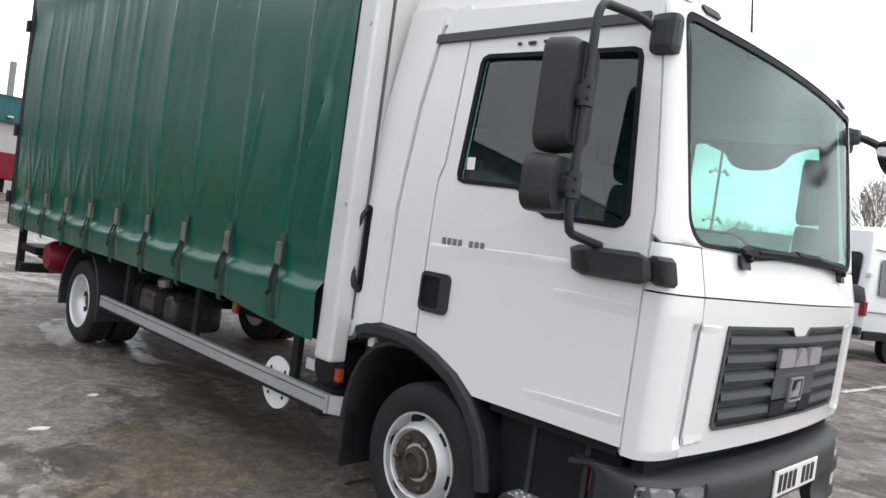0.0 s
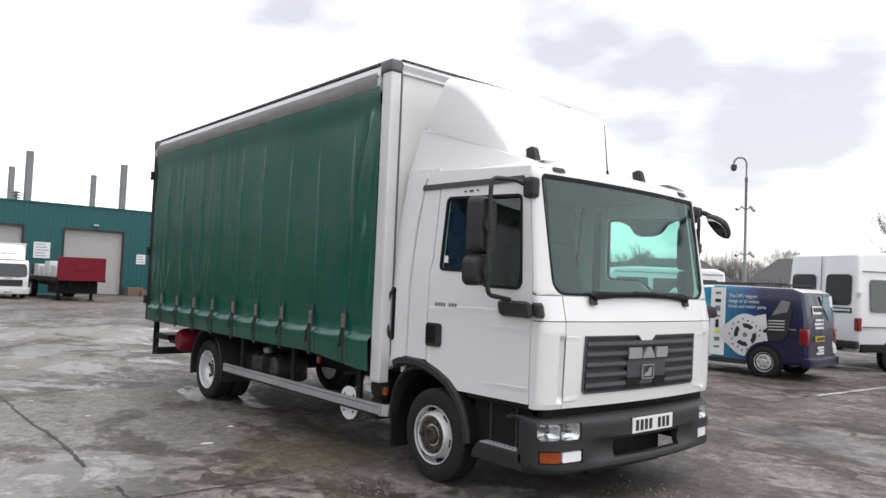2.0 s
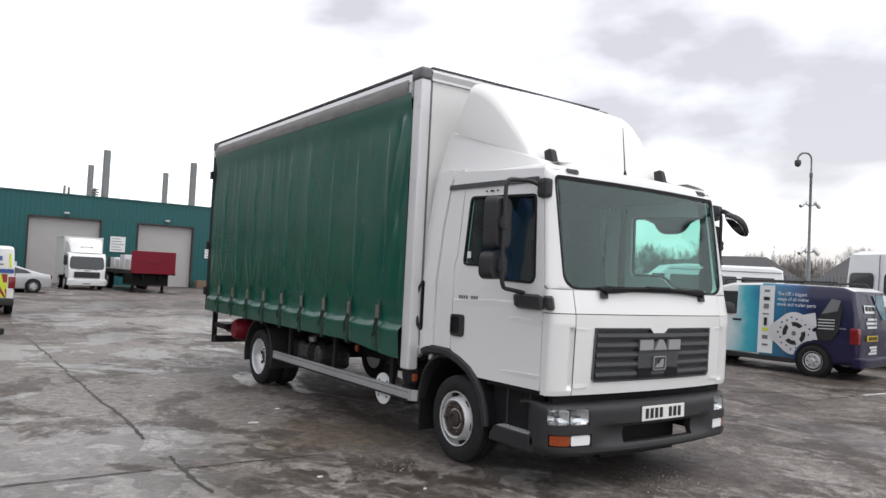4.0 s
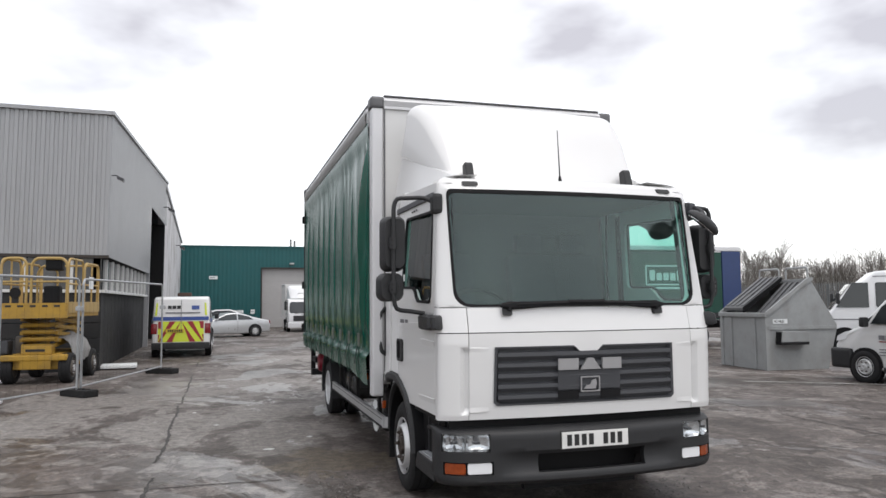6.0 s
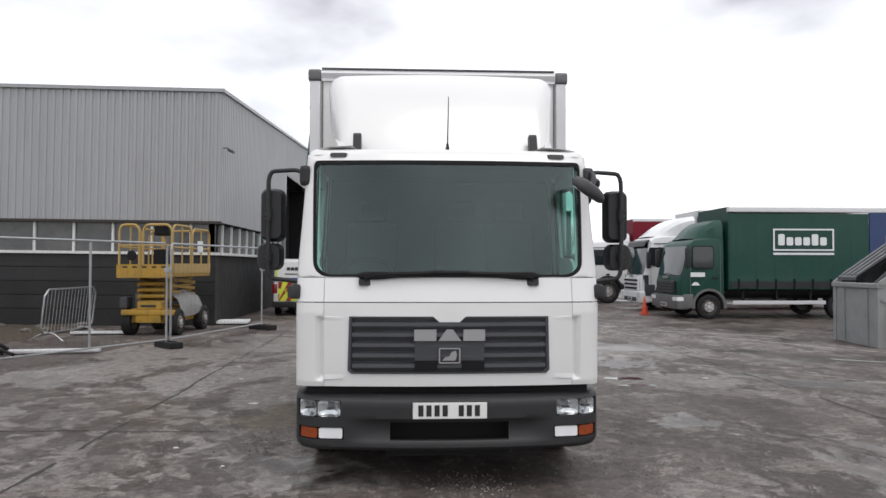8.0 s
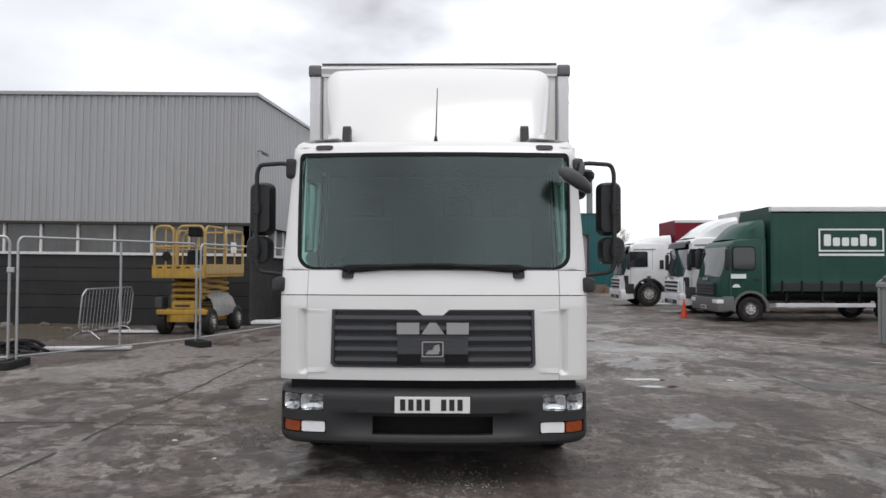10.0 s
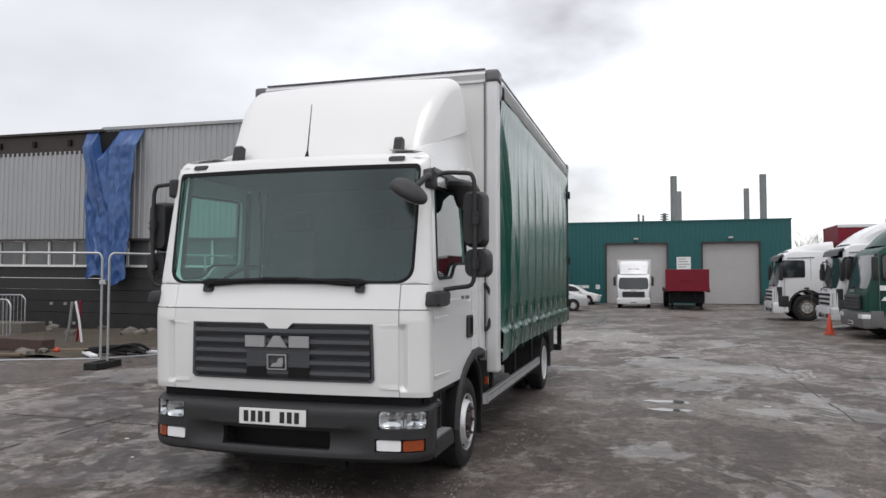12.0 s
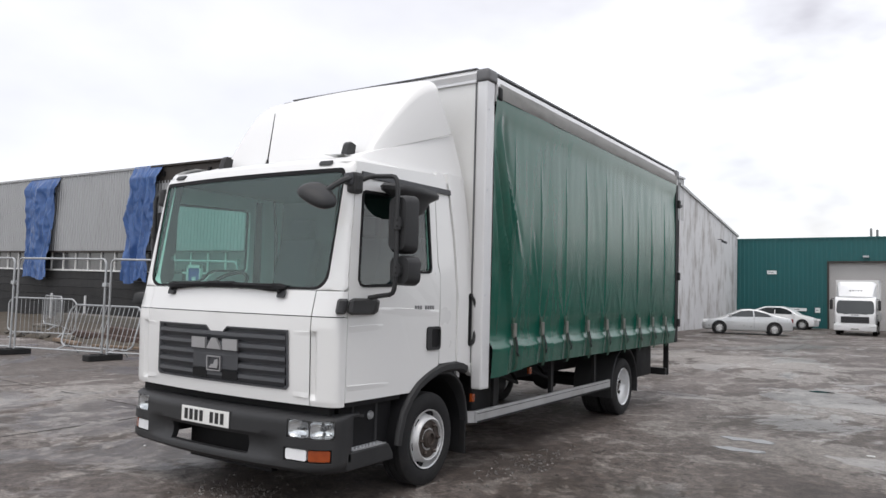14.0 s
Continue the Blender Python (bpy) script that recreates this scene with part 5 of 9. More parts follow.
for a in (-0.245, 0.085):
    part("grille_opening", filled([(a, 0.845), (a + 0.16, 0.845), (a + 0.16, 0.905), (a, 0.905)], [], lambda u, z, d=0: cab(u, z, d - 0.017), 0.004), "black", gr)
part("badge_plinth", filled(rrect(-0.245, 0.245, 0.915, 1.05, 0.01), [], lambda u, z, d=0: cab(u, z, d - 0.015), 0.006), "grille", gr)
# maker's badge as plain blocks and a framed plain shape
blocks = (((-0.245, 1.055), (-0.245, 1.135), (-0.092, 1.135), (-0.092, 1.055)),
          ((-0.078, 1.055), (-0.022, 1.135), (0.024, 1.135), (0.080, 1.055)), ((0.095, 1.055), (0.095, 1.135), (0.245, 1.135), (0.245, 1.055)))
for q in blocks:
    part("badge_block", filled(list(q), [], lambda u, z, d=0: cab(u, z, d - 0.030), 0.018), "badge", gr, "plain silver badge block")
bf = part("badge_frame", filled(rrect(-0.075, 0.075, 0.895, 1.005, 0.008), [rrect(-0.066, 0.066, 0.904, 0.996, 0.006)], lambda u, z, d=0: cab(u, z, d - 0.028), 0.012), "badge", gr, "silver square badge frame")
part("badge_shape", filled([(-0.05, 0.915), (-0.03, 0.94), (0.0, 0.945), (0.012, 0.975), (0.045, 0.985), (0.05, 0.95), (0.04, 0.915)], [], lambda u, z, d=0: cab(u, z, d - 0.026), 0.008), "badge", bf)

# wipers and their mounts
for s, a, b in ((-1, -0.60, 0.02), (1, 0.60, 0.08)):
    part("wiper_mount", filled(rrect(s * 0.60 - 0.035, s * 0.60 + 0.035, 1.445, 1.50, 0.012), [], lambda u, z, d=0: cab(u, z, d - 0.022), 0.03), "plastic", lorry)
    pts = [tuple(Vector(cab(u, 1.50 + dz)) + Vector((0, -0.03, 0))) for u, dz in ((s * 0.60, -0.02), (s * 0.58, 0.03), (s * 0.2, 0.028), (s * 0.02 - 0.05, 0.04))]
    part("wiper_arm", tube(bmesh.new(), pts, 0.014, 6), "black", lorry)
    part("wiper_head", loft(bmesh.new(), [[tuple(Vector(cab(s * u, 1.515 + dz)) + Vector((0, -0.026 + dy, 0))) for dz, dy in ((-w, 0.0), (-w * 0.4, -0.018), (w * 0.4, -0.018), (w, 0.0))] for u, w in ((0.66, 0.012), (0.60, 0.030), (0.50, 0.026), (0.36, 0.014))]), "black", lorry, "", True)
    pts = [tuple(Vector(cab(u, 1.505 + dz)) + Vector((0, -0.028, 0))) for u, dz in ((s * 0.54, 0.012), (s * 0.25, 0.020), (-s * 0.14, 0.030))]
    part("wiper_blade", tube(bmesh.new(), pts, 0.021, 6), "black", lorry)

# mirrors
def mirror_head(cx, cy, cz, hx, hz, depth, parent, nm, label):
    r = rrect(cx - hx, cx + hx, cz - hz, cz + hz, min(hx, hz) * 0.62, 6)
    small = [(cx + (p[0] - cx) * 0.80, cz + (p[1] - cz) * 0.88) for p in r]
    bm = loft(bmesh.new(), [[(p[0], cy - depth, p[1]) for p in small], [(p[0], cy - depth * 0.7, p[1]) for p in [(cx + (q[0] - cx) * 0.94, cz + (q[1] - cz) * 0.97) for q in r]], [(p[0], cy, p[1]) for p in r]])
    h = part(nm, bm, "plastic", parent, label, True)
    part("glass", loft(bmesh.new(), [[(cx + (p[0] - cx) * 0.9, cy + 0.003, cz + (p[1] - cz) * 0.93) for p in r], [(cx + (p[0] - cx) * 0.9, cy + 0.006, cz + (p[1] - cz) * 0.93) for p in r]]), "mirror", h)
    return h


for s in (-1, 1):
    mb = part("mirror_arm", tube(bmesh.new(), [(s * 1.05, 0.33, 2.26), (s * 1.13, 0.39, 2.31), (s * 1.33, 0.415, 2.30), (s * 1.352, 0.415, 2.24), (s * 1.355, 0.415, 1.58), (s * 1.335, 0.42, 1.49), (s * 1.20, 0.44, 1.475), (s * 1.12, 0.42, 1.46)], 0.0165, 10), "plastic", lorry, "dark tubular mirror arm", True)
    mirror_head(s * 1.335, 0.57, 1.975, 0.090, 0.205, 0.13, mb, "main_mirror", "tall dark mirror housing")
    mirror_head(s * 1.355, 0.57, 1.655, 0.098, 0.105, 0.12, mb, "wide_mirror", "small square mirror housing")
    for z in (1.975, 1.655):
        part("clamp", cyl(bmesh.new(), (s * 1.355, 0.415, z - 0.045), (s * 1.355, 0.415, z + 0.045), 0.028, seg=12), "plastic", mb, "", True)
        part("clamp_block", bx(bmesh.new(), min(s * 1.325, s * 1.385), max(s * 1.325, s * 1.385), 0.41, 0.46, z - 0.03, z + 0.03, 0.010), "plastic", mb)
        for q in (-0.02, 0.02):
            part("clamp_bolt", cyl(bmesh.new(), (s * 1.372, 0.40, z + q), (s * 1.372, 0.388, z + q), 0.007, seg=6), "chassis", mb)
    part("arm_bracket", boxbm(min(s * 1.02, s * 1.10), max(s * 1.02, s * 1.10), 0.255, 0.36, 2.18, 2.33, 0.03), "plastic", mb)
    for ua, ub, shrink in ((UEND - 0.115, useam(1.4) - 0.004, 0.92), (useam(1.4) + 0.005, useam(1.4) + 0.33, 1.0)):
        rows = []
        for k in range(9):
            u = ua + (ub - ua) * k / 8
            e = (1 - abs(2 * k / 8 - 1) ** 6) ** 0.5 if k in (0, 8) else 1.0
            e = max(e, 0.72) * shrink
            rows.append([cab(s * u, 1.40 + 0.056 * e * q, 0.01 - (0.072 if abs(q) < 1 else 0.058) * e * o) for q, o in ((-1, 0), (-1, 0.75), (-0.7, 1), (0.7, 1), (1, 0.75), (1, 0))])
        part("lower_arm_mount", loft(bmesh.new(), rows), "plastic", mb, "", True)
    # roof fins beside the deflector
    fin = [(0.555, 2.46), (0.665, 2.46), (0.690, 2.625), (0.625, 2.640), (0.605, 2.62)]
    hb = part("roof_fin", prism(bmesh.new(), fin, "x", s * 0.70 - 0.032, s * 0.70 + 0.032, 0.01), "plastic", lorry, "dark roof fin bracket")
    part("foot", boxbm(s * 0.70 - 0.048, s * 0.70 + 0.048, 0.53, 0.67, 2.462, 2.484, 0.008), "plastic", hb)
# front mirror and kerb mirror on the nearside
nm = Vector((0.536, -0.40, 0.744)).normalized()
e1 = Vector((0.80, 0.10, -0.56)).normalized()
e1 = (e1 - nm * e1.dot(nm)).normalized()
e2 = nm.cross(e1)
c0 = Vector((1.0, 0.01, 2.139))


def shell(a):
    """The mirror's rounded, slightly pointed outline."""
    c, q = math.cos(a), math.sin(a)
    k = (abs(c) ** 2.7 + abs(q) ** 2.7) ** (-1 / 2.7)
    return e1 * 0.138 * c * k + e2 * 0.104 * q * k * (1.0 - 0.20 * c)


fm = part("front_mirror", loft(bmesh.new(), [[c0 + nm * h + r * shell(a) for a in [k * math.pi / 12 for k in range(24)]] for h, r in ((-0.03, 0.90), (-0.022, 0.99), (-0.008, 1.0), (0.012, 0.93), (0.03, 0.74), (0.042, 0.45), (0.047, 0.15))]), "plastic", lorry, "rounded dark front mirror", True)
part("glass", loft(bmesh.new(), [[c0 - nm * h + 0.88 * shell(a) for a in [k * math.pi / 12 for k in range(24)]] for h in (0.031, 0.034)]), "mirror", fm)
part("arm", tube(bmesh.new(), [(1.05, 0.30, 2.285), (1.075, 0.20, 2.27), (1.06, 0.11, 2.22), (1.03, 0.05, 2.17)], 0.022, 8), "plastic", fm, "", True)
part("knuckle", bx(bmesh.new(), 1.02, 1.085, 0.22, 0.31, 2.23, 2.32, 0.025), "grille", fm)
km_rings = [[(1.165 + 0.105 * r * math.cos(q), 0.84 + 0.33 * r * math.sin(q) * (1.0 if math.sin(q) > 0 else 1.1), z) for q in [k * math.pi / 10 for k in range(20)]] for z, r in ((2.080, 0.15), (2.086, 0.28), (2.105, 0.42), (2.14, 0.52), (2.185, 0.61), (2.212, 0.80), (2.232, 0.97), (2.258, 1.0), (2.28, 0.90), (2.288, 0.5))]
km = part("kerb_mirror", loft(bmesh.new(), km_rings), "plastic", lorry, "dark kerb mirror over the door window", True)
part("bracket", tube(bmesh.new(), [(1.05, 0.72, 2.29), (1.10, 0.74, 2.27), (1.15, 0.77, 2.22)], 0.022, 8), "plastic", km)

part("window_sticker", boxbm(-1.0945, -1.0915, 1.135, 1.18, 1.72, 1.775), "whiteink", lorry, "small white window sticker")
# aerial
ae = part("aerial", cyl(bmesh.new(), (0.006, 0.455, 2.47), (0.017, 0.512, 2.91), 0.006, 0.003, 6), "black", lorry)
part("base", cyl(bmesh.new(), (0.006, 0.452, 2.46), (0.007, 0.462, 2.53), 0.022, 0.008, 8), "black", ae)

# cab inside
for s in (-1, 1):
    part("pillar_trim", loft(bmesh.new(), [[(s * x, cabf(z) + y, z) for x, y in ((0.955, 0.07), (1.03, 0.13), (1.03, 0.24), (0.965, 0.20))] for z in (1.48, 1.7, 1.95, 2.2, 2.38)]), "interior", lorry)
part("floor_pan", boxbm(-1.04, 1.04, 0.40, 1.70, 0.95, 1.0), "interior", lorry)
part("cab_back_wall", boxbm(-1.04, 1.04, 1.62, 1.68, 0.80, 2.45), "rawcloth", lorry)
part("cab_back_outer", boxbm(-1.06, 1.06, 1.685, 1.73, 0.80, 2.485), "white", lorry)
db = prism(bmesh.new(), [(0.17, 1.05), (0.17, 1.42), (0.24, 1.475), (0.42, 1.47), (0.55, 1.40), (0.58, 1.05)], "x", -0.98, 0.98, 0.03)
part("dashboard", db, "interior", lorry, "dark dashboard", True)
part("roof_lining", boxbm(-0.99, 0.99, 0.42, 1.62, 2.36, 2.40), "rawcloth", lorry)
for sx, nm in ((-0.62, "driver_seat"), (0.62, "passenger_seat"), (0.18, "middle_seat")):
    st = part(nm, bx(bmesh.new(), sx - 0.24, sx + 0.24, 0.85, 1.35, 1.10, 1.30, 0.06), "seat", lorry, "navy cloth seat", True)
    part("backrest", prism(bmesh.new(), [(1.28, 1.28), (1.42, 1.28), (1.56, 1.95), (1.45, 1.98)], "x", sx - 0.23, sx + 0.23, 0.04), "seat", st, "", True)
    part("headrest", bx(bmesh.new(), sx - 0.13, sx + 0.13, 1.47, 1.57, 1.99, 2.17, 0.04), "seat", st, "", True)
sw_c = Vector((-0.62, 0.60, 1.50))
swm = bmesh.new()
ring = [sw_c + Vector((0.22 * math.cos(a), 0.22 * math.sin(a) * 0.75, 0.22 * math.sin(a) * -0.0 + 0.14 * math.sin(a))) for a in [2 * math.pi * k / 28 for k in range(29)]]
tube(swm, ring, 0.016, 6)
swp = part("steering_wheel", swm, "black", lorry, "black steering wheel", True)
part("hub", cyl(bmesh.new(), sw_c + Vector((0, -0.04, -0.06)), sw_c + Vector((0, 0.0, 0.02)), 0.06), "black", swp)
for a in (0.2, 2.9, 4.7):
    part("spoke", cyl(bmesh.new(), sw_c, sw_c + Vector((0.21 * math.cos(a), 0.16 * math.sin(a), 0.13 * math.sin(a))), 0.014, seg=6), "black", swp)
part("dash_paper", boxbm(0.72, 0.92, 0.28, 0.50, 1.478, 1.49), "whiteink", lorry)

# roof deflector: a swept shell over lower side fairings
def crest(y):
    return 2.475 + 0.385 * max(0.0, (y - 0.46) / 1.18) ** 0.92


rings = []
for i in range(23):
    k = (i / 22) ** 1.05
    y = 0.68 + 0.70 * k
    top = 2.475 + 0.808 * (1 - (1 - k) ** 1.65) ** 0.93
    w = 0.79 + 0.215 * k ** 0.75
    r = min(0.11, max(0.010, (top - 2.46) * 0.26))
    back = lambda z: y + 0.66 * k ** 2 * max(0.0, top - r - z)
    lo = min(crest(back(crest(y))), top - r * 0.5)
    row = [(w + 0.006, lo)]
    for q in range(9):
        a = q * math.pi / 16
        row.append((w - r + r * math.cos(a) - 0.02 * math.sin(a), max(lo, top - r + r * math.sin(a))))
    pts = [(-x, back(z), z) for x, z in row]
    x1 = row[-1][0]
    for q in range(1, 14):
        pts.append((-x1 + 2 * x1 * q / 14, y - 0.05 * math.sin(math.pi * q / 14) * (1 - k), top + 0.022 * math.sin(math.pi * q / 14) * k))
    pts += [(x, back(z), z) for x, z in reversed(row)]
    rings.append(pts)
df = part("roof_deflector", loft(bmesh.new(), rings, False, False, False), "white", lorry, "white moulded roof air deflector", True)
part("rear_edge", loft(bmesh.new(), [[(p[0], p[1], p[2]) for p in rings[-1]], [(p[0] * 0.97, p[1] + 0.02, 2.46 + (p[2] - 2.46) * 0.97) for p in rings[-1]]], False, False, False), "white", df)
for s in (-1, 1):
    sec = []
    for i in range(13):
        t = i / 12
        y = 0.46 + 1.18 * t
        xo = 0.80 + 0.19 * t ** 0.7
        zc = max(2.47, crest(y) - 0.004)
        sec.append([(s * (xo - 0.10), y, 2.44), (s * (xo + 0.05), y + 0.115 * t, 2.44), (s * (xo + 0.035), y + 0.09 * t, 2.46 + (zc - 2.46) * 0.3), (s * xo, y, zc), (s * (xo - 0.05), y, zc + 0.01)])
    part("side_fairing", loft(bmesh.new(), sec), "white", df, "", True)

# body: bulkhead, posts, roof, rails
BX, BF, BR, BZ0, BZ1 = 1.225, 1.95, 7.62, 0.86, 3.45
part("bulkhead", boxbm(-1.128, 1.128, 1.815, 1.87, 0.90, 3.38), "white3", lorry, "white front bulkhead of the body")
for s in (-1, 1):
    fp = part("front_post", boxbm(min(s * 1.13, s * 1.235), max(s * 1.13, s * 1.235), 1.80, 1.935, 0.70, 3.36, 0.018), "lightalu", lorry, "pale aluminium front corner post")
    part("post_groove", boxbm(min(s * 1.108, s * 1.122), max(s * 1.108, s * 1.122), 1.806, 1.816, 0.92, 3.36), "cap", fp)
    for z in (1.5, 2.4, 3.1):
        part("rivet", cyl(bmesh.new(), (s * 1.236, 1.83, z), (s * 1.241, 1.83, z), 0.010, seg=8), "alu", fp)
    part("corner_cap", bx(bmesh.new(), min(s * 1.12, s * 1.25), max(s * 1.12, s * 1.25), 1.785, 1.96, 3.345, 3.462, 0.03, 3), "cap", lorry, "dark grey corner cap", True)
    part("cant_rail", prism(bmesh.new(), [(s * 1.13, 3.20), (s * 1.24, 3.20), (s * 1.25, 3.26), (s * 1.25, 3.34), (s * 1.225, 3.42), (s * 1.17, 3.455), (s * 1.10, 3.46), (s * 1.10, 3.38)], "y", 1.95, 7.56), "lightalu", lorry, "pale aluminium roof rail", False)
    pel = bmesh.new()
    loft(pel, [[(s * (1.2515 + 0.010 * math.sin(math.pi * q / 5) + 0.006 * noise.noise((y * 2.0, q, s))), y, 3.365 - 0.135 * q / 5 - 0.004 * noise.noise((y * 1.5, 2.0, s)) * q / 5) for q in range(6)] for y in [1.99 + 5.5 * k / 60 for k in range(61)]], False, False, False)
    part("pelmet", pel, "pelmet", lorry, "weathered grey curtain pelmet", True)
    part("roof_edge", boxbm(min(s * 1.15, s * 1.215), max(s * 1.15, s * 1.215), 1.98, 7.56, 3.452, 3.470, 0.004), "cap", lorry)
    part("rail_groove", boxbm(min(s * 1.249, s * 1.256), max(s * 1.249, s * 1.256), 1.97, 7.56, 3.325, 3.335), "cap", lorry)
    part("curtain_track", boxbm(min(s * 1.13, s * 1.185), max(s * 1.13, s * 1.185), 1.94, 7.52, 3.13, 3.20), "black", lorry)
    part("rear_post", boxbm(min(s * 1.12, s * 1.245), max(s * 1.12, s * 1.245), 7.50, 7.62, 0.86, 3.40, 0.01), "chassis", lorry, "dark steel rear post")
    part("rear_cap", bx(bmesh.new(), min(s * 1.06, s * 1.255), max(s * 1.06, s * 1.255), 7.46, 7.64, 3.33, 3.462, 0.03), "cap", lorry)
    for z in (2.95, 1.85, 1.15):
        part("hinge", boxbm(min(s * 1.24, s * 1.275), max(s * 1.24, s * 1.275), 7.58, 7.66, z - 0.06, z + 0.06, 0.01), "chassis", lorry)
    part("side_rave", boxbm(min(s * 1.10, s * 1.21), max(s * 1.10, s * 1.21), 1.95, 7.5, 0.93, 1.06), "chassis", lorry)
part("pelmet_end", bx(bmesh.new(), 1.20, 1.262, 1.955, 2.035, 3.215, 3.335, 0.02, 3), "black", lorry, "black curtain roller end", True)
part("header_rail", prism(bmesh.new(), [(1.80, 3.36), (1.78, 3.42), (1.82, 3.465), (1.97, 3.465), (1.97, 3.36)], "x", -1.125, 1.125), "lightalu", lorry, "pale aluminium front header rail")
part("header_edge", boxbm(-1.12, 1.12, 1.80, 1.98, 3.4655, 3.478, 0.004), "cap", lorry)
part("header_trim", boxbm(-1.12, 1.12, 1.795, 1.812, 3.345, 3.37, 0.004), "lightalu", lorry)
part("body_roof", boxbm(-1.10, 1.10, 1.96, 7.56, 3.43, 3.462), "white3", lorry, "white translucent body roof")
part("body_floor", boxbm(-1.12, 1.12, 1.96, 7.55, 0.98, 1.05), "timber", lorry)
part("rear_header", boxbm(-1.12, 1.12, 7.52, 7.62, 3.30, 3.45, 0.01), "chassis", lorry)
rd = part("rear_door", boxbm(-1.10, 1.10, 7.54, 7.59, 1.0, 3.3), "white3", lorry, "white rear doors")
for x in (-0.5, 0.5):
    part("lock_bar", cyl(bmesh.new(), (x, 7.61, 1.0), (x, 7.61, 3.3), 0.015), "steel", rd)


def curtain(s):
    """A tensioned PVC curtain: upright creases at the straps, drag folds by the front post, a shelf where it laps the side rave."""
    bm, ny = bmesh.new(), 640
    zs_ = [0.86 + 0.03 * j for j in range(5)] + [0.99 + 0.0125 * j for j in range(13)] + [1.16 + (3.265 - 1.16) * j / 34 for j in range(35)]
    y0, y1 = 1.94, 7.50
    g = {}
    for i in range(ny + 1):
        y = y0 + (y1 - y0) * (i / ny) ** 1.25
        ph = (y - 2.335) / 0.576
        n_ = round(ph)
        side = (ph - n_) * 0.576
        for j, z in enumerate(zs_):
            k = (z - 0.86) / 2.355
            lean = 0.03 * math.sin(3.1 * n_ + s) * (k - 0.2)
            d = side - lean
            tall = max(0.0, min(1.0, (k - 0.14) / 0.25)) * max(0.0, min(1.0, (0.90 + 0.05 * math.sin(5.0 * n_) - k) / 0.22))
            x = 1.222 + 0.012 * math.sin(math.pi * k) + tall * (1.0 if s < 0 else 0.8) * (0.011 * math.exp(-(d / 0.011) ** 2) + 0.005 * math.exp(-abs(d) / 0.06))
            fan = max(0.0, min(1.0, (0.42 - k) / 0.2)) * max(0.0, min(1.0, (k - 0.13) / 0.04))
            for q in (-1, 1):
                x += 0.007 * fan * math.exp(-((side - q * 0.42 * (z - 1.18)) / 0.016) ** 2)
            x += (0.014 if s < 0 else 0.008) * noise.noise((y * 1.2, z * 0.28, 7.0 * s)) + (0.005 if s < 0 else 0.003) * noise.noise((y * 3.6, z * 0.5, 3.0 * s)) + 0.0022 * noise.noise((y * 9.0, z * 1.6, 5.0 * s))
            # long drag folds pulled down from the front post
            for fy, fz, ty, tz, fa, fw in ((2.04, 2.95, 2.29, 1.50, 0.080, 0.038), (2.10, 2.05, 2.31, 1.28, 0.050, 0.026), (2.74, 2.05, 2.90, 1.30, 0.018, 0.020), (2.00, 1.75, 2.06, 1.20, 0.018, 0.018)) + (((1.97, 2.70, 2.16, 1.75, 0.045, 0.024), (2.06, 3.05, 2.46, 1.95, 0.026, 0.026), (1.97, 2.25, 2.05, 1.45, 0.030, 0.018)) if s > 0 else ()):
                u = (fz - z) / (fz - tz)
                if -0.05 < u < 1.05:
                    c = fy + (ty - fy) * u ** 1.25 if u > 0 else fy
                    e = max(0.0, math.sin(math.pi * max(0, min(1, (u + 0.05) / 1.1)))) ** 0.6
                    x += fa * e * (math.exp(-((y - c) / fw) ** 2) - 0.35 * math.exp(-((y - c - 2.2 * fw) / (1.6 * fw)) ** 2))
            # the hem stands out over the side rave as a small shelf, pinched at each strap
            sag = 0.007 * math.cos(2 * math.pi * ph) + 0.006 * noise.noise((y * 2.5, 1.0, s))
            t = max(0.0, min(1.0, (1.105 + sag - z) / 0.070))
            x += ((0.046 if s < 0 else 0.034) - 0.014 * math.exp(-(side / 0.05) ** 2)) * t * t * (3 - 2 * t) - 0.012 * max(0.0, min(1.0, (1.0 - z) / 0.14))
            if 1.10 < z < 1.30:
                x -= 0.013 * math.sin(math.pi * (z - 1.10) / 0.20) * (1 - math.exp(-(side / 0.06) ** 2))
            if z > 2.98:
                f_ = min(1.0, (z - 2.98) / 0.22)
                x += (1.247 - x) * f_ * f_ * (3 - 2 * f_)
            # the hem hangs lower towards the front post
            low = max(0.0, 1.0 - (y - y0) / 1.1)
            g[i, j] = bm.verts.new((s * x, y, z - 0.075 * low * low * (3 - 2 * low) * max(0.0, min(1.0, (1.0 - z) / 0.14))))
    for i in range(ny):
        for j in range(len(zs_) - 1):
            bm.faces.new((g[i, j], g[i + 1, j], g[i + 1, j + 1], g[i, j + 1]))
    c = part("curtain", bm, "curtain", lorry, "glossy green PVC side curtain with creases", True)
    return c


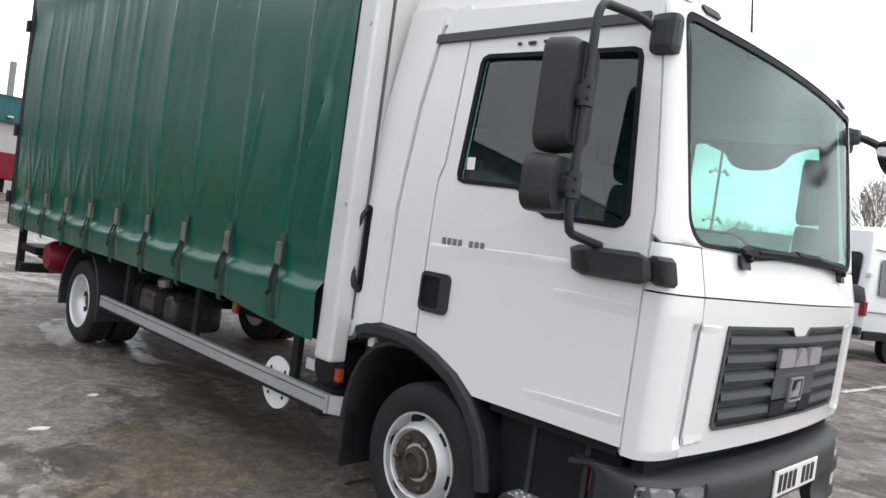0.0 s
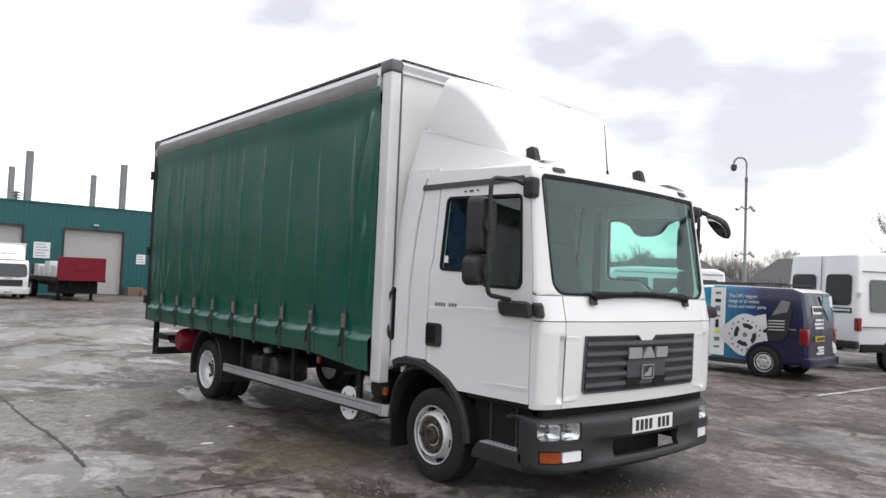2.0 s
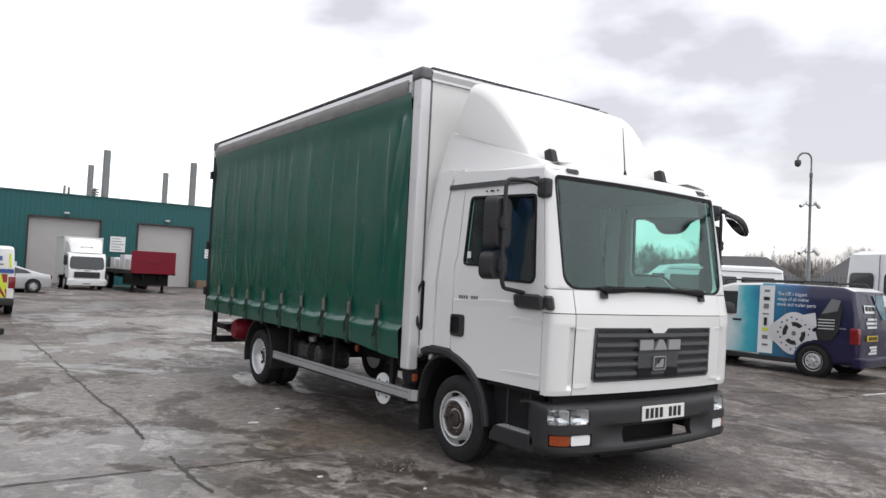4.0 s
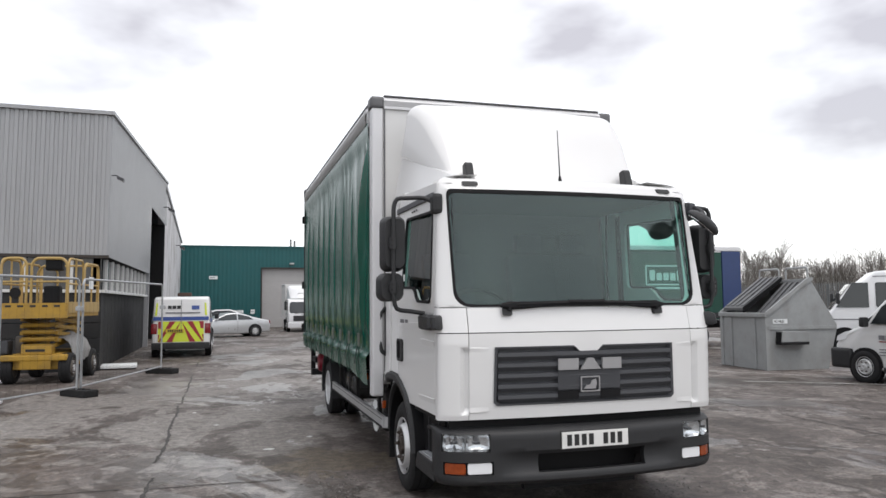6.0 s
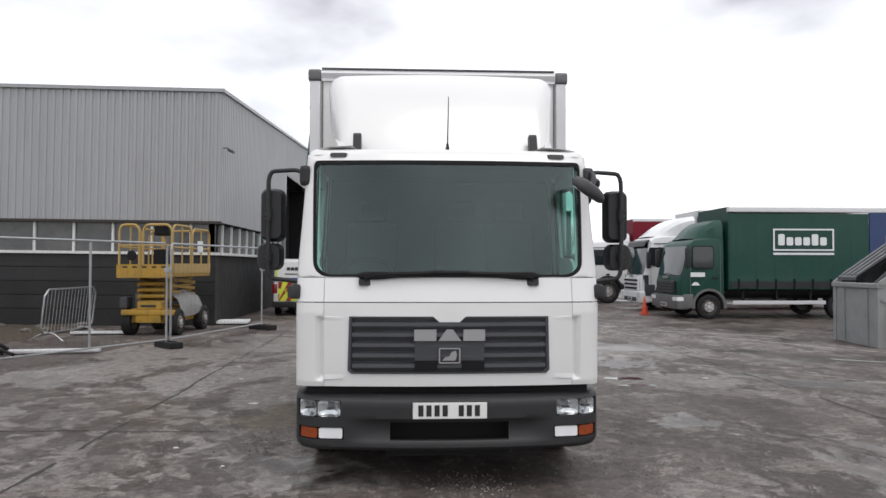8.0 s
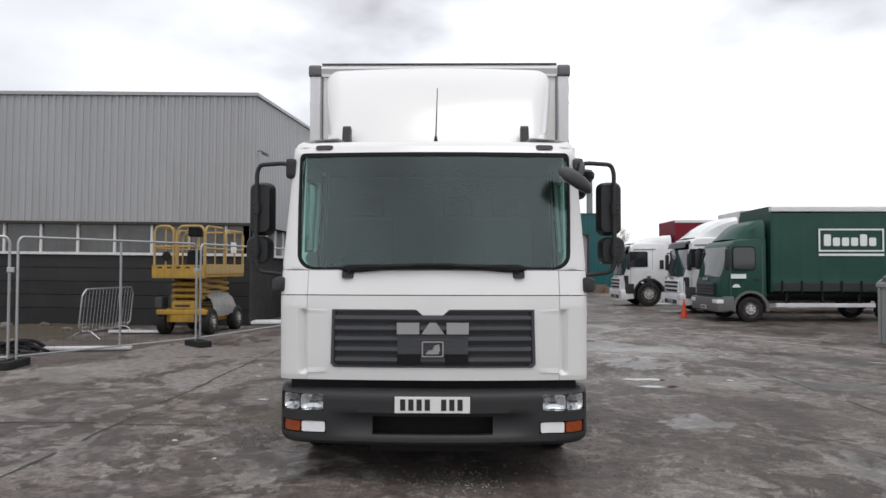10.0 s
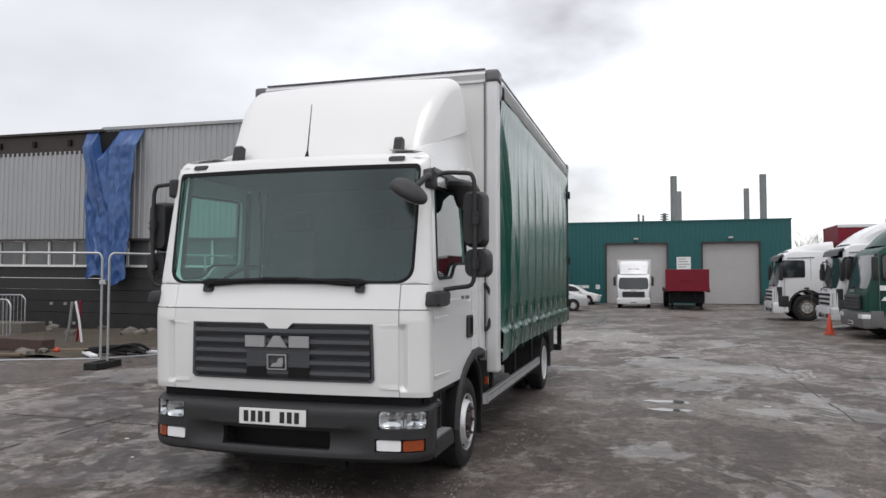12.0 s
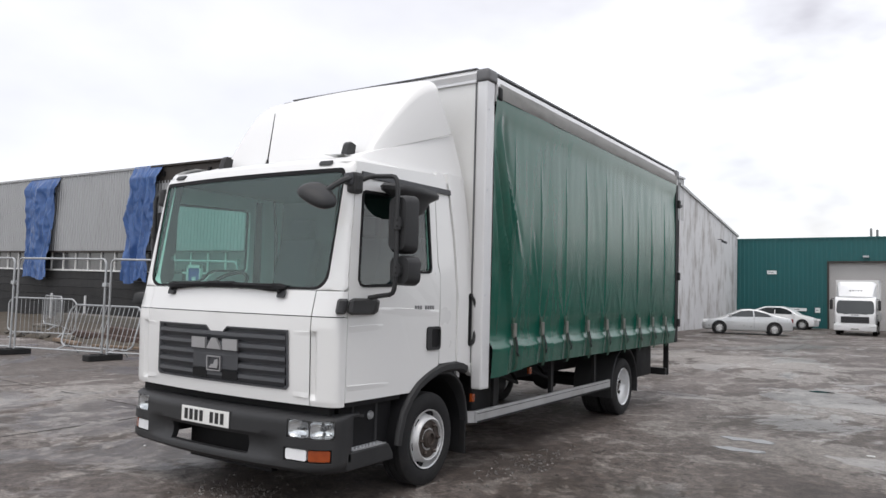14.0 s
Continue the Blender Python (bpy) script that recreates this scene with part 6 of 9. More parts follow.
for s in (-1, 1):
    cu = curtain(s)
    first = 2.335
    for i in range(9 if s > 0 else 9):
        y = first + 0.576 * i
        st = part("strap", loft(bmesh.new(), [[(s * x, y - 0.022, z), (s * x, y + 0.022, z), (s * (x + 0.005), y + 0.022, z), (s * (x + 0.005), y - 0.022, z)] for x, z in ((1.246, 1.30), (1.254, 1.12), (1.268, 1.05), (1.282, 1.00), (1.284, 0.90), (1.266, 0.835), (1.22, 0.83))]), "strap", cu, "", False)
        part("buckle", bx(bmesh.new(), min(s * 1.256, s * 1.272), max(s * 1.256, s * 1.272), y - 0.024, y + 0.024, 1.12, 1.25, 0.005), "buckle", st, "worn steel over-centre buckle")
        part("strap_tail", loft(bmesh.new(), [[(s * x, y - 0.014 + d, z), (s * x, y + 0.014 + d, z), (s * (x + 0.004), y + 0.014 + d, z), (s * (x + 0.004), y - 0.014 + d, z)] for x, z, d in ((1.272, 1.13, 0.0), (1.292, 1.04, 0.01 * ((i * 5) % 3)), (1.305, 0.99, 0.03 * ((i * 7) % 3 - 1)), (1.296, 0.955, 0.02))]), "black", st)

# chassis, guards, tanks
for s in (-1, 1):
    part("chassis_rail", boxbm(s * 0.38 - 0.035, s * 0.38 + 0.035, 0.35, 7.5, 0.55, 0.80), "chassis", lorry)
    gd = part("side_guard", boxbm(min(s * 1.075, s * 1.115), max(s * 1.075, s * 1.115), 1.93, 5.16, 0.395, 0.495, 0.008), "guardrail", lorry, "pale aluminium side guard rail")
    part("lower_lip", boxbm(min(s * 1.112, s * 1.124), max(s * 1.112, s * 1.124), 1.95, 5.14, 0.393, 0.408), "chassis", gd)
    part("groove", boxbm(min(s * 1.112, s * 1.1165), max(s * 1.112, s * 1.1165), 1.95, 5.14, 0.468, 0.473), "chassis", gd)
    part("end_return", prism(bmesh.new(), [(s * 1.09, 1.94), (s * 1.115, 1.95), (s * 1.02, 1.83), (s * 1.0, 1.84)], "z", 0.395, 0.495), "guardrail", gd)
    for y in (2.33, 3.55, 4.75):
        part("guard_hanger", boxbm(min(s * 1.04, s * 1.075), max(s * 1.04, s * 1.075), y - 0.03, y + 0.03, 0.40, 0.95), "chassis", lorry)
    part("side_marker_lamp", boxbm(min(s * 1.03, s * 1.06), max(s * 1.03, s * 1.06), 3.05, 3.11, 0.72, 0.79, 0.01), "orange", lorry, "amber side marker lamp")
    # rear mudguard
    rr = []
    for a in range(195, -16, -15):
        c, q = math.cos(radians(a)), math.sin(radians(a))
        rr.append([(s * x, AXR + r * c, 0.385 + r * q) for r, x in ((0.46, 0.62), (0.46, 1.12), (0.475, 1.13), (0.485, 1.12), (0.485, 0.62))])
    part("rear_mudguard", loft(bmesh.new(), rr), "plastic", lorry, "dark plastic rear mudguard", True)
    part("tail_support", boxbm(min(s * 1.05, s * 1.12), max(s * 1.05, s * 1.12), 7.555, 7.60, 0.36, 0.95), "chassis", lorry)
    part("tail_lamp", boxbm(min(s * 0.55, s * 0.85), max(s * 0.55, s * 0.85), 7.43, 7.50, 0.50, 0.60, 0.01), "red", lorry, "red tail lamp cluster")
part("underrun_bar", boxbm(-1.12, 1.12, 7.42, 7.52, 0.37, 0.47, 0.01), "chassis", lorry)
part("underrun_bracket", boxbm(-1.12, -0.6, 7.0, 7.5, 0.60, 0.68, 0.02), "black", lorry)
part("speed_disc", lathe(bmesh.new(), [(0.0, 0.0), (0.152, 0.0), (0.152, 0.008), (0.0, 0.008)], (-1.069, 2.48, 0.425), "x", 36, 1), "whiteink", lorry, "white round plate with bolt holes")
for a in range(4):
    part("disc_hole", cyl(bmesh.new(), (-1.0715, 2.48 + 0.105 * math.cos(a * 1.571 + 0.78), 0.425 + 0.105 * math.sin(a * 1.571 + 0.78)), (-1.0692, 2.48 + 0.105 * math.cos(a * 1.571 + 0.78), 0.425 + 0.105 * math.sin(a * 1.571 + 0.78)), 0.012, seg=10), "ink", lorry)
tank = part("fuel_tank", bx(bmesh.new(), -1.03, -0.58, 4.03, 4.85, 0.38, 0.69, 0.10, 4), "tank", lorry, "dark painted fuel tank", True)
for y in (4.22, 4.66):
    part("tank_strap", bx(bmesh.new(), -1.037, -0.573, y - 0.025, y + 0.025, 0.373, 0.697, 0.103, 4), "black", tank, "", True)
part("tank_filler", cyl(bmesh.new(), (-0.90, 4.42, 0.68), (-0.92, 4.42, 0.75), 0.055), "steel", tank, "steel filler cap")
part("tank_hose", tube(bmesh.new(), [(-0.70, 4.30, 0.70), (-0.72, 4.22, 0.76), (-0.6, 3.9, 0.74), (-0.45, 3.4, 0.70)], 0.014, 6), "rubber", tank)
part("guard_bracket", bx(bmesh.new(), -1.06, -0.86, 1.98, 2.24, 0.565, 0.63, 0.012), "lightalu", lorry, "pale guard bracket")
part("filter_drum", lathe(bmesh.new(), [(0.0, -0.16), (0.085, -0.155), (0.10, -0.13), (0.10, 0.13), (0.085, 0.155), (0.0, 0.16)], (-0.92, 2.07, 0.44), "x", 18), "chassis", lorry, "dark filter drum", True)
for y in (2.05, 2.75):
    part("air_tank", lathe(bmesh.new(), [(0.0, -0.30), (0.09, -0.29), (0.125, -0.25), (0.125, 0.25), (0.09, 0.29), (0.0, 0.30)], (0.7 if y > 2.5 else -0.78, y, 0.62), "x" if y < 2.5 else "y", 18), "chassis", lorry, "", True)
part("battery_box", bx(bmesh.new(), 0.55, 1.0, 2.05, 2.55, 0.42, 0.80, 0.03), "chassis", lorry)
part("toolbox", bx(bmesh.new(), 0.72, 1.09, 6.22, 6.86, 0.42, 0.84, 0.04), "black", lorry, "black plastic toolbox", True)
part("red_container", lathe(bmesh.new(), [(0.0, -0.12), (0.12, -0.12), (0.155, -0.06), (0.165, 0.05), (0.16, 0.28), (0.10, 0.30), (0.0, 0.30)], (-1.0, 6.62, 0.64), "x", 20, 1), "redpaint", lorry, "red round spare container under the body", True)
part("white_hose_box", bx(bmesh.new(), -1.02, -0.90, 6.95, 7.25, 0.55, 0.66, 0.02), "plastic", lorry)
part("front_axle", cyl(bmesh.new(), (-0.9, AXF, 0.40), (0.9, AXF, 0.40), 0.06), "chassis", lorry)
part("rear_axle", cyl(bmesh.new(), (-0.9, AXR, 0.40), (0.9, AXR, 0.40), 0.09), "chassis", lorry)
part("differential", lathe(bmesh.new(), [(0.0, -0.2), (0.16, -0.12), (0.2, 0.0), (0.16, 0.12), (0.0, 0.2)], (0, AXR, 0.42), "x", 16), "chassis", lorry, "", True)
part("gearbox", bx(bmesh.new(), -0.25, 0.25, 0.9, 2.3, 0.42, 0.85, 0.05), "chassis", lorry)
part("under_tray", boxbm(-1.0, 1.0, 0.12, 0.62, 0.45, 0.50), "black", lorry)
for y in (3.1, 4.0, 4.9, 6.4, 7.2):
    part("cross_bearer", boxbm(-1.1, 1.1, y - 0.04, y + 0.04, 0.83, 0.97), "chassis", lorry)
for y in (3.2, 3.9):
    part("air_hose", tube(bmesh.new(), [(0.9, y - 0.5, 0.72), (0.85, y, 0.60), (0.5, y + 0.5, 0.66)], 0.016, 6), "black", lorry)


def wheel(x, y, s, rear=False, r=WR, w=0.205, parent=lorry):
    """Tyre with grooves, pressed steel rim with hand holes and nuts. s: the side that its face looks to."""
    ty = bmesh.new()
    hw = w / 2
    lathe(ty, [(r * 0.60, hw * 0.80), (r * 0.66, hw * 1.0), (r * 0.80, hw * 1.06), (r * 0.93, hw * 0.98), (r * 0.985, hw * 0.84), (r, hw * 0.62), (r, hw * 0.36), (r * 0.975, hw * 0.34), (r * 0.975, hw * 0.28), (r, hw * 0.26), (r, -hw * 0.26), (r * 0.975, -hw * 0.28), (r * 0.975, -hw * 0.34), (r, -hw * 0.36), (r, -hw * 0.62), (r * 0.985, -hw * 0.84), (r * 0.93, -hw * 0.98), (r * 0.66, -hw), (r * 0.60, -hw * 0.8)], (x, y, r), "x", 48, s, False)
    t = part("tyre", ty, "rubber", parent, "black lorry tyre", True)
    f = -1 if rear else 1
    rim = bmesh.new()
    face = hw * 0.72
    if not rear:
        prof = [(r * 0.60, -hw * 0.8), (r * 0.605, hw * 0.90), (r * 0.632, hw * 0.98), (r * 0.628, hw * 1.04), (r * 0.600, hw * 1.00), (r * 0.590, hw * 0.50), (r * 0.565, hw * 0.36), (r * 0.540, hw * 0.46), (r * 0.490, hw * 0.98), (r * 0.458, hw * 1.20), (r * 0.432, hw * 1.24), (r * 0.415, hw * 1.20), (r * 0.405, hw * 1.04), (0.0, hw * 1.02)]
    else:
        prof = [(r * 0.62, -hw * 0.8), (r * 0.625, hw * 0.86), (r * 0.655, hw * 0.97), (r * 0.64, hw * 1.03), (r * 0.60, hw * 0.92), (r * 0.59, hw * 0.55), (r * 0.575, hw * 0.20), (r * 0.52, -hw * 0.04), (r * 0.44, -hw * 0.20), (r * 0.36, -hw * 0.24), (r * 0.30, -hw * 0.22), (0.0, -hw * 0.22)]
    lathe(rim, prof, (x, y, r), "x", 48, s)
    rm = part("rim", rim, "rimrear" if parent is lorry and rear else "lidrim" if parent.name.startswith(("scissor", "green_lorry", "white_lorry", "white_tractor")) else "rim", t, "silver steel wheel rim", True)
    holes = 8 if rear else 6
    for k in range(holes):
        a = 2 * math.pi * k / holes + 0.2
        rr = r * (0.51 if rear else 0.522)
        hx = x + s * (hw * 0.70 if not rear else -hw * 0.14)
        c = (hx, y + rr * math.cos(a), r + rr * math.sin(a))
        part("hand_hole", lathe(bmesh.new(), [(0.0, 0.014), (r * (0.072 if rear else 0.086), 0.014), (r * (0.072 if rear else 0.086), -0.03)], c, "x", 12, s), "black", rm)
    nutx = x + s * (hw * 1.05 if not rear else -hw * 0.22)
    for k in range(6 if not rear else 8):
        a = 2 * math.pi * k / (6 if not rear else 8)
        c = (nutx, y + r * (0.325 if rear else 0.315) * math.cos(a), r + r * (0.325 if rear else 0.315) * math.sin(a))
        part("wheel_nut", lathe(bmesh.new(), [(r * 0.045, 0.0), (r * 0.045, 0.02), (r * 0.02, 0.035), (0.0, 0.035)], c, "x", 6, s), "hub", rm)
    hp = [(r * 0.402, -0.006), (r * 0.395, 0.003), (r * 0.25, 0.005), (r * 0.235, -0.004), (r * 0.20, -0.004), (r * 0.19, 0.022), (r * 0.125, 0.030), (r * 0.115, 0.012), (0.0, 0.012)] if not rear else [(r * 0.22, 0.0), (r * 0.215, hw * 0.35), (r * 0.18, hw * 0.50), (r * 0.09, hw * 0.56), (0.0, hw * 0.56)]
    part("hub_cap", lathe(bmesh.new(), hp, (nutx, y, r), "x", 24, s), "hub" if parent is lorry else "rim", rm, "grimy grey hub" if parent is lorry else "", True)
    return t


for s in (-1, 1):
    wheel(s * 0.985, AXF, s)
    wheel(s * 1.00, AXR, s, True)
    wheel(s * 0.755, AXR, s, True)

# ---------- other vehicles ----------
def heading(x, y, hx, hy, k=1.0):
    return pose(x, y, 0, 0, 0, math.degrees(math.atan2(hx, -hy))) @ Matrix.Diagonal((k, k, k, 1))


def hull(prof, w, belt, lean, bev=0.05, seg=3, wide=False):
    """A vehicle body from its side profile: rounded along its edges, leaning in above the belt; y ahead is negative."""
    poly = []
    for p in prof:
        poly.append(p)
    bm = bmesh.new()
    n = 8
    xs = [-w, -w * 0.7, -w * 0.35, 0, w * 0.35, w * 0.7, w]
    loft(bm, [[(x, p[0], p[1]) for p in poly] for x in xs])
    bmesh.ops.recalc_face_normals(bm, faces=bm.faces)
    es = [e for e in bm.edges if len(e.link_faces) == 2 and abs(abs(e.verts[0].co.x) - w) < 1e-5 and abs(abs(e.verts[1].co.x) - w) < 1e-5]
    bmesh.ops.bevel(bm, geom=es, offset=bev, segments=seg, affect="EDGES", profile=0.5)
    y0, y1 = min(p[0] for p in poly), max(p[0] for p in poly)
    for v in bm.verts:
        t = (v.co.y - y0) / (y1 - y0)
        bow = 0.10 * max(0, (0.16 - t) / 0.16) ** 2 + 0.03 * max(0, (t - 0.9) / 0.1) ** 2
        if v.co.z > belt:
            v.co.x *= 1 - lean * (v.co.z - belt)
        v.co.x *= 1 - bow
        if wide:
            v.co.y += 0.10 * (v.co.x / w) ** 2 * max(0, 1 - t / 0.35)
        elif t < 0.10:
            v.co.y += 0.10 * (v.co.x / w) ** 2
    return bm


def on_side(s, w, belt, lean, proud=0.006):
    """Sides laid out as (y, z); proud of the skin."""
    return lambda y, z, d=0.0: (s * (w * (1 - lean * max(0, z - belt)) + proud - d), y, z)


def arch_cut(t, y, w, r, s):
    """The dark wheel housing that shows behind a wheel."""
    part("wheel_housing", lathe(bmesh.new(), [(0.0, 0.008), (r * 1.16, 0.008), (r * 1.16, -0.10), (0.0, -0.10)], (s * w, y, r * 1.03), "x", 24, s), "black", t)


def plate_bars(t, y, z, colour, face, x=0.0):
    p = part("number_plate", boxbm(x - 0.26, x + 0.26, min(y, y + face * 0.01), max(y, y + face * 0.01), z - 0.055, z + 0.055), colour, t, "number plate with plain bars")
    for i in range(7):
        a = x - 0.22 + i * 0.063
        part("bar", boxbm(a, a + 0.042, min(y + face * 0.011, y + face * 0.014), max(y + face * 0.011, y + face * 0.014), z - 0.035, z + 0.035), "ink", p)


def compact_van(name, label, m, group="", wrap=False, chevrons=False):
    t = thing(name, label, "van", group, m)
    W, belt, lean = 0.85, 1.05, 0.085
    prof = [(-2.16, 0.26), (-2.21, 0.50), (-2.17, 0.72), (-2.02, 0.93), (-1.80, 1.02), (-1.42, 1.13), (-1.05, 1.50), (-0.74, 1.77), (-0.45, 1.845), (0.3, 1.875), (1.9, 1.845), (2.10, 1.77), (2.18, 1.30), (2.20, 0.85), (2.20, 0.32), (1.2, 0.24), (-1.2, 0.24)]
    bm = hull(prof, W, belt, lean, 0.07)
    if wrap:
        bmesh.ops.bisect_plane(bm, geom=bm.verts[:] + bm.edges[:] + bm.faces[:], dist=1e-5, plane_co=(0, 0.24, 0), plane_no=(0, 1, 0))
        bmesh.ops.recalc_face_normals(bm, faces=bm.faces)
        for f in bm.faces:
            c = f.calc_center_median()
            f.material_index = 1 if c.y > 0.24 and f.normal.z < 0.75 else 0
    body = part("body", bm, "white", t, "", True)
    if wrap:
        body.data.materials.append(M["wrap"])
    for s in (-1, 1):
        fn = on_side(s, W, belt, lean)
        part("door_window", filled([(-1.20, 1.16), (-0.22, 1.17), (-0.16, 1.30), (-0.20, 1.66), (-0.70, 1.66), (-0.95, 1.50)], [], fn, 0.004), "darkglass", t)
        part("quarter_glass", filled([(-1.42, 1.15), (-1.26, 1.16), (-1.14, 1.33)], [], fn, 0.004), "darkglass", t)
        for y in (-0.10, 0.75):
            part("door_seam", filled([(y, 0.36), (y + 0.012, 0.36), (y + 0.012, 1.76), (y, 1.76)], [], fn, 0.004), "greyink", t)
        part("door_handle", bx(bmesh.new(), min(s * W, s * (W + 0.03)), max(s * W, s * (W + 0.03)), -0.38, -0.18, 1.02, 1.06, 0.01), "plastic", t)
        part("slide_rail", filled([(0.75, 1.02), (2.0, 1.0), (2.0, 1.03), (0.75, 1.05)], [], fn, 0.006), "greyink", t)
        part("sill", bx(bmesh.new(), min(s * 0.80, s * 0.865), max(s * 0.80, s * 0.865), -0.95, 1.0, 0.22, 0.33, 0.02), "plastic", t)
        part("mirror", bx(bmesh.new(), min(s * 0.93, s * 1.08), max(s * 0.93, s * 1.08), -1.27, -1.15, 1.10, 1.30, 0.04), "plastic", t, "", True)
        part("headlamp", filled([(-2.02, 0.80), (-1.82, 0.82), (-1.62, 1.02), (-1.80, 0.99), (-1.99, 0.90)], [], on_side(s, W * 0.965, belt, lean, 0.0), 0.01), "clearlens", t)
        part("tail_lamp", bx(bmesh.new(), min(s * 0.68, s * 0.855), max(s * 0.68, s * 0.855), 2.06, 2.215, 0.72, 1.04, 0.03), "red", t, "red tail lamp", True)
        for y in (-1.345, 1.38):
            arch_cut(t, y, W, 0.315, s)
            wheel(s * (W - 0.065), y, s, False, 0.315, 0.185, t)
    part("windscreen", filled([(-0.72, 0), (0.72, 0), (0.64, 1), (-0.64, 1)], [], lambda u, v, d=0: (u, -1.40 + 0.66 * v - 0.02, 1.165 + 0.60 * v + 0.02 - d), 0.004), "darkglass", t)
    part("front_bumper", bx(bmesh.new(), -0.79, 0.79, -2.235, -1.95, 0.24, 0.60, 0.11, 4), "plastic", t, "", True)
    part("bumper_corner", bx(bmesh.new(), 0.70, 0.862, -2.16, -1.66, 0.25, 0.66, 0.075, 4), "plastic", t, "", True)
    part("bumper_corner", bx(bmesh.new(), -0.862, -0.70, -2.16, -1.66, 0.25, 0.66, 0.075, 4), "plastic", t, "", True)
    part("grille_bar", boxbm(-0.45, 0.45, -2.235, -2.15, 0.66, 0.76), "plastic", t)
    part("rear_bumper", bx(bmesh.new(), -0.84, 0.84, 2.10, 2.27, 0.26, 0.46, 0.04), "wrap" if wrap else "plastic", t, "", True)
    plate_bars(t, -2.24, 0.40, "plate", -1)
    part("rear_door_seam", boxbm(-0.008, 0.008, 2.19, 2.206, 0.48, 1.75), "greyink", t)
    if wrap:
        fn = on_side(1, W, belt, lean, 0.010)
        part("wrap_front_fade", filled([(-0.75, 0.34), (0.24, 0.36), (0.24, 1.82), (-0.30, 1.80), (-0.30, 1.10), (-0.75, 1.08)], [], fn, 0.003), "wrapdoor", t, "white to teal printed door vinyl")
        st = part("wrap_white_strip", filled([(0.20, 0.37), (0.53, 0.37), (0.53, 1.82), (0.20, 1.81)], [], on_side(1, W, belt, lean, 0.0165), 0.002), "whiteink", t, "white strip with small plain marks")
        for i, (w_, h_) in enumerate(((0.12, 0.05), (0.13, 0.07), (0.11, 0.10), (0.14, 0.03), (0.07, 0.17), (0.13, 0.06), (0.12, 0.08), (0.13, 0.04))):
            z = 1.70 - i * 0.165
            part("mark", filled([(0.365 - w_ / 2, z - h_ / 2), (0.365 + w_ / 2, z - h_ / 2), (0.365 + w_ / 2, z + h_ / 2), (0.365 - w_ / 2, z + h_ / 2)], [], on_side(1, W, belt, lean, 0.0185), 0.002), ("greyink", "ink", "greyink", "greyink", "ink", "hivis", "greyink", "greyink")[i], st)
        # printed brake disc: a plain pale ring with holes and a caliper shape
        f3 = on_side(1, W, belt, lean, 0.0165)
        circ = lambda cy, cz, r, n=28: [(cy + r * math.cos(2 * math.pi * k / n), cz + r * math.sin(2 * math.pi * k / n)) for k in range(n)]
        def away(y, z):
            d = max(1e-6, math.hypot(y - 1.38, z - 0.325))
            return (y, z) if d > 0.40 else (1.38 + (y - 1.38) * 0.40 / d, 0.325 + (z - 0.325) * 0.40 / d)
        lobe = lambda a: 0.385 + 0.17 * math.exp(-((abs(a) - math.pi) / 0.42) ** 2)
        edge = [away(0.98 + lobe(a) * math.cos(a), 0.84 + lobe(a) * 1.15 * math.sin(a)) for a in [-math.pi + 2 * math.pi * k / 48 for k in range(48)]]
        holes = [circ(0.98 + q * math.cos(a), 0.84 + q * math.sin(a), 0.022, 8) for k, a in enumerate([2 * math.pi * k / 18 for k in range(18) if not 14 < k < 18]) for q in (0.335 if k % 2 else 0.30,)]
        part("disc_picture", filled(edge, holes + [circ(0.98, 0.84, 0.24)], f3, 0.002), "lightalu", t, "pale perforated disc picture")
        part("disc_dark", filled(circ(0.98, 0.84, 0.245), [circ(0.98, 0.84, 0.15)], on_side(1, W, belt, lean, 0.0155), 0.002), "ink", t)
        for k in range(4):
            a = 0.5 + k * math.pi / 2
            part("disc_spoke", filled([(0.98 + q * math.cos(a + d), 0.84 + q * math.sin(a + d)) for q, d in ((0.13, -0.35), (0.25, -0.22), (0.25, 0.22), (0.13, 0.35))], [], on_side(1, W, belt, lean, 0.0175), 0.002), "lightalu", t)
        part("disc_hub", filled(circ(0.98, 0.84, 0.15), [circ(0.98, 0.84, 0.05)], on_side(1, W, belt, lean, 0.0185), 0.002), "lightalu", t)
        part("disc_bore", filled(circ(0.98, 0.84, 0.05), [], on_side(1, W, belt, lean, 0.0165), 0.002), "greyink", t)
        part("caliper_shape", filled([(1.08, 1.22), (1.40, 1.30), (1.44, 1.02), (1.32, 0.94), (1.28, 1.06), (1.16, 1.10)], [], on_side(1, W, belt, lean, 0.0205), 0.002), "lightalu", t)
        part("caliper_arm", filled([(1.28, 0.745), (1.30, 0.90), (1.42, 0.92), (1.46, 0.75)], [], on_side(1, W, belt, lean, 0.0205), 0.002), "lightalu", t)
        part("cab_picture", filled([(1.42, 0.76), (1.72, 0.76), (1.86, 0.95), (1.92, 1.40), (1.78, 1.62), (1.60, 1.34), (1.44, 1.22)], [], on_side(1, W, belt, lean, 0.0165), 0.002), "ink", t, "dark lorry cab picture")
        part("cab_picture_glass", filled([(1.52, 1.28), (1.82, 1.36), (1.88, 1.57), (1.70, 1.60)], [], on_side(1, W, belt, lean, 0.0185), 0.002), "greyink", t)
        for k in range(4):
            part("grille_line", filled([(1.46, 0.98 + 0.06 * k), (1.78, 0.99 + 0.06 * k), (1.78, 1.005 + 0.06 * k), (1.46, 0.995 + 0.06 * k)], [], on_side(1, W, belt, lean, 0.0185), 0.002), "whiteink", t)
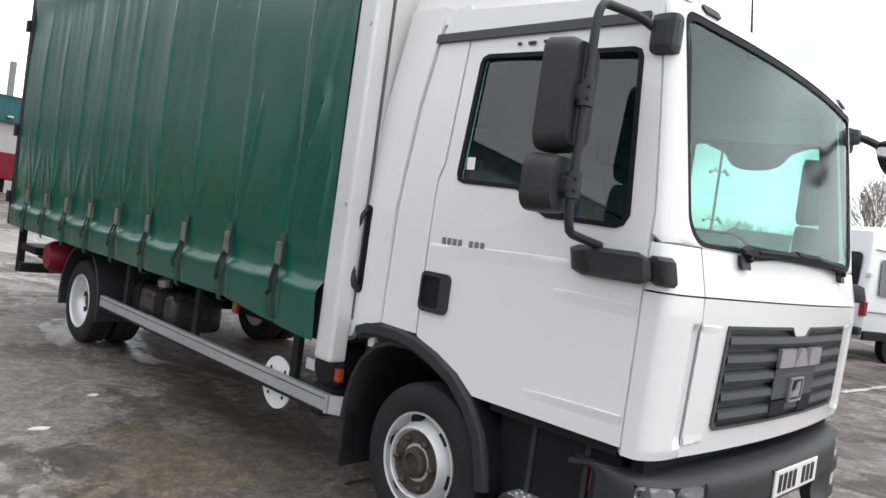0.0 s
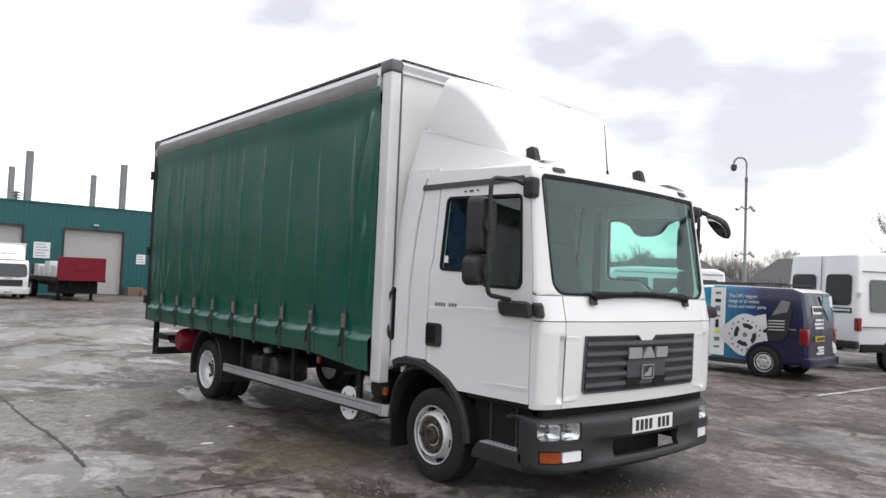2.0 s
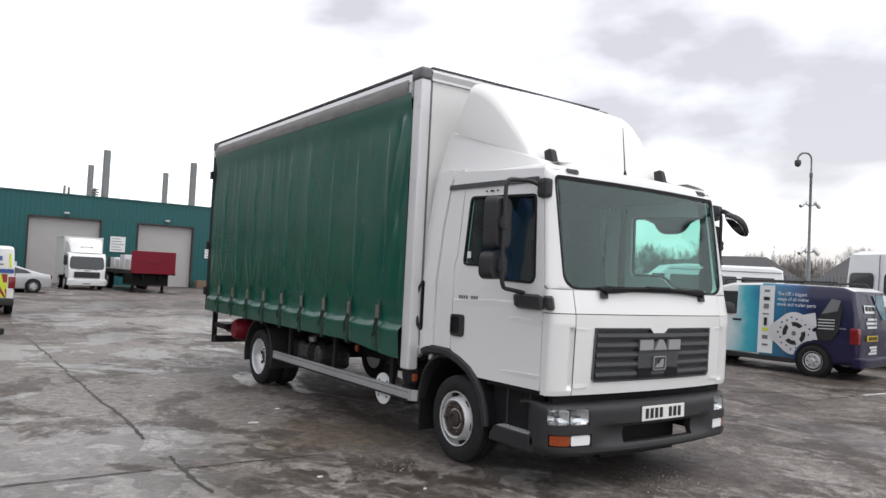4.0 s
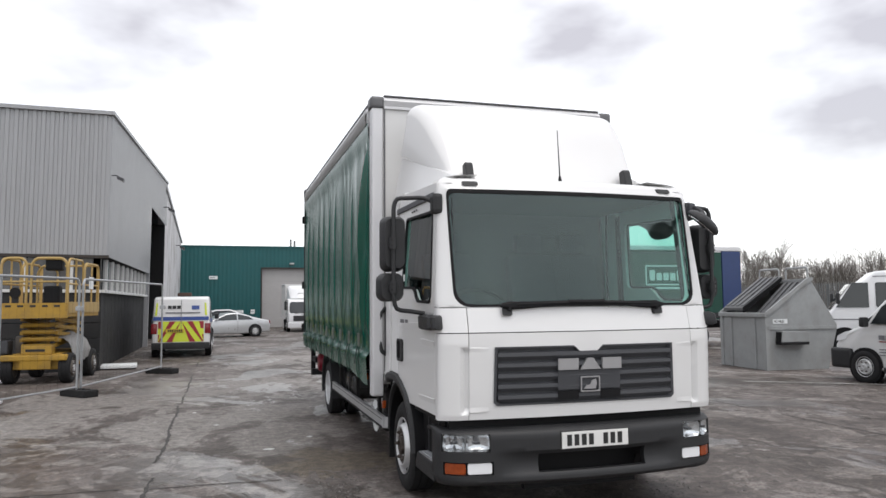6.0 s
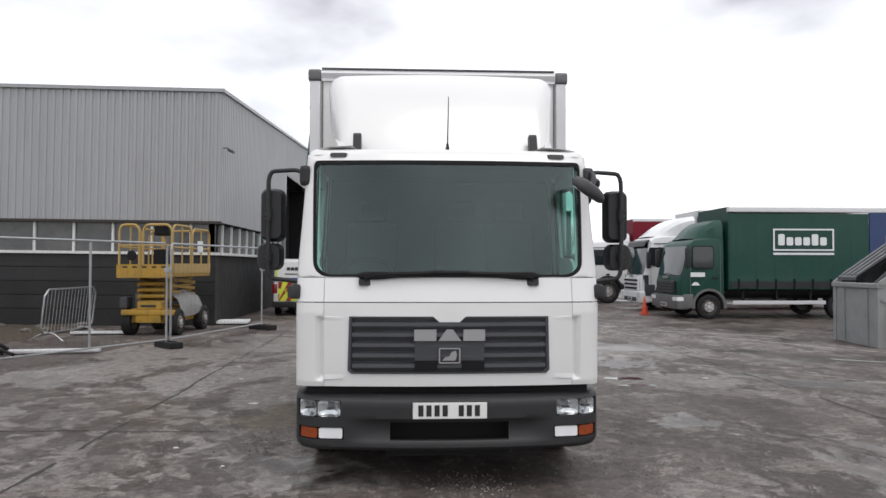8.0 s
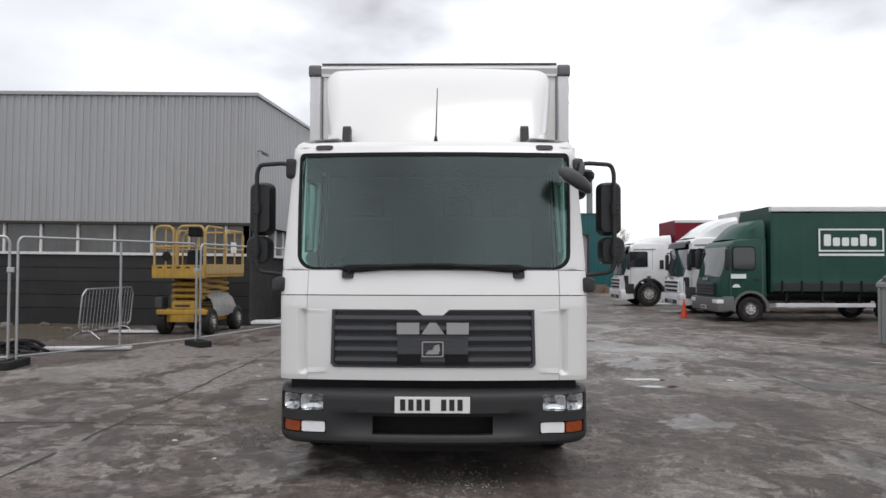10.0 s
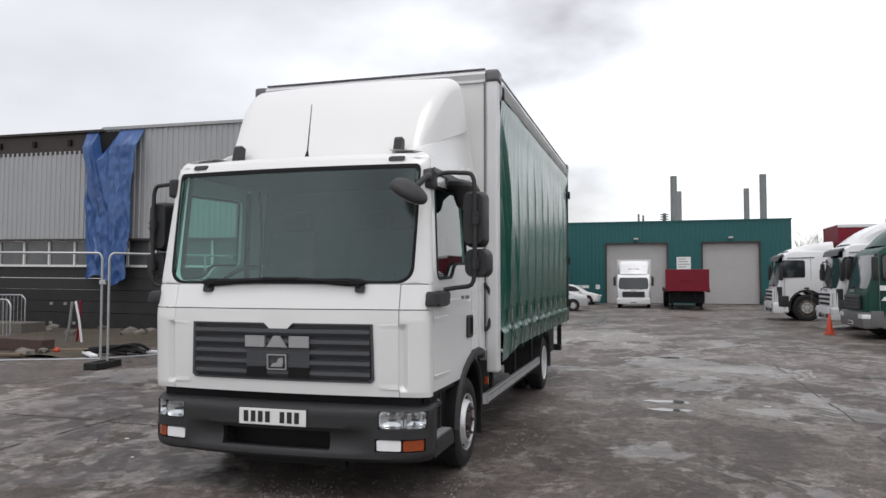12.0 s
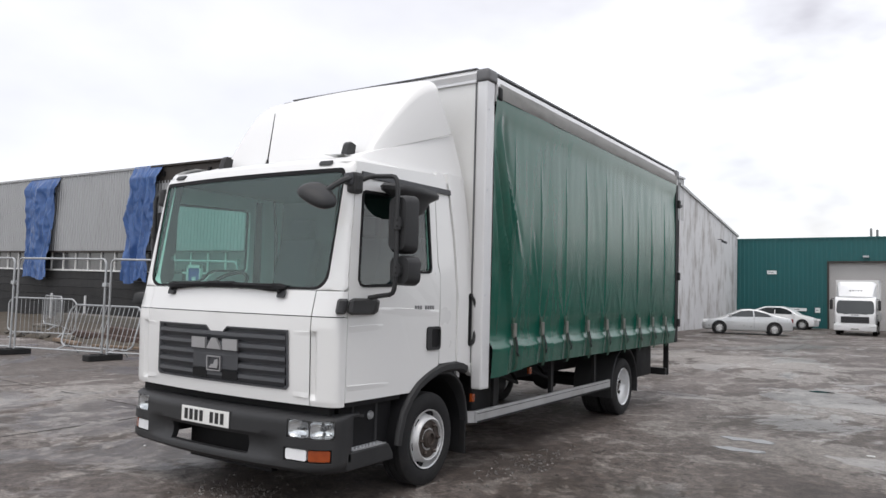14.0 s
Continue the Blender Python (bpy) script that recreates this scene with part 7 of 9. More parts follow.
        for row, words in enumerate(("The UK's biggest", "range of all makes", "truck and trailer parts")):
            tx = text_bm(words, 0.102, 1.0)
            for v in tx.verts:
                y, z = 0.60 + v.co.x * 0.88, 1.62 - 0.110 * row + v.co.y
                v.co = Vector(on_side(1, W, belt, lean, 0.0185 + v.co.z)(y, z))
            tagged(part("lettering", tx, "whiteink", t, "white printed lettering", fix=False), kind="stuff")
        # rear doors
        rear = lambda x, z, d=0: (x, 2.217 - max(0, z - 0.85) * 0.045 - max(0, z - 1.3) * 0.11 - d, z)
        part("wrap_rear_teal", filled([(-0.56, 1.22), (-0.40, 1.20), (-0.12, 1.50), (-0.02, 1.70), (-0.56, 1.70)], [], rear, 0.002), "wrapteal", t)
        part("wrap_rear_white", filled([(-0.80, 0.52), (-0.62, 0.52), (-0.56, 1.72), (-0.74, 1.72)], [], rear, 0.003), "whiteink", t)
        part("thermometer_bulb", filled([(-0.72 + 0.09 * math.cos(a), 0.60 + 0.09 * math.sin(a)) for a in [k * math.pi / 8 for k in range(16)]], [], lambda x, z, d=0: (rear(x, z)[0], rear(x, z)[1] + 0.003 - d, z), 0.003), "whiteink", t)
        part("maker_shape", filled([(-0.06, 1.34), (0.48, 1.34), (0.48, 1.50), (-0.06, 1.50)], [], rear, 0.003), "whiteink", t, "plain white maker shape")
        for k in range(3):
            part("maker_block", filled([(-0.02 + 0.16 * k, 1.385), (0.12 + 0.16 * k, 1.385), (0.12 + 0.16 * k, 1.475), (-0.02 + 0.16 * k, 1.475)], [], lambda x, z, d=0: (rear(x, z)[0], rear(x, z)[1] + 0.003 - d, z), 0.003), "ink", t)
        for k, (z, w_) in enumerate(((1.22, 0.44), (1.14, 0.50), (1.06, 0.46), (0.66, 0.36), (0.60, 0.30), (0.54, 0.40))):
            part("writing_bar", filled([(-0.08, z - 0.022), (-0.08 + w_, z - 0.022), (-0.08 + w_, z + 0.022), (-0.08, z + 0.022)], [], rear, 0.003), "whiteink", t)
        plate_bars(t, 2.216, 0.84, "yplate", 1, 0.16)
        # bonnet-side maker shape on the white door
        f4 = on_side(1, W, belt, lean, 0.010)
        for k in range(3):
            part("maker_block", filled([(-1.02 + 0.15 * k, 0.86), (-0.89 + 0.15 * k, 0.86), (-0.89 + 0.15 * k, 0.945), (-1.02 + 0.15 * k, 0.945)], [], f4, 0.002), "greyink", t, "plain dark maker block")
        part("maker_line", filled([(-1.02, 0.81), (-0.60, 0.81), (-0.60, 0.83), (-1.02, 0.83)], [], f4, 0.002), "red", t)
        for k in range(3):
            part("writing_bar", filled([(-1.02, 0.66 - 0.055 * k), (-0.72 - 0.06 * (k % 2), 0.66 - 0.055 * k), (-0.72 - 0.06 * (k % 2), 0.68 - 0.055 * k), (-1.02, 0.68 - 0.055 * k)], [], f4, 0.002), "greyink", t)
        for sx in (-0.70, 0.70):
            part("roof_rail", tube(bmesh.new(), [(sx, -0.75, 1.76), (sx, -0.65, 1.92), (sx, 1.75, 1.93), (sx, 1.85, 1.82)], 0.02, 6), "plastic", t, "black roof rail")
        part("roof_bar", bx(bmesh.new(), -0.72, 0.72, -0.3, -0.22, 1.88, 1.93, 0.015), "plastic", t)
        part("roof_bar", bx(bmesh.new(), -0.72, 0.72, 1.0, 1.08, 1.88, 1.93, 0.015), "plastic", t)
    if chevrons:
        rear = lambda x, z, d=0: (x, 2.212 - max(0, z - 0.85) * 0.045 - max(0, z - 1.3) * 0.11 - d, z)
        part("hivis_panel", filled(dense([(-0.66, 0.48), (0.66, 0.48), (0.66, 1.10), (-0.66, 1.10)], 0.3), [], rear, 0.004), "hivis", t, "yellow reflective panel")
        r2 = lambda x, z, d=0: (rear(x, z)[0], rear(x, z)[1] + 0.004 - d, z)
        for s in (-1, 1):
            for k in range(4):
                a = 0.02 + 0.36 * k - 0.5
                poly = []
                for px, pz in ((a, 0.48), (a + 0.17, 0.48), (a + 0.17 + 0.45, 1.10), (a + 0.45, 1.10)):
                    poly.append((px, pz))
                lo, hi = 0.01, 0.655
                q = [(max(lo, min(hi, 0.66 - p[0] - 0.0)), p[1]) for p in poly]
                if max(p[0] for p in q) - min(p[0] for p in q) > 0.05:
                    part("chevron", filled([(s * p[0], p[1]) for p in q], [], r2, 0.003), "hivisred", t, "red reflective chevron")
        part("blue_band", filled(dense([(-0.80, 1.13), (0.80, 1.13), (0.80, 1.24), (-0.80, 1.24)], 0.3), [], r2, 0.003), "bluestripe", t)
        for s in (-1, 1):
            part("blue_side_band", filled([(-1.0, 1.04), (2.05, 1.06), (2.05, 1.17), (-1.0, 1.13)], [], on_side(s, W, belt, lean, 0.010), 0.003), "bluestripe", t)
            part("rear_lamp_edge", filled([(s * 0.69, 1.28), (s * 0.75, 1.28), (s * 0.72, 1.66), (s * 0.67, 1.66)], [], r2, 0.003), "hivis", t)
        for k in range(3):
            part("maker_block", filled([(0.02 + 0.13 * k, 1.48), (0.13 + 0.13 * k, 1.48), (0.13 + 0.13 * k, 1.58), (0.02 + 0.13 * k, 1.58)], [], r2, 0.003), "ink", t)
        part("writing_bar", filled([(-0.55, 1.34), (0.45, 1.34), (0.45, 1.38), (-0.55, 1.38)], [], r2, 0.003), "greyink", t)
        part("blank_mark", filled([(-0.52, 1.46), (-0.30, 1.46), (-0.30, 1.58), (-0.52, 1.58)], [], r2, 0.003), "bluestripe", t)
        plate_bars(t, 2.225, 0.82, "yplate", 1, 0.18)
        part("beacon_bar", bx(bmesh.new(), -0.22, 0.22, 0.2, 0.5, 1.88, 2.0, 0.03), "rust", t, "dark amber roof beacon", True)
    return t


compact_van("small_van", "white small van with navy printed wrap on its rear half", heading(9.68, 4.72, -0.055, 1.0, 0.93), wrap=True)
compact_van("service_van", "white service van with red and yellow rear chevrons", heading(-3.72, 20.0, 0.0, 1.0, 0.96), chevrons=True)


def minibus(name, label, m, high=2.62, group=""):
    t = thing(name, label, "minibus", group, m)
    W, belt, lean = 1.0, 1.35, 0.065
    prof = [(-2.72, 0.35), (-2.75, 0.75), (-2.62, 1.02), (-2.10, 1.18), (-1.55, 1.95), (-1.30, high - 0.35), (-0.95, high - 0.05), (-0.4, high), (2.35, high), (2.62, high - 0.10), (2.70, 1.5), (2.72, 0.55), (2.70, 0.42), (-1.0, 0.38)]
    part("body", hull(prof, W, belt, lean, 0.09), "white2", t, "", True)
    for s in (-1, 1):
        fn = on_side(s, W, belt, lean)
        for a, b in ((-1.78, -1.10), (-0.95, 0.10), (0.25, 1.15), (1.30, 2.35)):
            seal = rrect(a, b, 1.30, 2.0, 0.06)
            if a < -1.5:
                seal = [(-1.95, 1.30), (-1.12, 1.30), (-1.12, 2.0), (-1.52, 2.0)]
            part("side_window", filled(seal, [], fn, 0.004), "darkglass", t)
        part("roof_seam", filled([(-1.0, 2.16), (2.55, 2.16), (2.55, 2.185), (-1.0, 2.185)], [], fn, 0.008), "greyink", t)
        part("waist_strip", filled([(-2.4, 0.95), (2.6, 0.95), (2.6, 0.98), (-2.4, 0.98)], [], fn, 0.008), "greyink", t)
        part("tail_lamp", bx(bmesh.new(), min(s * 0.90, s * 1.0), max(s * 0.90, s * 1.0), 2.62, 2.74, 0.88, 1.16, 0.02), "red", t, "red tail lamp")
        part("lower_side", bx(bmesh.new(), min(s * 0.93, s * 1.01), max(s * 0.93, s * 1.01), 1.9, 2.65, 0.42, 0.60, 0.03), "chassis", t)
        part("mirror", bx(bmesh.new(), min(s * 1.08, s * 1.28), max(s * 1.08, s * 1.28), -1.95, -1.85, 1.40, 1.72, 0.04), "plastic", t, "", True)
        part("headlamp", lathe(bmesh.new(), [(0.0, 0.02), (0.09, 0.02), (0.11, 0.0), (0.11, -0.03)], (s * 0.72, -2.66, 0.88), "y", 16, -1), "clearlens", t)
        for y in (-1.75, 1.62):
            arch_cut(t, y, W, 0.34, s)
            wheel(s * (W - 0.10), y, s, y > 0, 0.34, 0.20, t)
    rear = lambda x, z, d=0: (x, 2.735 - max(0, z - 0.55) * 0.02 - max(0, z - 1.5) * 0.03 - d, z)
    for s in (-1, 1):
        part("rear_window", filled([(s * p[0], p[1]) for p in rrect(0.14, 0.80, 1.42, 2.10, 0.10)], [], rear, 0.006), "darkglass", t)
        part("door_hinge", bx(bmesh.new(), min(s * 0.93, s * 1.02), max(s * 0.93, s * 1.02), 2.62, 2.72, 1.65, 1.72, 0.01), "lightalu", t)
    part("door_gap", filled([(-0.010, 0.70), (0.010, 0.70), (0.010, 2.5), (-0.010, 2.5)], [], rear, 0.006), "greyink", t)
    nb = part("name_strip", filled([(-0.82, 1.26), (-0.02, 1.26), (-0.02, 1.37), (-0.82, 1.37)], [], rear, 0.008), "ink", t, "black strip with plain marks")
    for k in range(7):
        part("mark", filled([(-0.78 + 0.075 * k, 1.295), (-0.725 + 0.075 * k, 1.295), (-0.725 + 0.075 * k, 1.34), (-0.78 + 0.075 * k, 1.34)], [], lambda x, z, d=0: (rear(x, z)[0], rear(x, z)[1] + 0.004 - d, z), 0.003), "whiteink", nb)
    part("rear_bumper", bx(bmesh.new(), -1.0, 1.0, 2.68, 2.82, 0.50, 0.66, 0.03), "plastic", t, "", True)
    part("rear_step", bx(bmesh.new(), -0.6, 0.6, 2.70, 2.95, 0.44, 0.50, 0.02), "chassis", t)
    part("windscreen", filled([(-0.86, 0), (0.86, 0), (0.78, 1), (-0.78, 1)], [], lambda u, v, d=0: (u, -2.06 + 0.52 * v - 0.02, 1.23 + 0.72 * v + 0.02 - d), 0.004), "darkglass", t)
    part("grille", bx(bmesh.new(), -0.5, 0.5, -2.77, -2.68, 0.72, 0.95, 0.03), "plastic", t)
    part("bumper", bx(bmesh.new(), -0.98, 0.98, -2.83, -2.60, 0.36, 0.58, 0.05), "plastic", t, "", True)
    part("roof_vent", bx(bmesh.new(), -0.3, 0.3, 0.3, 0.9, high - 0.02, high + 0.09, 0.03), "plastic", t, "dark roof vent")
    plate_bars(t, 2.745, 0.78, "yplate", 1)
    return t


minibus("minibus", "white high-roof minibus with dark windows", heading(14.95, 2.85, 0.94, -0.34), 2.62, "white minibuses")
minibus("minibus", "white minibus parked beyond the grey skip", heading(16.3, 11.3, -0.75, 0.66), 2.36, "white minibuses")


def car(name, label, m, colour, coupe=False):
    t = thing(name, label, "car", "", m)
    W, belt, lean = 0.86, 0.86, 0.22
    roof = 1.30 if coupe else 1.44
    if coupe:
        prof = [(-2.10, 0.22), (-2.16, 0.42), (-2.10, 0.60), (-1.75, 0.74), (-1.10, 0.86), (-0.62, 1.10), (-0.20, 1.27), (0.20, roof), (0.62, 1.25), (1.20, 1.06), (1.72, 0.93), (2.05, 0.88), (2.14, 0.62), (2.12, 0.26), (1.0, 0.18), (-1.0, 0.18)]
        glass = [(-0.92, 0.89), (1.18, 0.93), (0.95, 1.08), (0.45, 1.20), (0.10, 1.235), (-0.30, 1.18)]
    else:
        prof = [(-2.05, 0.22), (-2.10, 0.45), (-2.02, 0.68), (-1.70, 0.80), (-1.05, 0.93), (-0.50, 1.30), (0.0, roof), (0.95, 1.42), (1.55, 1.20), (1.95, 1.0), (2.02, 0.62), (2.0, 0.26), (1.0, 0.18), (-1.0, 0.18)]
        glass = [(-0.90, 0.95), (1.48, 0.98), (1.32, 1.18), (0.85, 1.35), (0.02, 1.37), (-0.42, 1.26)]
    part("body", hull(prof, W, belt, lean, 0.08), colour, t, "", True)
    for s in (-1, 1):
        fn = on_side(s, W, belt, lean, 0.005)
        part("side_window", filled(glass, [], fn, 0.004), "darkglass", t)
        part("pillar", filled([(0.30, 0.90), (0.36, 0.90), (0.34, 1.22), (0.28, 1.22)], [], on_side(s, W, belt, lean, 0.009), 0.004), colour, t)
        part("door_seam", filled([(0.34, 0.32), (0.352, 0.32), (0.352, 0.88), (0.34, 0.88)], [], fn, 0.003), "greyink", t)
        part("mirror", bx(bmesh.new(), min(s * 0.88, s * 1.0), max(s * 0.88, s * 1.0), -0.85, -0.72, 0.90, 1.02, 0.03), colour, t, "", True)
        part("tail_lamp", bx(bmesh.new(), min(s * 0.60, s * 0.82), max(s * 0.60, s * 0.82), 1.94 - (0 if coupe else 0.10), 2.135 - (0 if coupe else 0.11), 0.66, 0.86, 0.03), "red", t)
        part("headlamp", bx(bmesh.new(), min(s * 0.52, s * 0.78), max(s * 0.52, s * 0.78), -2.10, -1.82, 0.56, 0.70, 0.03), "clearlens", t)
        for y in (-1.30, 1.28):
            arch_cut(t, y, W, 0.315, s)
            wheel(s * (W - 0.08), y, s, False, 0.315, 0.20, t)
    part("rear_bumper_strip", bx(bmesh.new(), -0.78, 0.78, 2.0, 2.13, 0.40, 0.48, 0.02), "plastic", t)
    plate_bars(t, 2.06 if not coupe else 2.14, 0.74 if not coupe else 0.62, "yplate", 1)
    return t


car("coupe", "silver coupe with dark glass parked by the teal wall", heading(-2.36, 31.6, -0.97, -0.24, 0.88), "silver", True)
car("hatchback", "white hatchback nosing out behind the silver coupe", heading(-2.2, 41.0, 1.0, -0.05, 0.86), "white2")
car("dark_hatchback", "dark grey hatchback seen from behind", heading(11.75, 0.02, 0.94, -0.34, 1.0), "darkcar")


def rigid(name, label, m, W=1.22, cab_l=1.75, cab_h=2.55, colour="white2", lower="plastic", box=None, group="", deflector=True, tall=False, logo=False, sleeper=False, marks=False, ax=1.28, dtop=0.0, wr=0.43):
    """A lorry of another make: cab with dark glass, grille and bumper, wheels, chassis, and a box, curtain or trailer body."""
    t = thing(name, label, "lorry", group, m)
    g, lean = 1.42, 0.03
    front = [(0.02, 0.32), (-0.04, 0.60), (-0.02, 1.22), (0.05, 1.40), (0.30, cab_h - 0.20), (0.50, cab_h - 0.04), (0.80, cab_h)]
    under = [(min(ax + (wr + 0.14) * math.cos(radians(a)), cab_l - 0.02), wr + 0.03 + (wr + 0.14) * math.sin(radians(a))) for a in (30, 50, 70, 90, 110, 130, 150, 170)]
    prof = front + [(cab_l, cab_h), (cab_l, 0.78)] + under + [(ax - wr - 0.17, 0.36), (min(0.5, ax - wr - 0.22), 0.32)]

    def face(u, z, d=0.0):
        """The cab's front skin."""
        for (y0_, za), (y1_, zb) in zip(front, front[1:]):
            if za <= z <= zb:
                y = y0_ + (y1_ - y0_) * (z - za) / (zb - za)
                break
        else:
            y = 0.0
        t_ = (y + 0.04) / (cab_l + 0.04)
        return (u, y + 0.10 * (u / W) ** 2 * max(0, 1 - t_ / 0.35) - 0.012 + d, z)
    part("cab", hull(prof, W, g, lean, 0.05, 3, True), colour, t, "", True)
    z0, z1 = 1.38, cab_h - 0.24
    rows = [[face(W * (0.90 - 0.04 * k / 8) * (1 - 0.10 * abs(k / 4 - 1) ** 5) * (q / 10 - 1), z0 + (z1 - z0) * k / 8) for q in range(21)] for k in range(9)]
    part("windscreen", loft(bmesh.new(), rows, False, False, False), "darkglass", t, "", True)
    for s in (-1, 1):
        part("wiper", tube(bmesh.new(), [face(s * W * 0.55, z0 - 0.02, -0.02), face(s * W * 0.05, z0 + 0.04, -0.02)], 0.014, 5), "black", t)
    part("sun_visor", loft(bmesh.new(), [[tuple(Vector(face(W * 0.86 * (q / 8 - 1), cab_h - 0.22)) + Vector(o)) for o in ((0, 0.02, 0.10), (0, -0.14, 0.02), (0, -0.20, -0.16), (0, -0.18, -0.17), (0, -0.10, 0.0), (0, 0.02, 0.02))] for q in range(17)]), "grille", t, "tinted sun visor", True) if sleeper else None
    for s in (-1, 1):
        fn = on_side(s, W, g, lean)
        wz0, wz1 = (1.76, 2.40) if sleeper else (1.62, cab_h - 0.26)
        pane_ = [(0.40, wz0 + 0.05), (0.62, wz0), (min(1.18, cab_l - 0.22), wz0), (min(1.18, cab_l - 0.22), wz1), (0.56, wz1), (0.50, wz1 - 0.04)]
        if sleeper:
            pane_ = rrect(0.30, 1.08, wz0, wz1, 0.06, 3)
        if logo:
            pane_ = rrect(0.42, 1.08, wz0, wz1, 0.09, 4)
        part("door_window", filled(pane_, [], fn, 0.004), "darkglass", t)
        cy_, cz_ = 0.80, (wz0 + wz1) / 2
        part("window_trim", filled([(cy_ + (p[0] - cy_) * 1.07, cz_ + (p[1] - cz_) * 1.08) for p in pane_], [[(cy_ + (p[0] - cy_) * 0.99, cz_ + (p[1] - cz_) * 0.99) for p in pane_]], on_side(s, W, g, lean, 0.010), 0.008), "black", t, "black window trim")
        for y in (0.33, min(1.30, cab_l - 0.12)):
            part("door_seam", filled([(y, 0.68), (y + 0.012, 0.68), (y + 0.012, cab_h - 0.2), (y, cab_h - 0.2)], [], fn, 0.004), "greyink", t)
        if sleeper:
            part("sleeper_window", filled([(1.62, 1.65), (1.80, 1.65), (1.80, 2.05), (1.62, 2.05)], [], fn, 0.004), "darkglass", t)
        part("door_handle", bx(bmesh.new(), min(s * W, s * (W + 0.03)), max(s * W, s * (W + 0.03)), min(1.05, cab_l - 0.40), min(1.22, cab_l - 0.23), 1.28, 1.34, 0.01), "plastic", t)
        part("mirror", bx(bmesh.new(), min(s * (W + 0.06), s * (W + 0.24)), max(s * (W + 0.06), s * (W + 0.24)), 0.12, 0.26, 1.62, 2.25, 0.05), "plastic", t, "", True)
        part("mirror_arm", tube(bmesh.new(), [(s * W * 0.96, 0.30, 2.30), (s * (W + 0.15), 0.20, 2.32), (s * (W + 0.15), 0.20, 1.6)], 0.02, 6), "plastic", t)
        part("headlamp", bx(bmesh.new(), min(s * W * 0.66, s * W * 1.006), max(s * W * 0.66, s * W * 1.006), -0.108, 0.20, 0.52 if sleeper else 0.56, 0.70 if sleeper else 0.69, 0.03), "clearlens", t, "clear headlamp")
        part("step_panel", bx(bmesh.new(), min(s * (W - 0.12), s * (W + 0.015)), max(s * (W - 0.12), s * (W + 0.015)), 0.10, ax - wr - 0.13, 0.56 if sleeper else 0.34, 1.0 if sleeper else 0.78, 0.03), lower, t, "", True)
        rr = []
        for a in range(190, -11, -20):
            c, q = math.cos(radians(a)), math.sin(radians(a))
            rr.append([(s * x, ax + r * c, wr + 0.03 + r * q) for r, x in ((wr + 0.09, W - 0.35), (wr + 0.09, W + 0.01), (wr + 0.17, W + 0.01), (wr + 0.17, W - 0.35))])
        part("wheel_arch", loft(bmesh.new(), rr), lower, t, "", True)
        wheel(s * (W - 0.14), ax, s, False, wr, 0.25, t)
        part("chassis_rail", boxbm(s * 0.40 - 0.04, s * 0.40 + 0.04, 0.6, (box or (0, 0, cab_l + 3))[2] - 0.1, 0.62, 0.90), "chassis", t)
    part("bumper", bx(bmesh.new(), -W, W, -0.09, 0.30, 0.30, 0.74, 0.06), colour if colour != "green2" else lower, t, "", True)
    if sleeper:
        # dark intake slots between body-coloured bars, lamps and a dark air dam in the bumper
        gp = part("grille", bx(bmesh.new(), -W * 0.70, W * 0.70, -0.066, 0.0, 0.76, 1.24, 0.03), colour, t, "body-coloured grille panel")
        for k in range(3):
            part("intake_slot", bx(bmesh.new(), -W * (0.60 + 0.04 * k), W * (0.60 + 0.04 * k), -0.072, -0.05, 0.80 + 0.155 * k, 0.885 + 0.155 * k, 0.008), "black", gp)
        part("air_dam", bx(bmesh.new(), -W * 0.62, W * 0.62, -0.098, -0.05, 0.34, 0.50, 0.02), "plastic", t)
        for s in (-1, 1):
            part("fog_lamp", bx(bmesh.new(), min(s * W * 0.68, s * W * 0.86), max(s * W * 0.68, s * W * 0.86), -0.10, 0.0, 0.40, 0.50, 0.015), "clearlens", t)
            part("corner_vane", loft(bmesh.new(), [[(s * W * 0.90, 0.06, z), (s * W * 1.005, 0.20, z), (s * W * 1.005, 0.24, z), (s * W * 0.90, 0.11, z)] for z in (0.80, 1.36)]), "plastic", t)
            part("rain_strip", filled(dense([(0.46, cab_h - 0.27), (1.45, cab_h - 0.25), (1.45, cab_h - 0.29), (0.46, cab_h - 0.31)], 0.3), [], on_side(s, W, g, lean, 0.016), 0.02), "greyink", t)
    else:
        gp = part("grille", bx(bmesh.new(), -W * 0.66, W * 0.66, -0.062, 0.0, 0.80, 1.20, 0.03), "plastic", t)
        for k in range(4):
            part("slat", bx(bmesh.new(), -W * 0.62, W * 0.62, -0.078, -0.055, 0.83 + 0.095 * k, 0.868 + 0.095 * k, 0.008), "grille", gp)
    plate_bars(t, -0.095, 0.42, "plate", -1)
    for k in range(3):
        part("maker_block", boxbm(-0.20 + 0.14 * k, -0.08 + 0.14 * k, -0.05, -0.025, 1.27, 1.35), "badge", t, "plain silver maker block")
    if deflector and marks:
        for k in range(5):
            part("deflector_mark", boxbm(-0.36 + 0.155 * k, -0.25 + 0.155 * k, 0.80, 0.90, cab_h + 0.30, cab_h + 0.42), "greyink", t, "plain dark mark on the deflector")
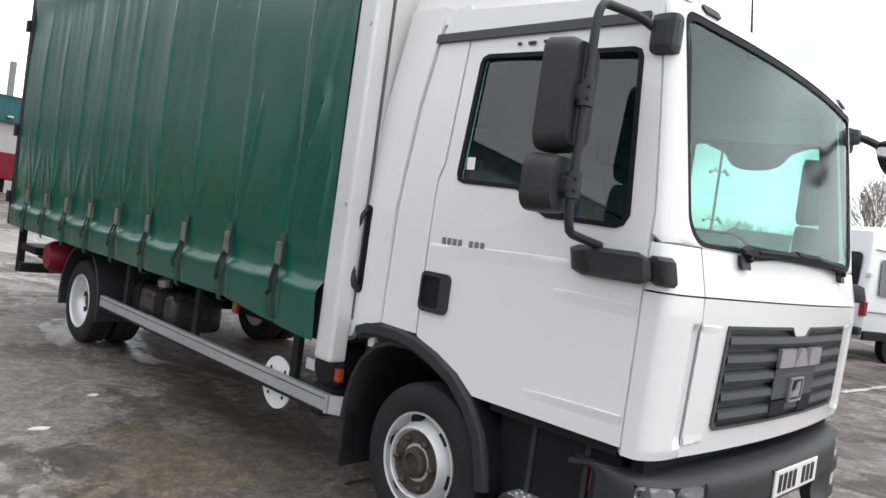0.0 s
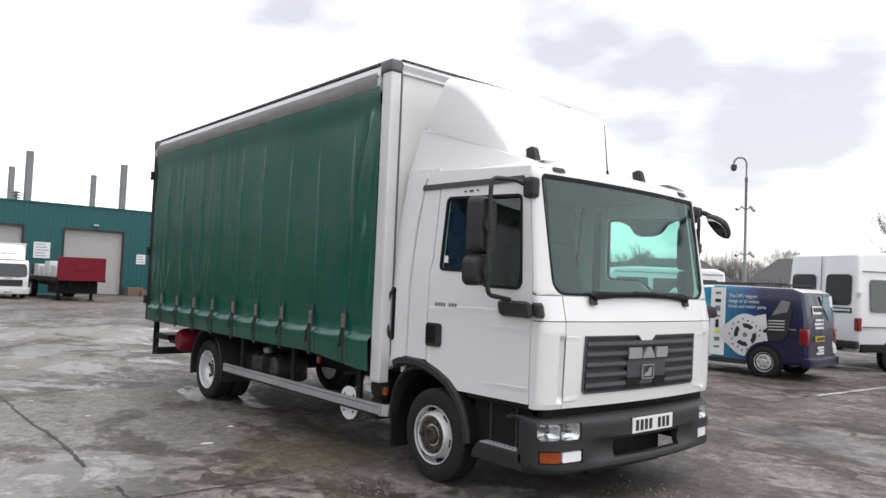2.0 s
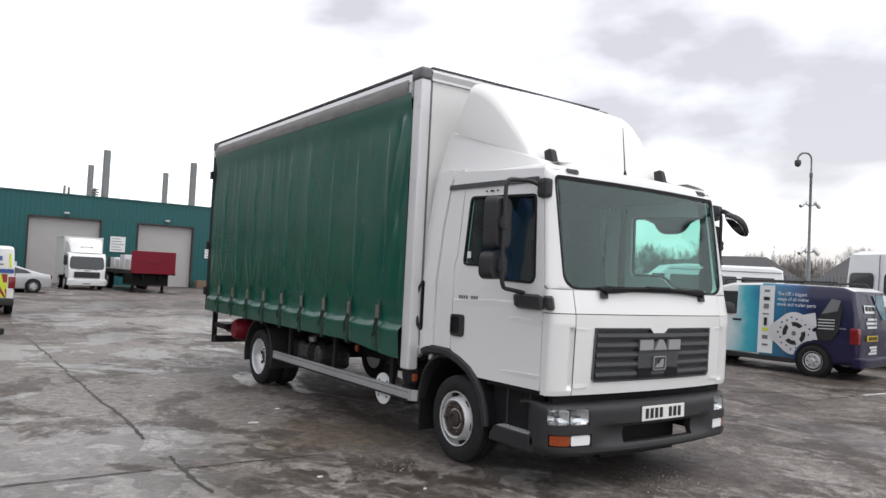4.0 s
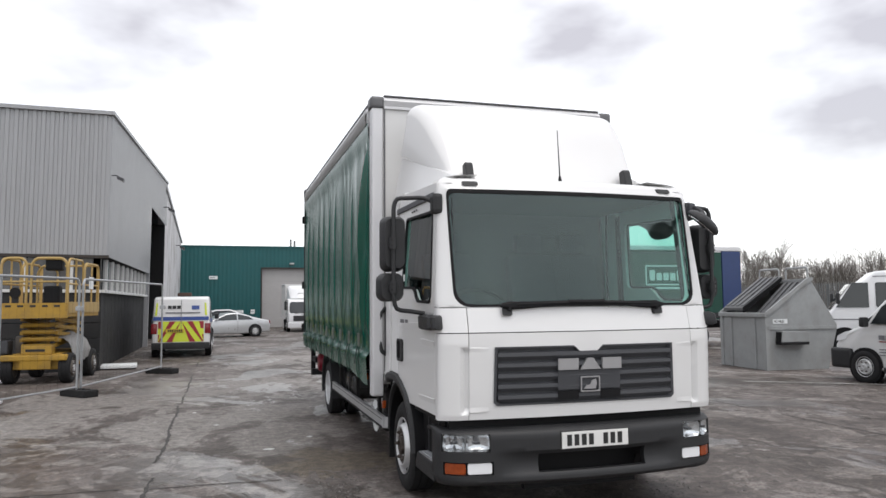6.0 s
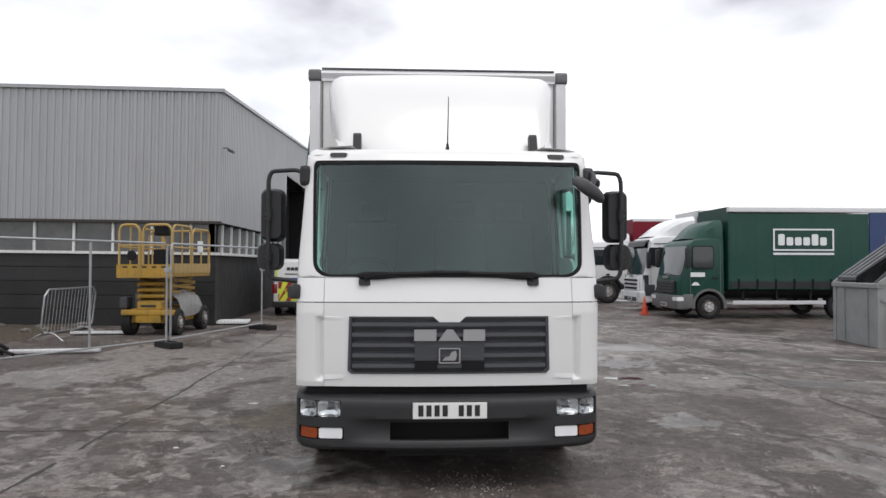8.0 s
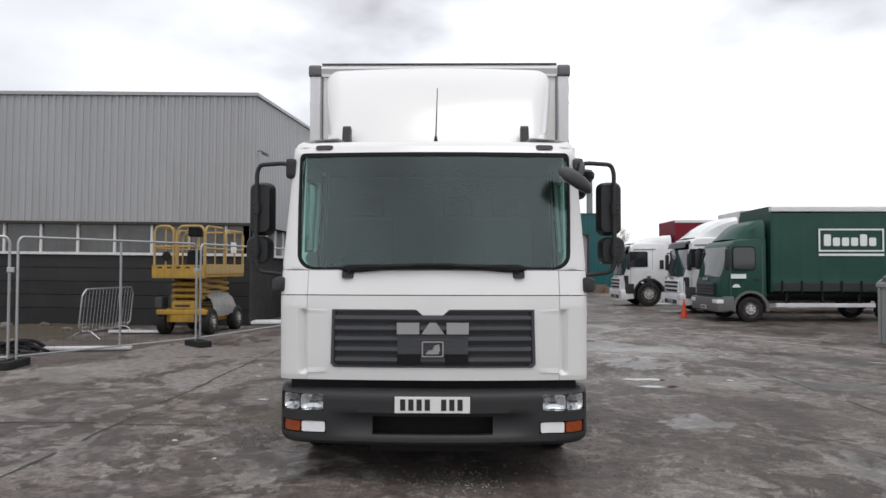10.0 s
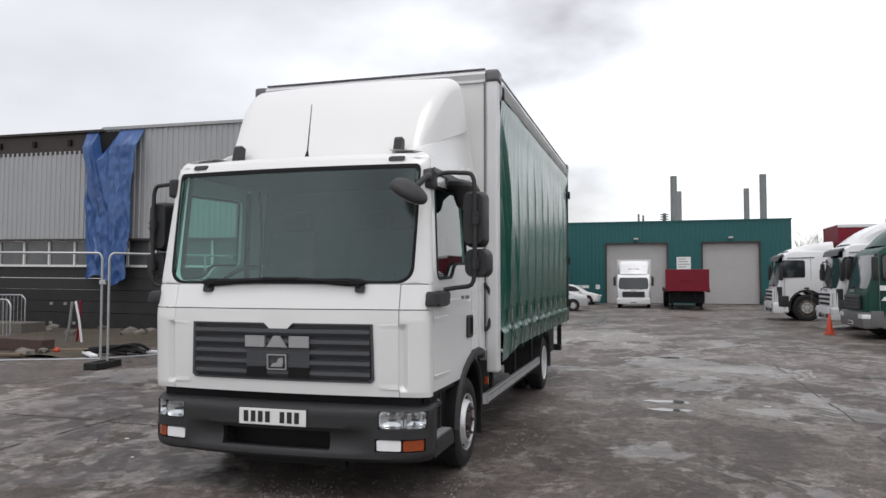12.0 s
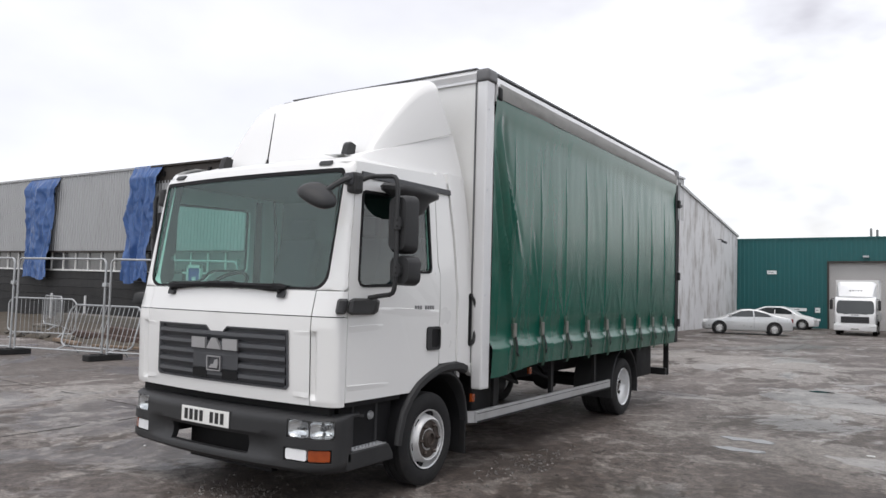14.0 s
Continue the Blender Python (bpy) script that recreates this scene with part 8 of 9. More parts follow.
    if deflector:
        top = cab_h + dtop if dtop else (box[1] if box else 3.5) - 0.12
        sec = []
        for i in range(9):
            k = i / 8
            y = 0.55 + (cab_l - 0.60) * k
            z = cab_h + (top - cab_h) * (1 - (1 - k) ** 1.8)
            w = W * (0.80 + 0.16 * k)
            sec.append([(-w, y, cab_h - 0.03), (-w + 0.02, y, max(cab_h, z - 0.16)), (-w + 0.16, y, z), (0, y - 0.04 * (1 - k), z + 0.02), (w - 0.16, y, z), (w - 0.02, y, max(cab_h, z - 0.16)), (w, y, cab_h - 0.03)])
        part("roof_deflector", loft(bmesh.new(), sec, False, False, True), colour, t, "", True)
    if box:
        z0, z1, y1, kind = box
        y0 = cab_l + 0.10
        bw = W + 0.03
        if kind == "curtain":
            part("bulkhead", boxbm(-bw, bw, y0, y0 + 0.06, z0, z1), colour, t)
            for s in (-1, 1):
                bm = bmesh.new()
                n, k = 90, 14
                gg = {}
                for i in range(n + 1):
                    for j in range(k + 1):
                        y, z = y0 + 0.05 + (y1 - y0 - 0.85) * i / n, z0 + 0.02 + (z1 - z0 - 0.22) * j / k
                        ph = ((y - y0) / 0.62) % 1
                        gg[i, j] = bm.verts.new((s * (bw + 0.01 + 0.012 * math.exp(-((ph - 0.5) / 0.06) ** 2) + 0.010 * noise.noise((y * 1.7, z, s * 3)) + (0.02 if z < z0 + 0.28 else 0)), y, z))
                for i in range(n):
                    for j in range(k):
                        bm.faces.new((gg[i, j], gg[i + 1, j], gg[i + 1, j + 1], gg[i, j + 1]))
                cu = part("curtain", bm, "green2", t, "green side curtain", True)
                part("hem_band", boxbm(min(s * (bw + 0.036), s * (bw + 0.042)), max(s * (bw + 0.036), s * (bw + 0.042)), y0 + 0.08, y1 - 0.82, z0 + 0.06, z0 + 0.26), "plastic", cu)
                for i in range(9):
                    y = y0 + 0.31 + 0.60 * i
                    if y < y1 - 0.85:
                        part("strap", boxbm(min(s * (bw + 0.045), s * (bw + 0.06)), max(s * (bw + 0.045), s * (bw + 0.06)), y - 0.03, y + 0.03, z0 - 0.03, z0 + 0.34), "black", cu)
                part("rear_panel", boxbm(min(s * (bw - 0.02), s * (bw + 0.03)), max(s * (bw - 0.02), s * (bw + 0.03)), y1 - 0.78, y1, z0, z1 - 0.12), "bluepanel", t, "blue rear side panel")
                part("roof_rail", bx(bmesh.new(), min(s * (bw - 0.1), s * (bw + 0.045)), max(s * (bw - 0.1), s * (bw + 0.045)), y0 - 0.02, y1 + 0.02, z1 - 0.16, z1, 0.03), "lightalu", t)
                gd = part("side_guard", bx(bmesh.new(), min(s * (W - 0.04), s * W), max(s * (W - 0.04), s * W), y0 + 0.15, y1 - 2.2, 0.46, 0.58, 0.01), "lightalu", t)
                for y in (y0 + 0.5, y0 + 1.6, y0 + 2.7):
                    part("hanger", boxbm(min(s * (W - 0.10), s * (W - 0.04)), max(s * (W - 0.10), s * (W - 0.04)), y - 0.03, y + 0.03, 0.5, z0), "chassis", gd)
            if logo:
                fl = lambda y, z, d=0: (bw + 0.045 - d, y, z)
                la, lb, lz0, lz1 = logo
                part("logo_frame", filled([(la, lz0), (lb, lz0), (lb, lz1), (la, lz1)], [[(la + 0.05, lz0 + 0.05), (lb - 0.05, lz0 + 0.05), (lb - 0.05, lz1 - 0.05), (la + 0.05, lz1 - 0.05)]], fl, 0.006), "whiteink", t, "white rectangular logo frame")
                n = 6
                cw = (lb - la - 0.34) / n
                for i in range(n):
                    a = la + 0.16 + i * cw
                    hh = 0.36 if i in (0, 4) else 0.26
                    part("logo_block", filled(rrect(a, a + cw * 0.78, lz0 + 0.17, lz0 + 0.17 + hh, 0.05), [], fl, 0.006), "whiteink", t, "plain white logo block")
                part("logo_line", filled([(la, lz0 - 0.13), (lb, lz0 - 0.13), (lb, lz0 - 0.06), (la, lz0 - 0.06)], [], fl, 0.006), "whiteink", t)
                fd = on_side(1, W, g, lean, 0.008)
                part("door_logo", filled([(0.34, 1.33), (0.80, 1.33), (0.80, 1.47), (0.34, 1.47)], [], fd, 0.004), "whiteink", t, "small white door logo shape")
                part("door_mark", filled([(0.36, 1.06), (0.64, 1.06), (0.56, 1.16), (0.44, 1.16)], [], fd, 0.004), "whiteink", t)
        else:
            part("body_box", bx(bmesh.new(), -bw, bw, y0, y1, z0, z1, 0.03), kind, t, "", False)
            for s in (-1, 1):
                part("roof_rail", bx(bmesh.new(), min(s * (bw - 0.06), s * (bw + 0.02)), max(s * (bw - 0.06), s * (bw + 0.02)), y0 - 0.01, y1 + 0.01, z1 - 0.12, z1 + 0.01, 0.02), "lightalu", t)
                part("floor_rail", boxbm(min(s * (bw - 0.06), s * (bw + 0.015)), max(s * (bw - 0.06), s * (bw + 0.015)), y0, y1, z0 - 0.02, z0 + 0.10), "lightalu", t)
        part("body_roof", boxbm(-bw + 0.05, bw - 0.05, y0, y1, z1 - 0.02, z1 + 0.012), "white3", t)
        part("subframe", boxbm(-0.9, 0.9, y0, y1 - 0.1, z0 - 0.16, z0 - 0.03), "chassis", t)
        for s in (-1, 1):
            wheel(s * (W - 0.14), y1 - 1.75, s, True, wr, 0.25, t)
            part("rear_mudguard", bx(bmesh.new(), min(s * (W - 0.4), s * (W - 0.01)), max(s * (W - 0.4), s * (W - 0.01)), y1 - 2.3, y1 - 1.2, 0.93, 0.97, 0.015), "plastic", t)
    else:
        for s in (-1, 1):
            wheel(s * (W - 0.14), cab_l + 2.0, s, True, 0.43, 0.25, t)
    return t


rigid("green_lorry", "dark green curtain-sided lorry with white framed logo", heading(7.82, 17.15, -1, 0.0, 0.945), 1.20, 1.45, 2.55, "green2", "greytrim", (0.93, 3.54, 6.92, "curtain"), "parked lorries", logo=(2.98, 4.96, 2.16, 2.86), ax=0.94, dtop=0.60, wr=0.385)
rigid("white_lorry", "white lorry cab with tall roof deflector", heading(8.0, 21.15, -1, 0.0, 0.92), 1.25, 2.15, 2.86, "white2", "grille", (1.0, 3.86, 9.5, "white3"), "parked lorries", sleeper=True, dtop=0.78, ax=1.15, wr=0.53)
rigid("white_tractor_lorry", "white sleeper cab lorry with red trailer body behind", heading(7.06, 25.96, -1, 0.0, 0.93), 1.25, 2.2, 2.80, "white2", "plastic", (1.05, 3.82, 11.5, "redpaint"), "parked lorries", sleeper=True, dtop=0.36, ax=1.15, wr=0.53)
rigid("dock_lorry", "white box lorry standing before a roller door", heading(1.69, 35.6, 0, -1, 0.745), 1.18, 1.85, 2.45, "white2", "plastic", (0.95, 3.55, 5.6, "white3"), "parked lorries", marks=True)

# red flat trailer
tr = thing("flat_trailer", "red-headboard flat trailer on landing legs with pale load", "trailer", m=pose(4.35, 33.7, 0))
part("headboard", bx(bmesh.new(), -1.05, 1.05, 0.0, 0.08, 0.95, 2.06, 0.02), "redpaint", tr, "red steel headboard")
part("headboard_panel", bx(bmesh.new(), -0.30, 0.30, -0.02, 0.01, 1.45, 1.62, 0.01), "redpaint", tr)
part("deck", boxbm(-1.05, 1.05, 0.08, 8.2, 0.98, 1.10), "timber", tr)
for s in (-1, 1):
    part("side_rail", boxbm(min(s * 1.03, s * 1.08), max(s * 1.03, s * 1.08), 0.08, 8.2, 0.90, 1.08), "chassis", tr)
    part("frame_rail", boxbm(s * 0.4 - 0.05, s * 0.4 + 0.05, 0.3, 8.0, 0.65, 0.98), "chassis", tr)
    lg = part("landing_leg", boxbm(s * 0.72 - 0.06, s * 0.72 + 0.06, 1.0, 1.12, 0.04, 0.95), "chassis", tr)
    part("foot", boxbm(s * 0.72 - 0.14, s * 0.72 + 0.14, 0.92, 1.2, 0.0, 0.04), "chassis", lg)
    for y in (5.6, 6.7):
        wheel(s * 0.9, y, s, True, 0.44, 0.28, tr)
part("under_box", boxbm(-0.85, 0.85, 0.5, 2.6, 0.35, 0.92), "black", tr)
for i, (y, h) in enumerate(((1.4, 0.55), (2.6, 0.75), (3.8, 0.5), (5.0, 0.6))):
    part("pallet_load", bx(bmesh.new(), -0.95, -0.05 + 0.3 * (i % 2), y - 0.5, y + 0.5, 1.10, 1.10 + h, 0.03), "lightalu", tr, "pale strapped crate")

# ---------- yard things ----------
def fence_panel(a, b, group="mesh fence panels", feet=(True, True)):
    a, b = Vector((*a, 0)), Vector((*b, 0))
    L = (b - a).length - 0.10
    ang = math.degrees(math.atan2(b.y - a.y, b.x - a.x))
    t = thing("mesh_fence_panel", "galvanised temporary mesh fence panel in a rubber foot", "fence", group, pose(a.x, a.y, 0, 0, 0, ang))
    fr = part("frame", tube(bmesh.new(), [(0.05, 0, 0.10), (0.05, 0, 1.92), (0.10, 0, 2.0), (L - 0.02, 0, 2.0), (L + 0.03, 0, 1.92), (L + 0.03, 0, 0.10)], 0.021, 8), "steel", t, "", True)
    part("bottom_tube", tube(bmesh.new(), [(0.05, 0, 0.16), (L + 0.03, 0, 0.16)], 0.016, 6), "steel", t)
    bm = bmesh.new()
    x = 0.20
    while x < L:
        bx(bm, x - 0.0007, x + 0.0007, -0.0007, 0.0007, 0.16, 2.0)
        x += 0.15
    for z in (0.45, 0.75, 1.05, 1.35, 1.65):
        bx(bm, 0.06, L, -0.0007, 0.0007, z - 0.0007, z + 0.0007)
    tagged(part("wire_mesh", bm, "chassis", t), kind="stuff")
    part("clamp", bx(bmesh.new(), -0.02, 0.08, -0.05, 0.05, 1.45, 1.53, 0.01), "steel", t)
    f = bmesh.new()
    bx(f, -0.34, 0.36, -0.13, 0.13, 0.0, 0.12, 0.02)
    for k in (-0.18, 0.05, 0.2):
        bx(f, k - 0.04, k + 0.04, -0.05, 0.05, 0.12, 0.135)
    tagged(part("fence_foot", f, "rubber"), "black rubber fence foot block", "fence foot", "fence feet").matrix_world = pose(a.x, a.y, 0, 0, 0, ang + 72)
    return t


FEET = [(-3.85, 12.9), (-4.88, 9.05), (-6.62, 5.92), (-9.15, 4.78), (-11.45, 4.15), (-14.8, 3.5), (-18.2, 3.1)]
for a, b in zip(FEET, FEET[1:]):
    p_ = fence_panel(a, b)
    if a == FEET[1]:
        part("middle_post", cyl(bmesh.new(), (1.72, 0, 0.16), (1.72, 0, 2.0), 0.021, seg=8), "steel", p_)
tagged(part("fence_foot", boxbm(-18.5, -17.9, 2.97, 3.23, 0, 0.12, 0.02), "rubber"), "black rubber fence foot block", "fence foot", "fence feet")


def crowd_barrier(x, y, ang, lean=0.0):
    t = thing("crowd_barrier", "galvanised steel crowd barrier with upright bars", "barrier", "crowd barriers", pose(x, y, 0.0, lean, 0, ang))
    part("frame", tube(bmesh.new(), [(0.15, 0, 0.16), (0.02, 0, 0.25), (0.02, 0, 0.95), (0.15, 0, 1.08), (2.05, 0, 1.08), (2.18, 0, 0.95), (2.18, 0, 0.25), (2.05, 0, 0.16), (0.15, 0, 0.16)], 0.019, 8), "steel", t, "", True)
    for k in range(15):
        part("bar", cyl(bmesh.new(), (0.15 + 0.136 * k, 0, 0.16), (0.15 + 0.136 * k, 0, 1.08), 0.007, seg=5), "steel", t)
    for x0 in (0.35, 1.85):
        part("foot", tube(bmesh.new(), [(x0, -0.32, 0.02), (x0, -0.1, 0.16), (x0, 0.1, 0.16), (x0, 0.32, 0.02)], 0.016, 6), "steel", t)
    return t


crowd_barrier(-7.80, 10.05, 87, 6)
crowd_barrier(-11.25, 5.0, 8, -16)
crowd_barrier(-13.6, 8.9, -10)
crowd_barrier(-17.6, 12.6, 4)
crowd_barrier(-16.4, 6.4, 20)
crowd_barrier(-19.9, 9.2, -15)

# broken barrier bars leaning by the wall
for k, (x, y, a) in enumerate(((-10.9, 9.6, 14), (-10.55, 9.7, -12), (-10.75, 9.75, 4))):
    t = tagged(part("loose_post", tube(bmesh.new(), [(0, 0, 0), (0.02, 0, 0.5), (0, 0.02, 1.02)], 0.03, 6), ("steel", "lightalu", "redpaint")[k]), "bent pale post standing among rubble", "post", "loose posts")
    t.matrix_world = pose(x, y, 0.02, a * 0.5, a, 20 * k)


def rock(seed, r):
    rng = random.Random(seed)
    bm = bmesh.new()
    bmesh.ops.create_icosphere(bm, subdivisions=1, radius=r)
    for v in bm.verts:
        v.co *= rng.uniform(0.7, 1.25)
        v.co.z *= 0.6
    return bm


rng = random.Random(8)
protos = []
for k in range(5):
    o = part("rubble_lump", rock(k, 0.12), "rubble")
    protos.append(o)
    o.matrix_world = pose(-9.5 - k * 0.9, 7.5 + 0.4 * k, 0.07)
    tagged(o, "broken pale lump of concrete rubble", "rubble", "rubble lumps")
for k in range(70):
    c = copy_thing(protos[k % 5], pose(rng.uniform(-20, -8.2), rng.choice((rng.uniform(6.6, 9.0), rng.uniform(11.5, 13.6))), 0.07, 0, 0, rng.uniform(0, 360)) @ Matrix.Diagonal((*[rng.uniform(0.5, 1.9)] * 3, 1)))
for k, (x, y, a, l, w, h, m_, lab) in enumerate(((-12.3, 8.12, -10, 5.7, 0.30, 0.26, "rust", "thick rusted steel joist lying on the soil"), (-13.4, 7.55, -6, 4.4, 0.22, 0.16, "rust", "rusted steel joist lying on the soil"),
                                                 (-9.2, 7.9, 25, 1.6, 0.20, 0.05, "timber", "weathered plank among rubble"), (-8.15, 7.30, -38, 0.9, 0.14, 0.05, "whiteink", "pale broken board on the soil"),
                                                 (-14.6, 9.6, 3, 3.0, 0.5, 0.10, "timber", "flat stack of weathered sheet material"), (-18.6, 11.7, -2, 9.5, 0.8, 0.32, "rubble", "long low stack of concrete slabs"),
                                                 (-7.2, 11.7, 5, 1.3, 0.3, 0.05, "lightalu", "pale board at the soil edge"), (-4.95, 14.6, 5, 0.8, 0.7, 0.08, "whiteink", "pale sheet lying by the wall"),
                                                 (-7.0, 8.05, 8, 2.4, 0.14, 0.06, "lightalu", "pale board at the soil edge"), (-10.6, 6.5, 14, 2.6, 0.12, 0.06, "timber", "weathered plank among rubble"),
                                                 (-13.2, 6.3, -12, 1.8, 0.16, 0.08, "timber", "weathered plank among rubble"))):
    t = part("loose_board" if m_ != "rust" else "steel_joist", bx(bmesh.new(), -l / 2, l / 2, -w / 2, w / 2, 0, h, min(0.02, h * 0.3)), m_)
    tagged(t, lab, "debris", "debris before the shed")
    t.matrix_world = pose(x, y, 0.03, 0, 0, a)
cup = tagged(part("small_ball", lathe(bmesh.new(), [(0.0, -0.06), (0.05, -0.04), (0.065, 0.0), (0.05, 0.04), (0.0, 0.06)], (0, 0, 0.08), "z", 12), "cone", smooth=True), "small red plastic float on the soil", "debris", "debris before the shed")
cup.matrix_world = pose(-9.0, 7.35, 0.03)
# a tangle of black pipe
heap = thing("pipe_heap", "tangled heap of black pipe and cable", "debris", "debris before the shed", pose(-7.75, 7.75, 0.03, 0, 0, 8))
rng = random.Random(31)
for k in range(9):
    x, y, a = rng.uniform(-0.28, 0.28), rng.uniform(-0.18, 0.18), rng.uniform(-0.5, 0.5)
    l = rng.uniform(0.3, 0.6)
    c, q = math.cos(a), math.sin(a)
    r = rng.uniform(0.022, 0.038)
    part("pipe", tube(bmesh.new(), [(x - l * c, y - l * q, r + 0.01 * k), (x - 0.2 * l * c, y - 0.25 * l * q + 0.06, r + 0.02 + 0.018 * k), (x + 0.5 * l * c, y + 0.4 * l * q, r + 0.015 + 0.018 * k), (x + l * c, y + l * q - 0.05, r + 0.006 * k)], r, 7), "black", heap, "", True)
for x, y, h in ((-25.5, 12.4, 1.05), (-23.2, 12.5, 1.0), (-15.6, 10.4, 0.8)):
    o = tagged(part("marker_post", cyl(bmesh.new(), (0, 0, 0), (0.02, 0, h), 0.05, 0.045, 8), "lightalu"), "short pale post standing in the soil", "post", "loose posts")
    o.matrix_world = pose(x, y, 0.03)
for x, z in ((-15.80, 0.78), (-15.26, 0.78), (-15.81, 0.17), (-14.91, 0.17)):
    o = tagged(part("wall_plate", bx(bmesh.new(), -0.06, 0.06, -0.012, 0, -0.045, 0.045, 0.01), "dustcloth"), "small pale plate on the charcoal wall", "plate", "plates on the wall")
    o.matrix_world = pose(x, SY + 0.018, z)

# pieces of litter and crumbled white on the concrete
# the two before the bumper paint wet glints in pale colour
for k, (x, y, r) in enumerate(((-2.05, 3.3, 0.10), (-1.55, 3.9, 0.07), (-2.6, 5.1, 0.06), (-2.9, 6.3, 0.05), (-0.25, -0.45, 0.05), (0.15, -0.60, 0.04), (-2.3, 1.3, 0.05), (-1.75, 0.7, 0.04), (3.9, 4.9, 0.10))):
    bm = bmesh.new()
    rr = random.Random(k)
    bm.faces.new([bm.verts.new((r * 0.5 * rr.uniform(0.5, 1.3) * math.cos(a), r * 0.5 * rr.uniform(0.3, 0.8) * math.sin(a), 0.0)) for a in [k2 * math.pi / 5 for k2 in range(10)]])
    ext = bmesh.ops.extrude_face_region(bm, geom=list(bm.faces))
    for v in [v for v in ext["geom"] if isinstance(v, bmesh.types.BMVert)]:
        v.co.z += 0.008
    t = tagged(part("litter_scrap", bm, "frame"), "flat pale scrap or painted glint on the wet concrete", "litter", "litter scraps")
    t.matrix_world = pose(x, y, 0.003)

# loose wet grit washed together on the yard
gr = random.Random(5)
grit = bmesh.new()
for cx, cy, rx, ry, count in ((0.17, 0.15, 0.45, 0.45, 260), (1.36, 2.4, 0.30, 0.9, 200), (1.15, 0.55, 0.4, 0.4, 120), (-1.55, 1.6, 0.35, 0.6, 90)):
    for k in range(count):
        x, y, r = gr.gauss(cx, rx * 0.5), gr.gauss(cy, ry * 0.5), gr.uniform(0.004, 0.016)
        a = gr.uniform(0, 6.3)
        top = grit.verts.new((x + gr.uniform(-0.3, 0.3) * r, y, r * 0.8))
        ring = [grit.verts.new((x + r * gr.uniform(0.7, 1.4) * math.cos(a + q * 1.257), y + r * gr.uniform(0.7, 1.3) * math.sin(a + q * 1.257), 0.0)) for q in range(5)]
        for q in range(5):
            grit.faces.new((ring[q], ring[(q + 1) % 5], top))
tagged(part("grit", grit, "grit"), "wet grit and crumbs of broken concrete", "grit", kind="stuff")

# shallow puddles
for k, (x, y, a, b) in enumerate(((2.75, 4.96, 0.27, 0.13), (2.78, 4.36, 0.25, 0.10), (2.9, 10.3, 0.22, 0.12), (-0.5, -0.75, 0.20, 0.05), (0.35, -0.62, 0.12, 0.04))):
    rr = random.Random(90 + k)
    bm = bmesh.new()
    bm.faces.new([bm.verts.new((a * rr.uniform(0.7, 1.2) * math.cos(q), b * rr.uniform(0.6, 1.2) * math.sin(q), 0.0)) for q in [j * math.pi / 9 for j in range(18)]])
    struct("puddle", bm, "water", "thin puddle of standing rain water").matrix_world = pose(x, y, 0.005)

# scissor lift
lf = thing("scissor_lift", "dirty yellow scissor lift with railed platform and muddy wheels", "lift", m=pose(-5.98, 12.35, 0, 0, 0, -6) @ Matrix.Diagonal((0.88, 0.92, 1.0, 1)))
part("chassis", bx(bmesh.new(), -0.52, 0.52, -0.95, 1.0, 0.28, 0.60, 0.04), "yellow", lf, "yellow steel chassis")
part("front_tray", bx(bmesh.new(), -0.70, 0.66, -1.10, -0.92, 0.46, 0.58, 0.03), "yellow", lf)
part("outrigger_box", bx(bmesh.new(), -0.78, -0.58, -1.02, -0.70, 0.60, 0.86, 0.04), "grille", lf)
part("tray_flap", prism(bmesh.new(), [(-1.10, 0.46), (-1.08, 0.30), (-1.06, 0.30), (-1.06, 0.46)], "x", -0.30, 0.34), "yellow", lf)
part("battery_box", bx(bmesh.new(), -0.60, -0.40, -0.6, 0.7, 0.45, 0.94, 0.06), "lidrim", lf, "dusty battery box", True)
sheet = bmesh.new()
loft(sheet, [[(0.30 + 0.37 * math.sin(a) + 0.03 * noise.noise((y * 4, a * 2, 0)), y, 0.50 + 0.50 * math.cos(a) * (1.0 - 0.25 * abs(y - 0.1)) + 0.05 * noise.noise((y * 5, a * 3, 4))) for a in [k * math.pi / 16 for k in range(-1, 10)]] for y in [-0.62 + 0.09 * k for k in range(16)]], False, False, False)
part("engine_cover", sheet, "dustcloth", lf, "crumpled grey sheeting over the engine side", True)
part("front_box", bx(bmesh.new(), -0.30, 0.34, -1.05, -0.80, 0.58, 0.76, 0.03), "yellow", lf)
part("name_mark", boxbm(-0.2, 0.2, -1.056, -1.051, 0.64, 0.69), "ink", lf)
for sx in (-1, 1):
    for y in (-0.78, 0.80):
        wheel(sx * 0.60, y, sx, False, 0.30, 0.24, lf)
for k in range(4):
    z = 0.74 + 0.14 * k
    for sx in (-1, 1):
        for a, b in (((-0.85, 0.0), (0.85, 0.12)), ((0.85, 0.0), (-0.85, 0.12))):
            bm = bmesh.new()
            prism(bm, [(a[0], z + a[1] - 0.035), (b[0], z + b[1] - 0.035), (b[0], z + b[1] + 0.035), (a[0], z + a[1] + 0.035)], "x", min(sx * 0.26, sx * 0.33) + (0.07 * sx if a[0] > 0 else 0), max(sx * 0.26, sx * 0.33) + (0.07 * sx if a[0] > 0 else 0))
            part("scissor_arm", bm, "yellow", lf)
    part("cross_pin", cyl(bmesh.new(), (-0.34, -0.87, z), (0.34, -0.87, z), 0.045, seg=8), "yellow", lf)
part("deck", bx(bmesh.new(), -0.70, 0.70, -1.25, 1.15, 1.32, 1.44, 0.01), "yellow", lf, "yellow platform deck")
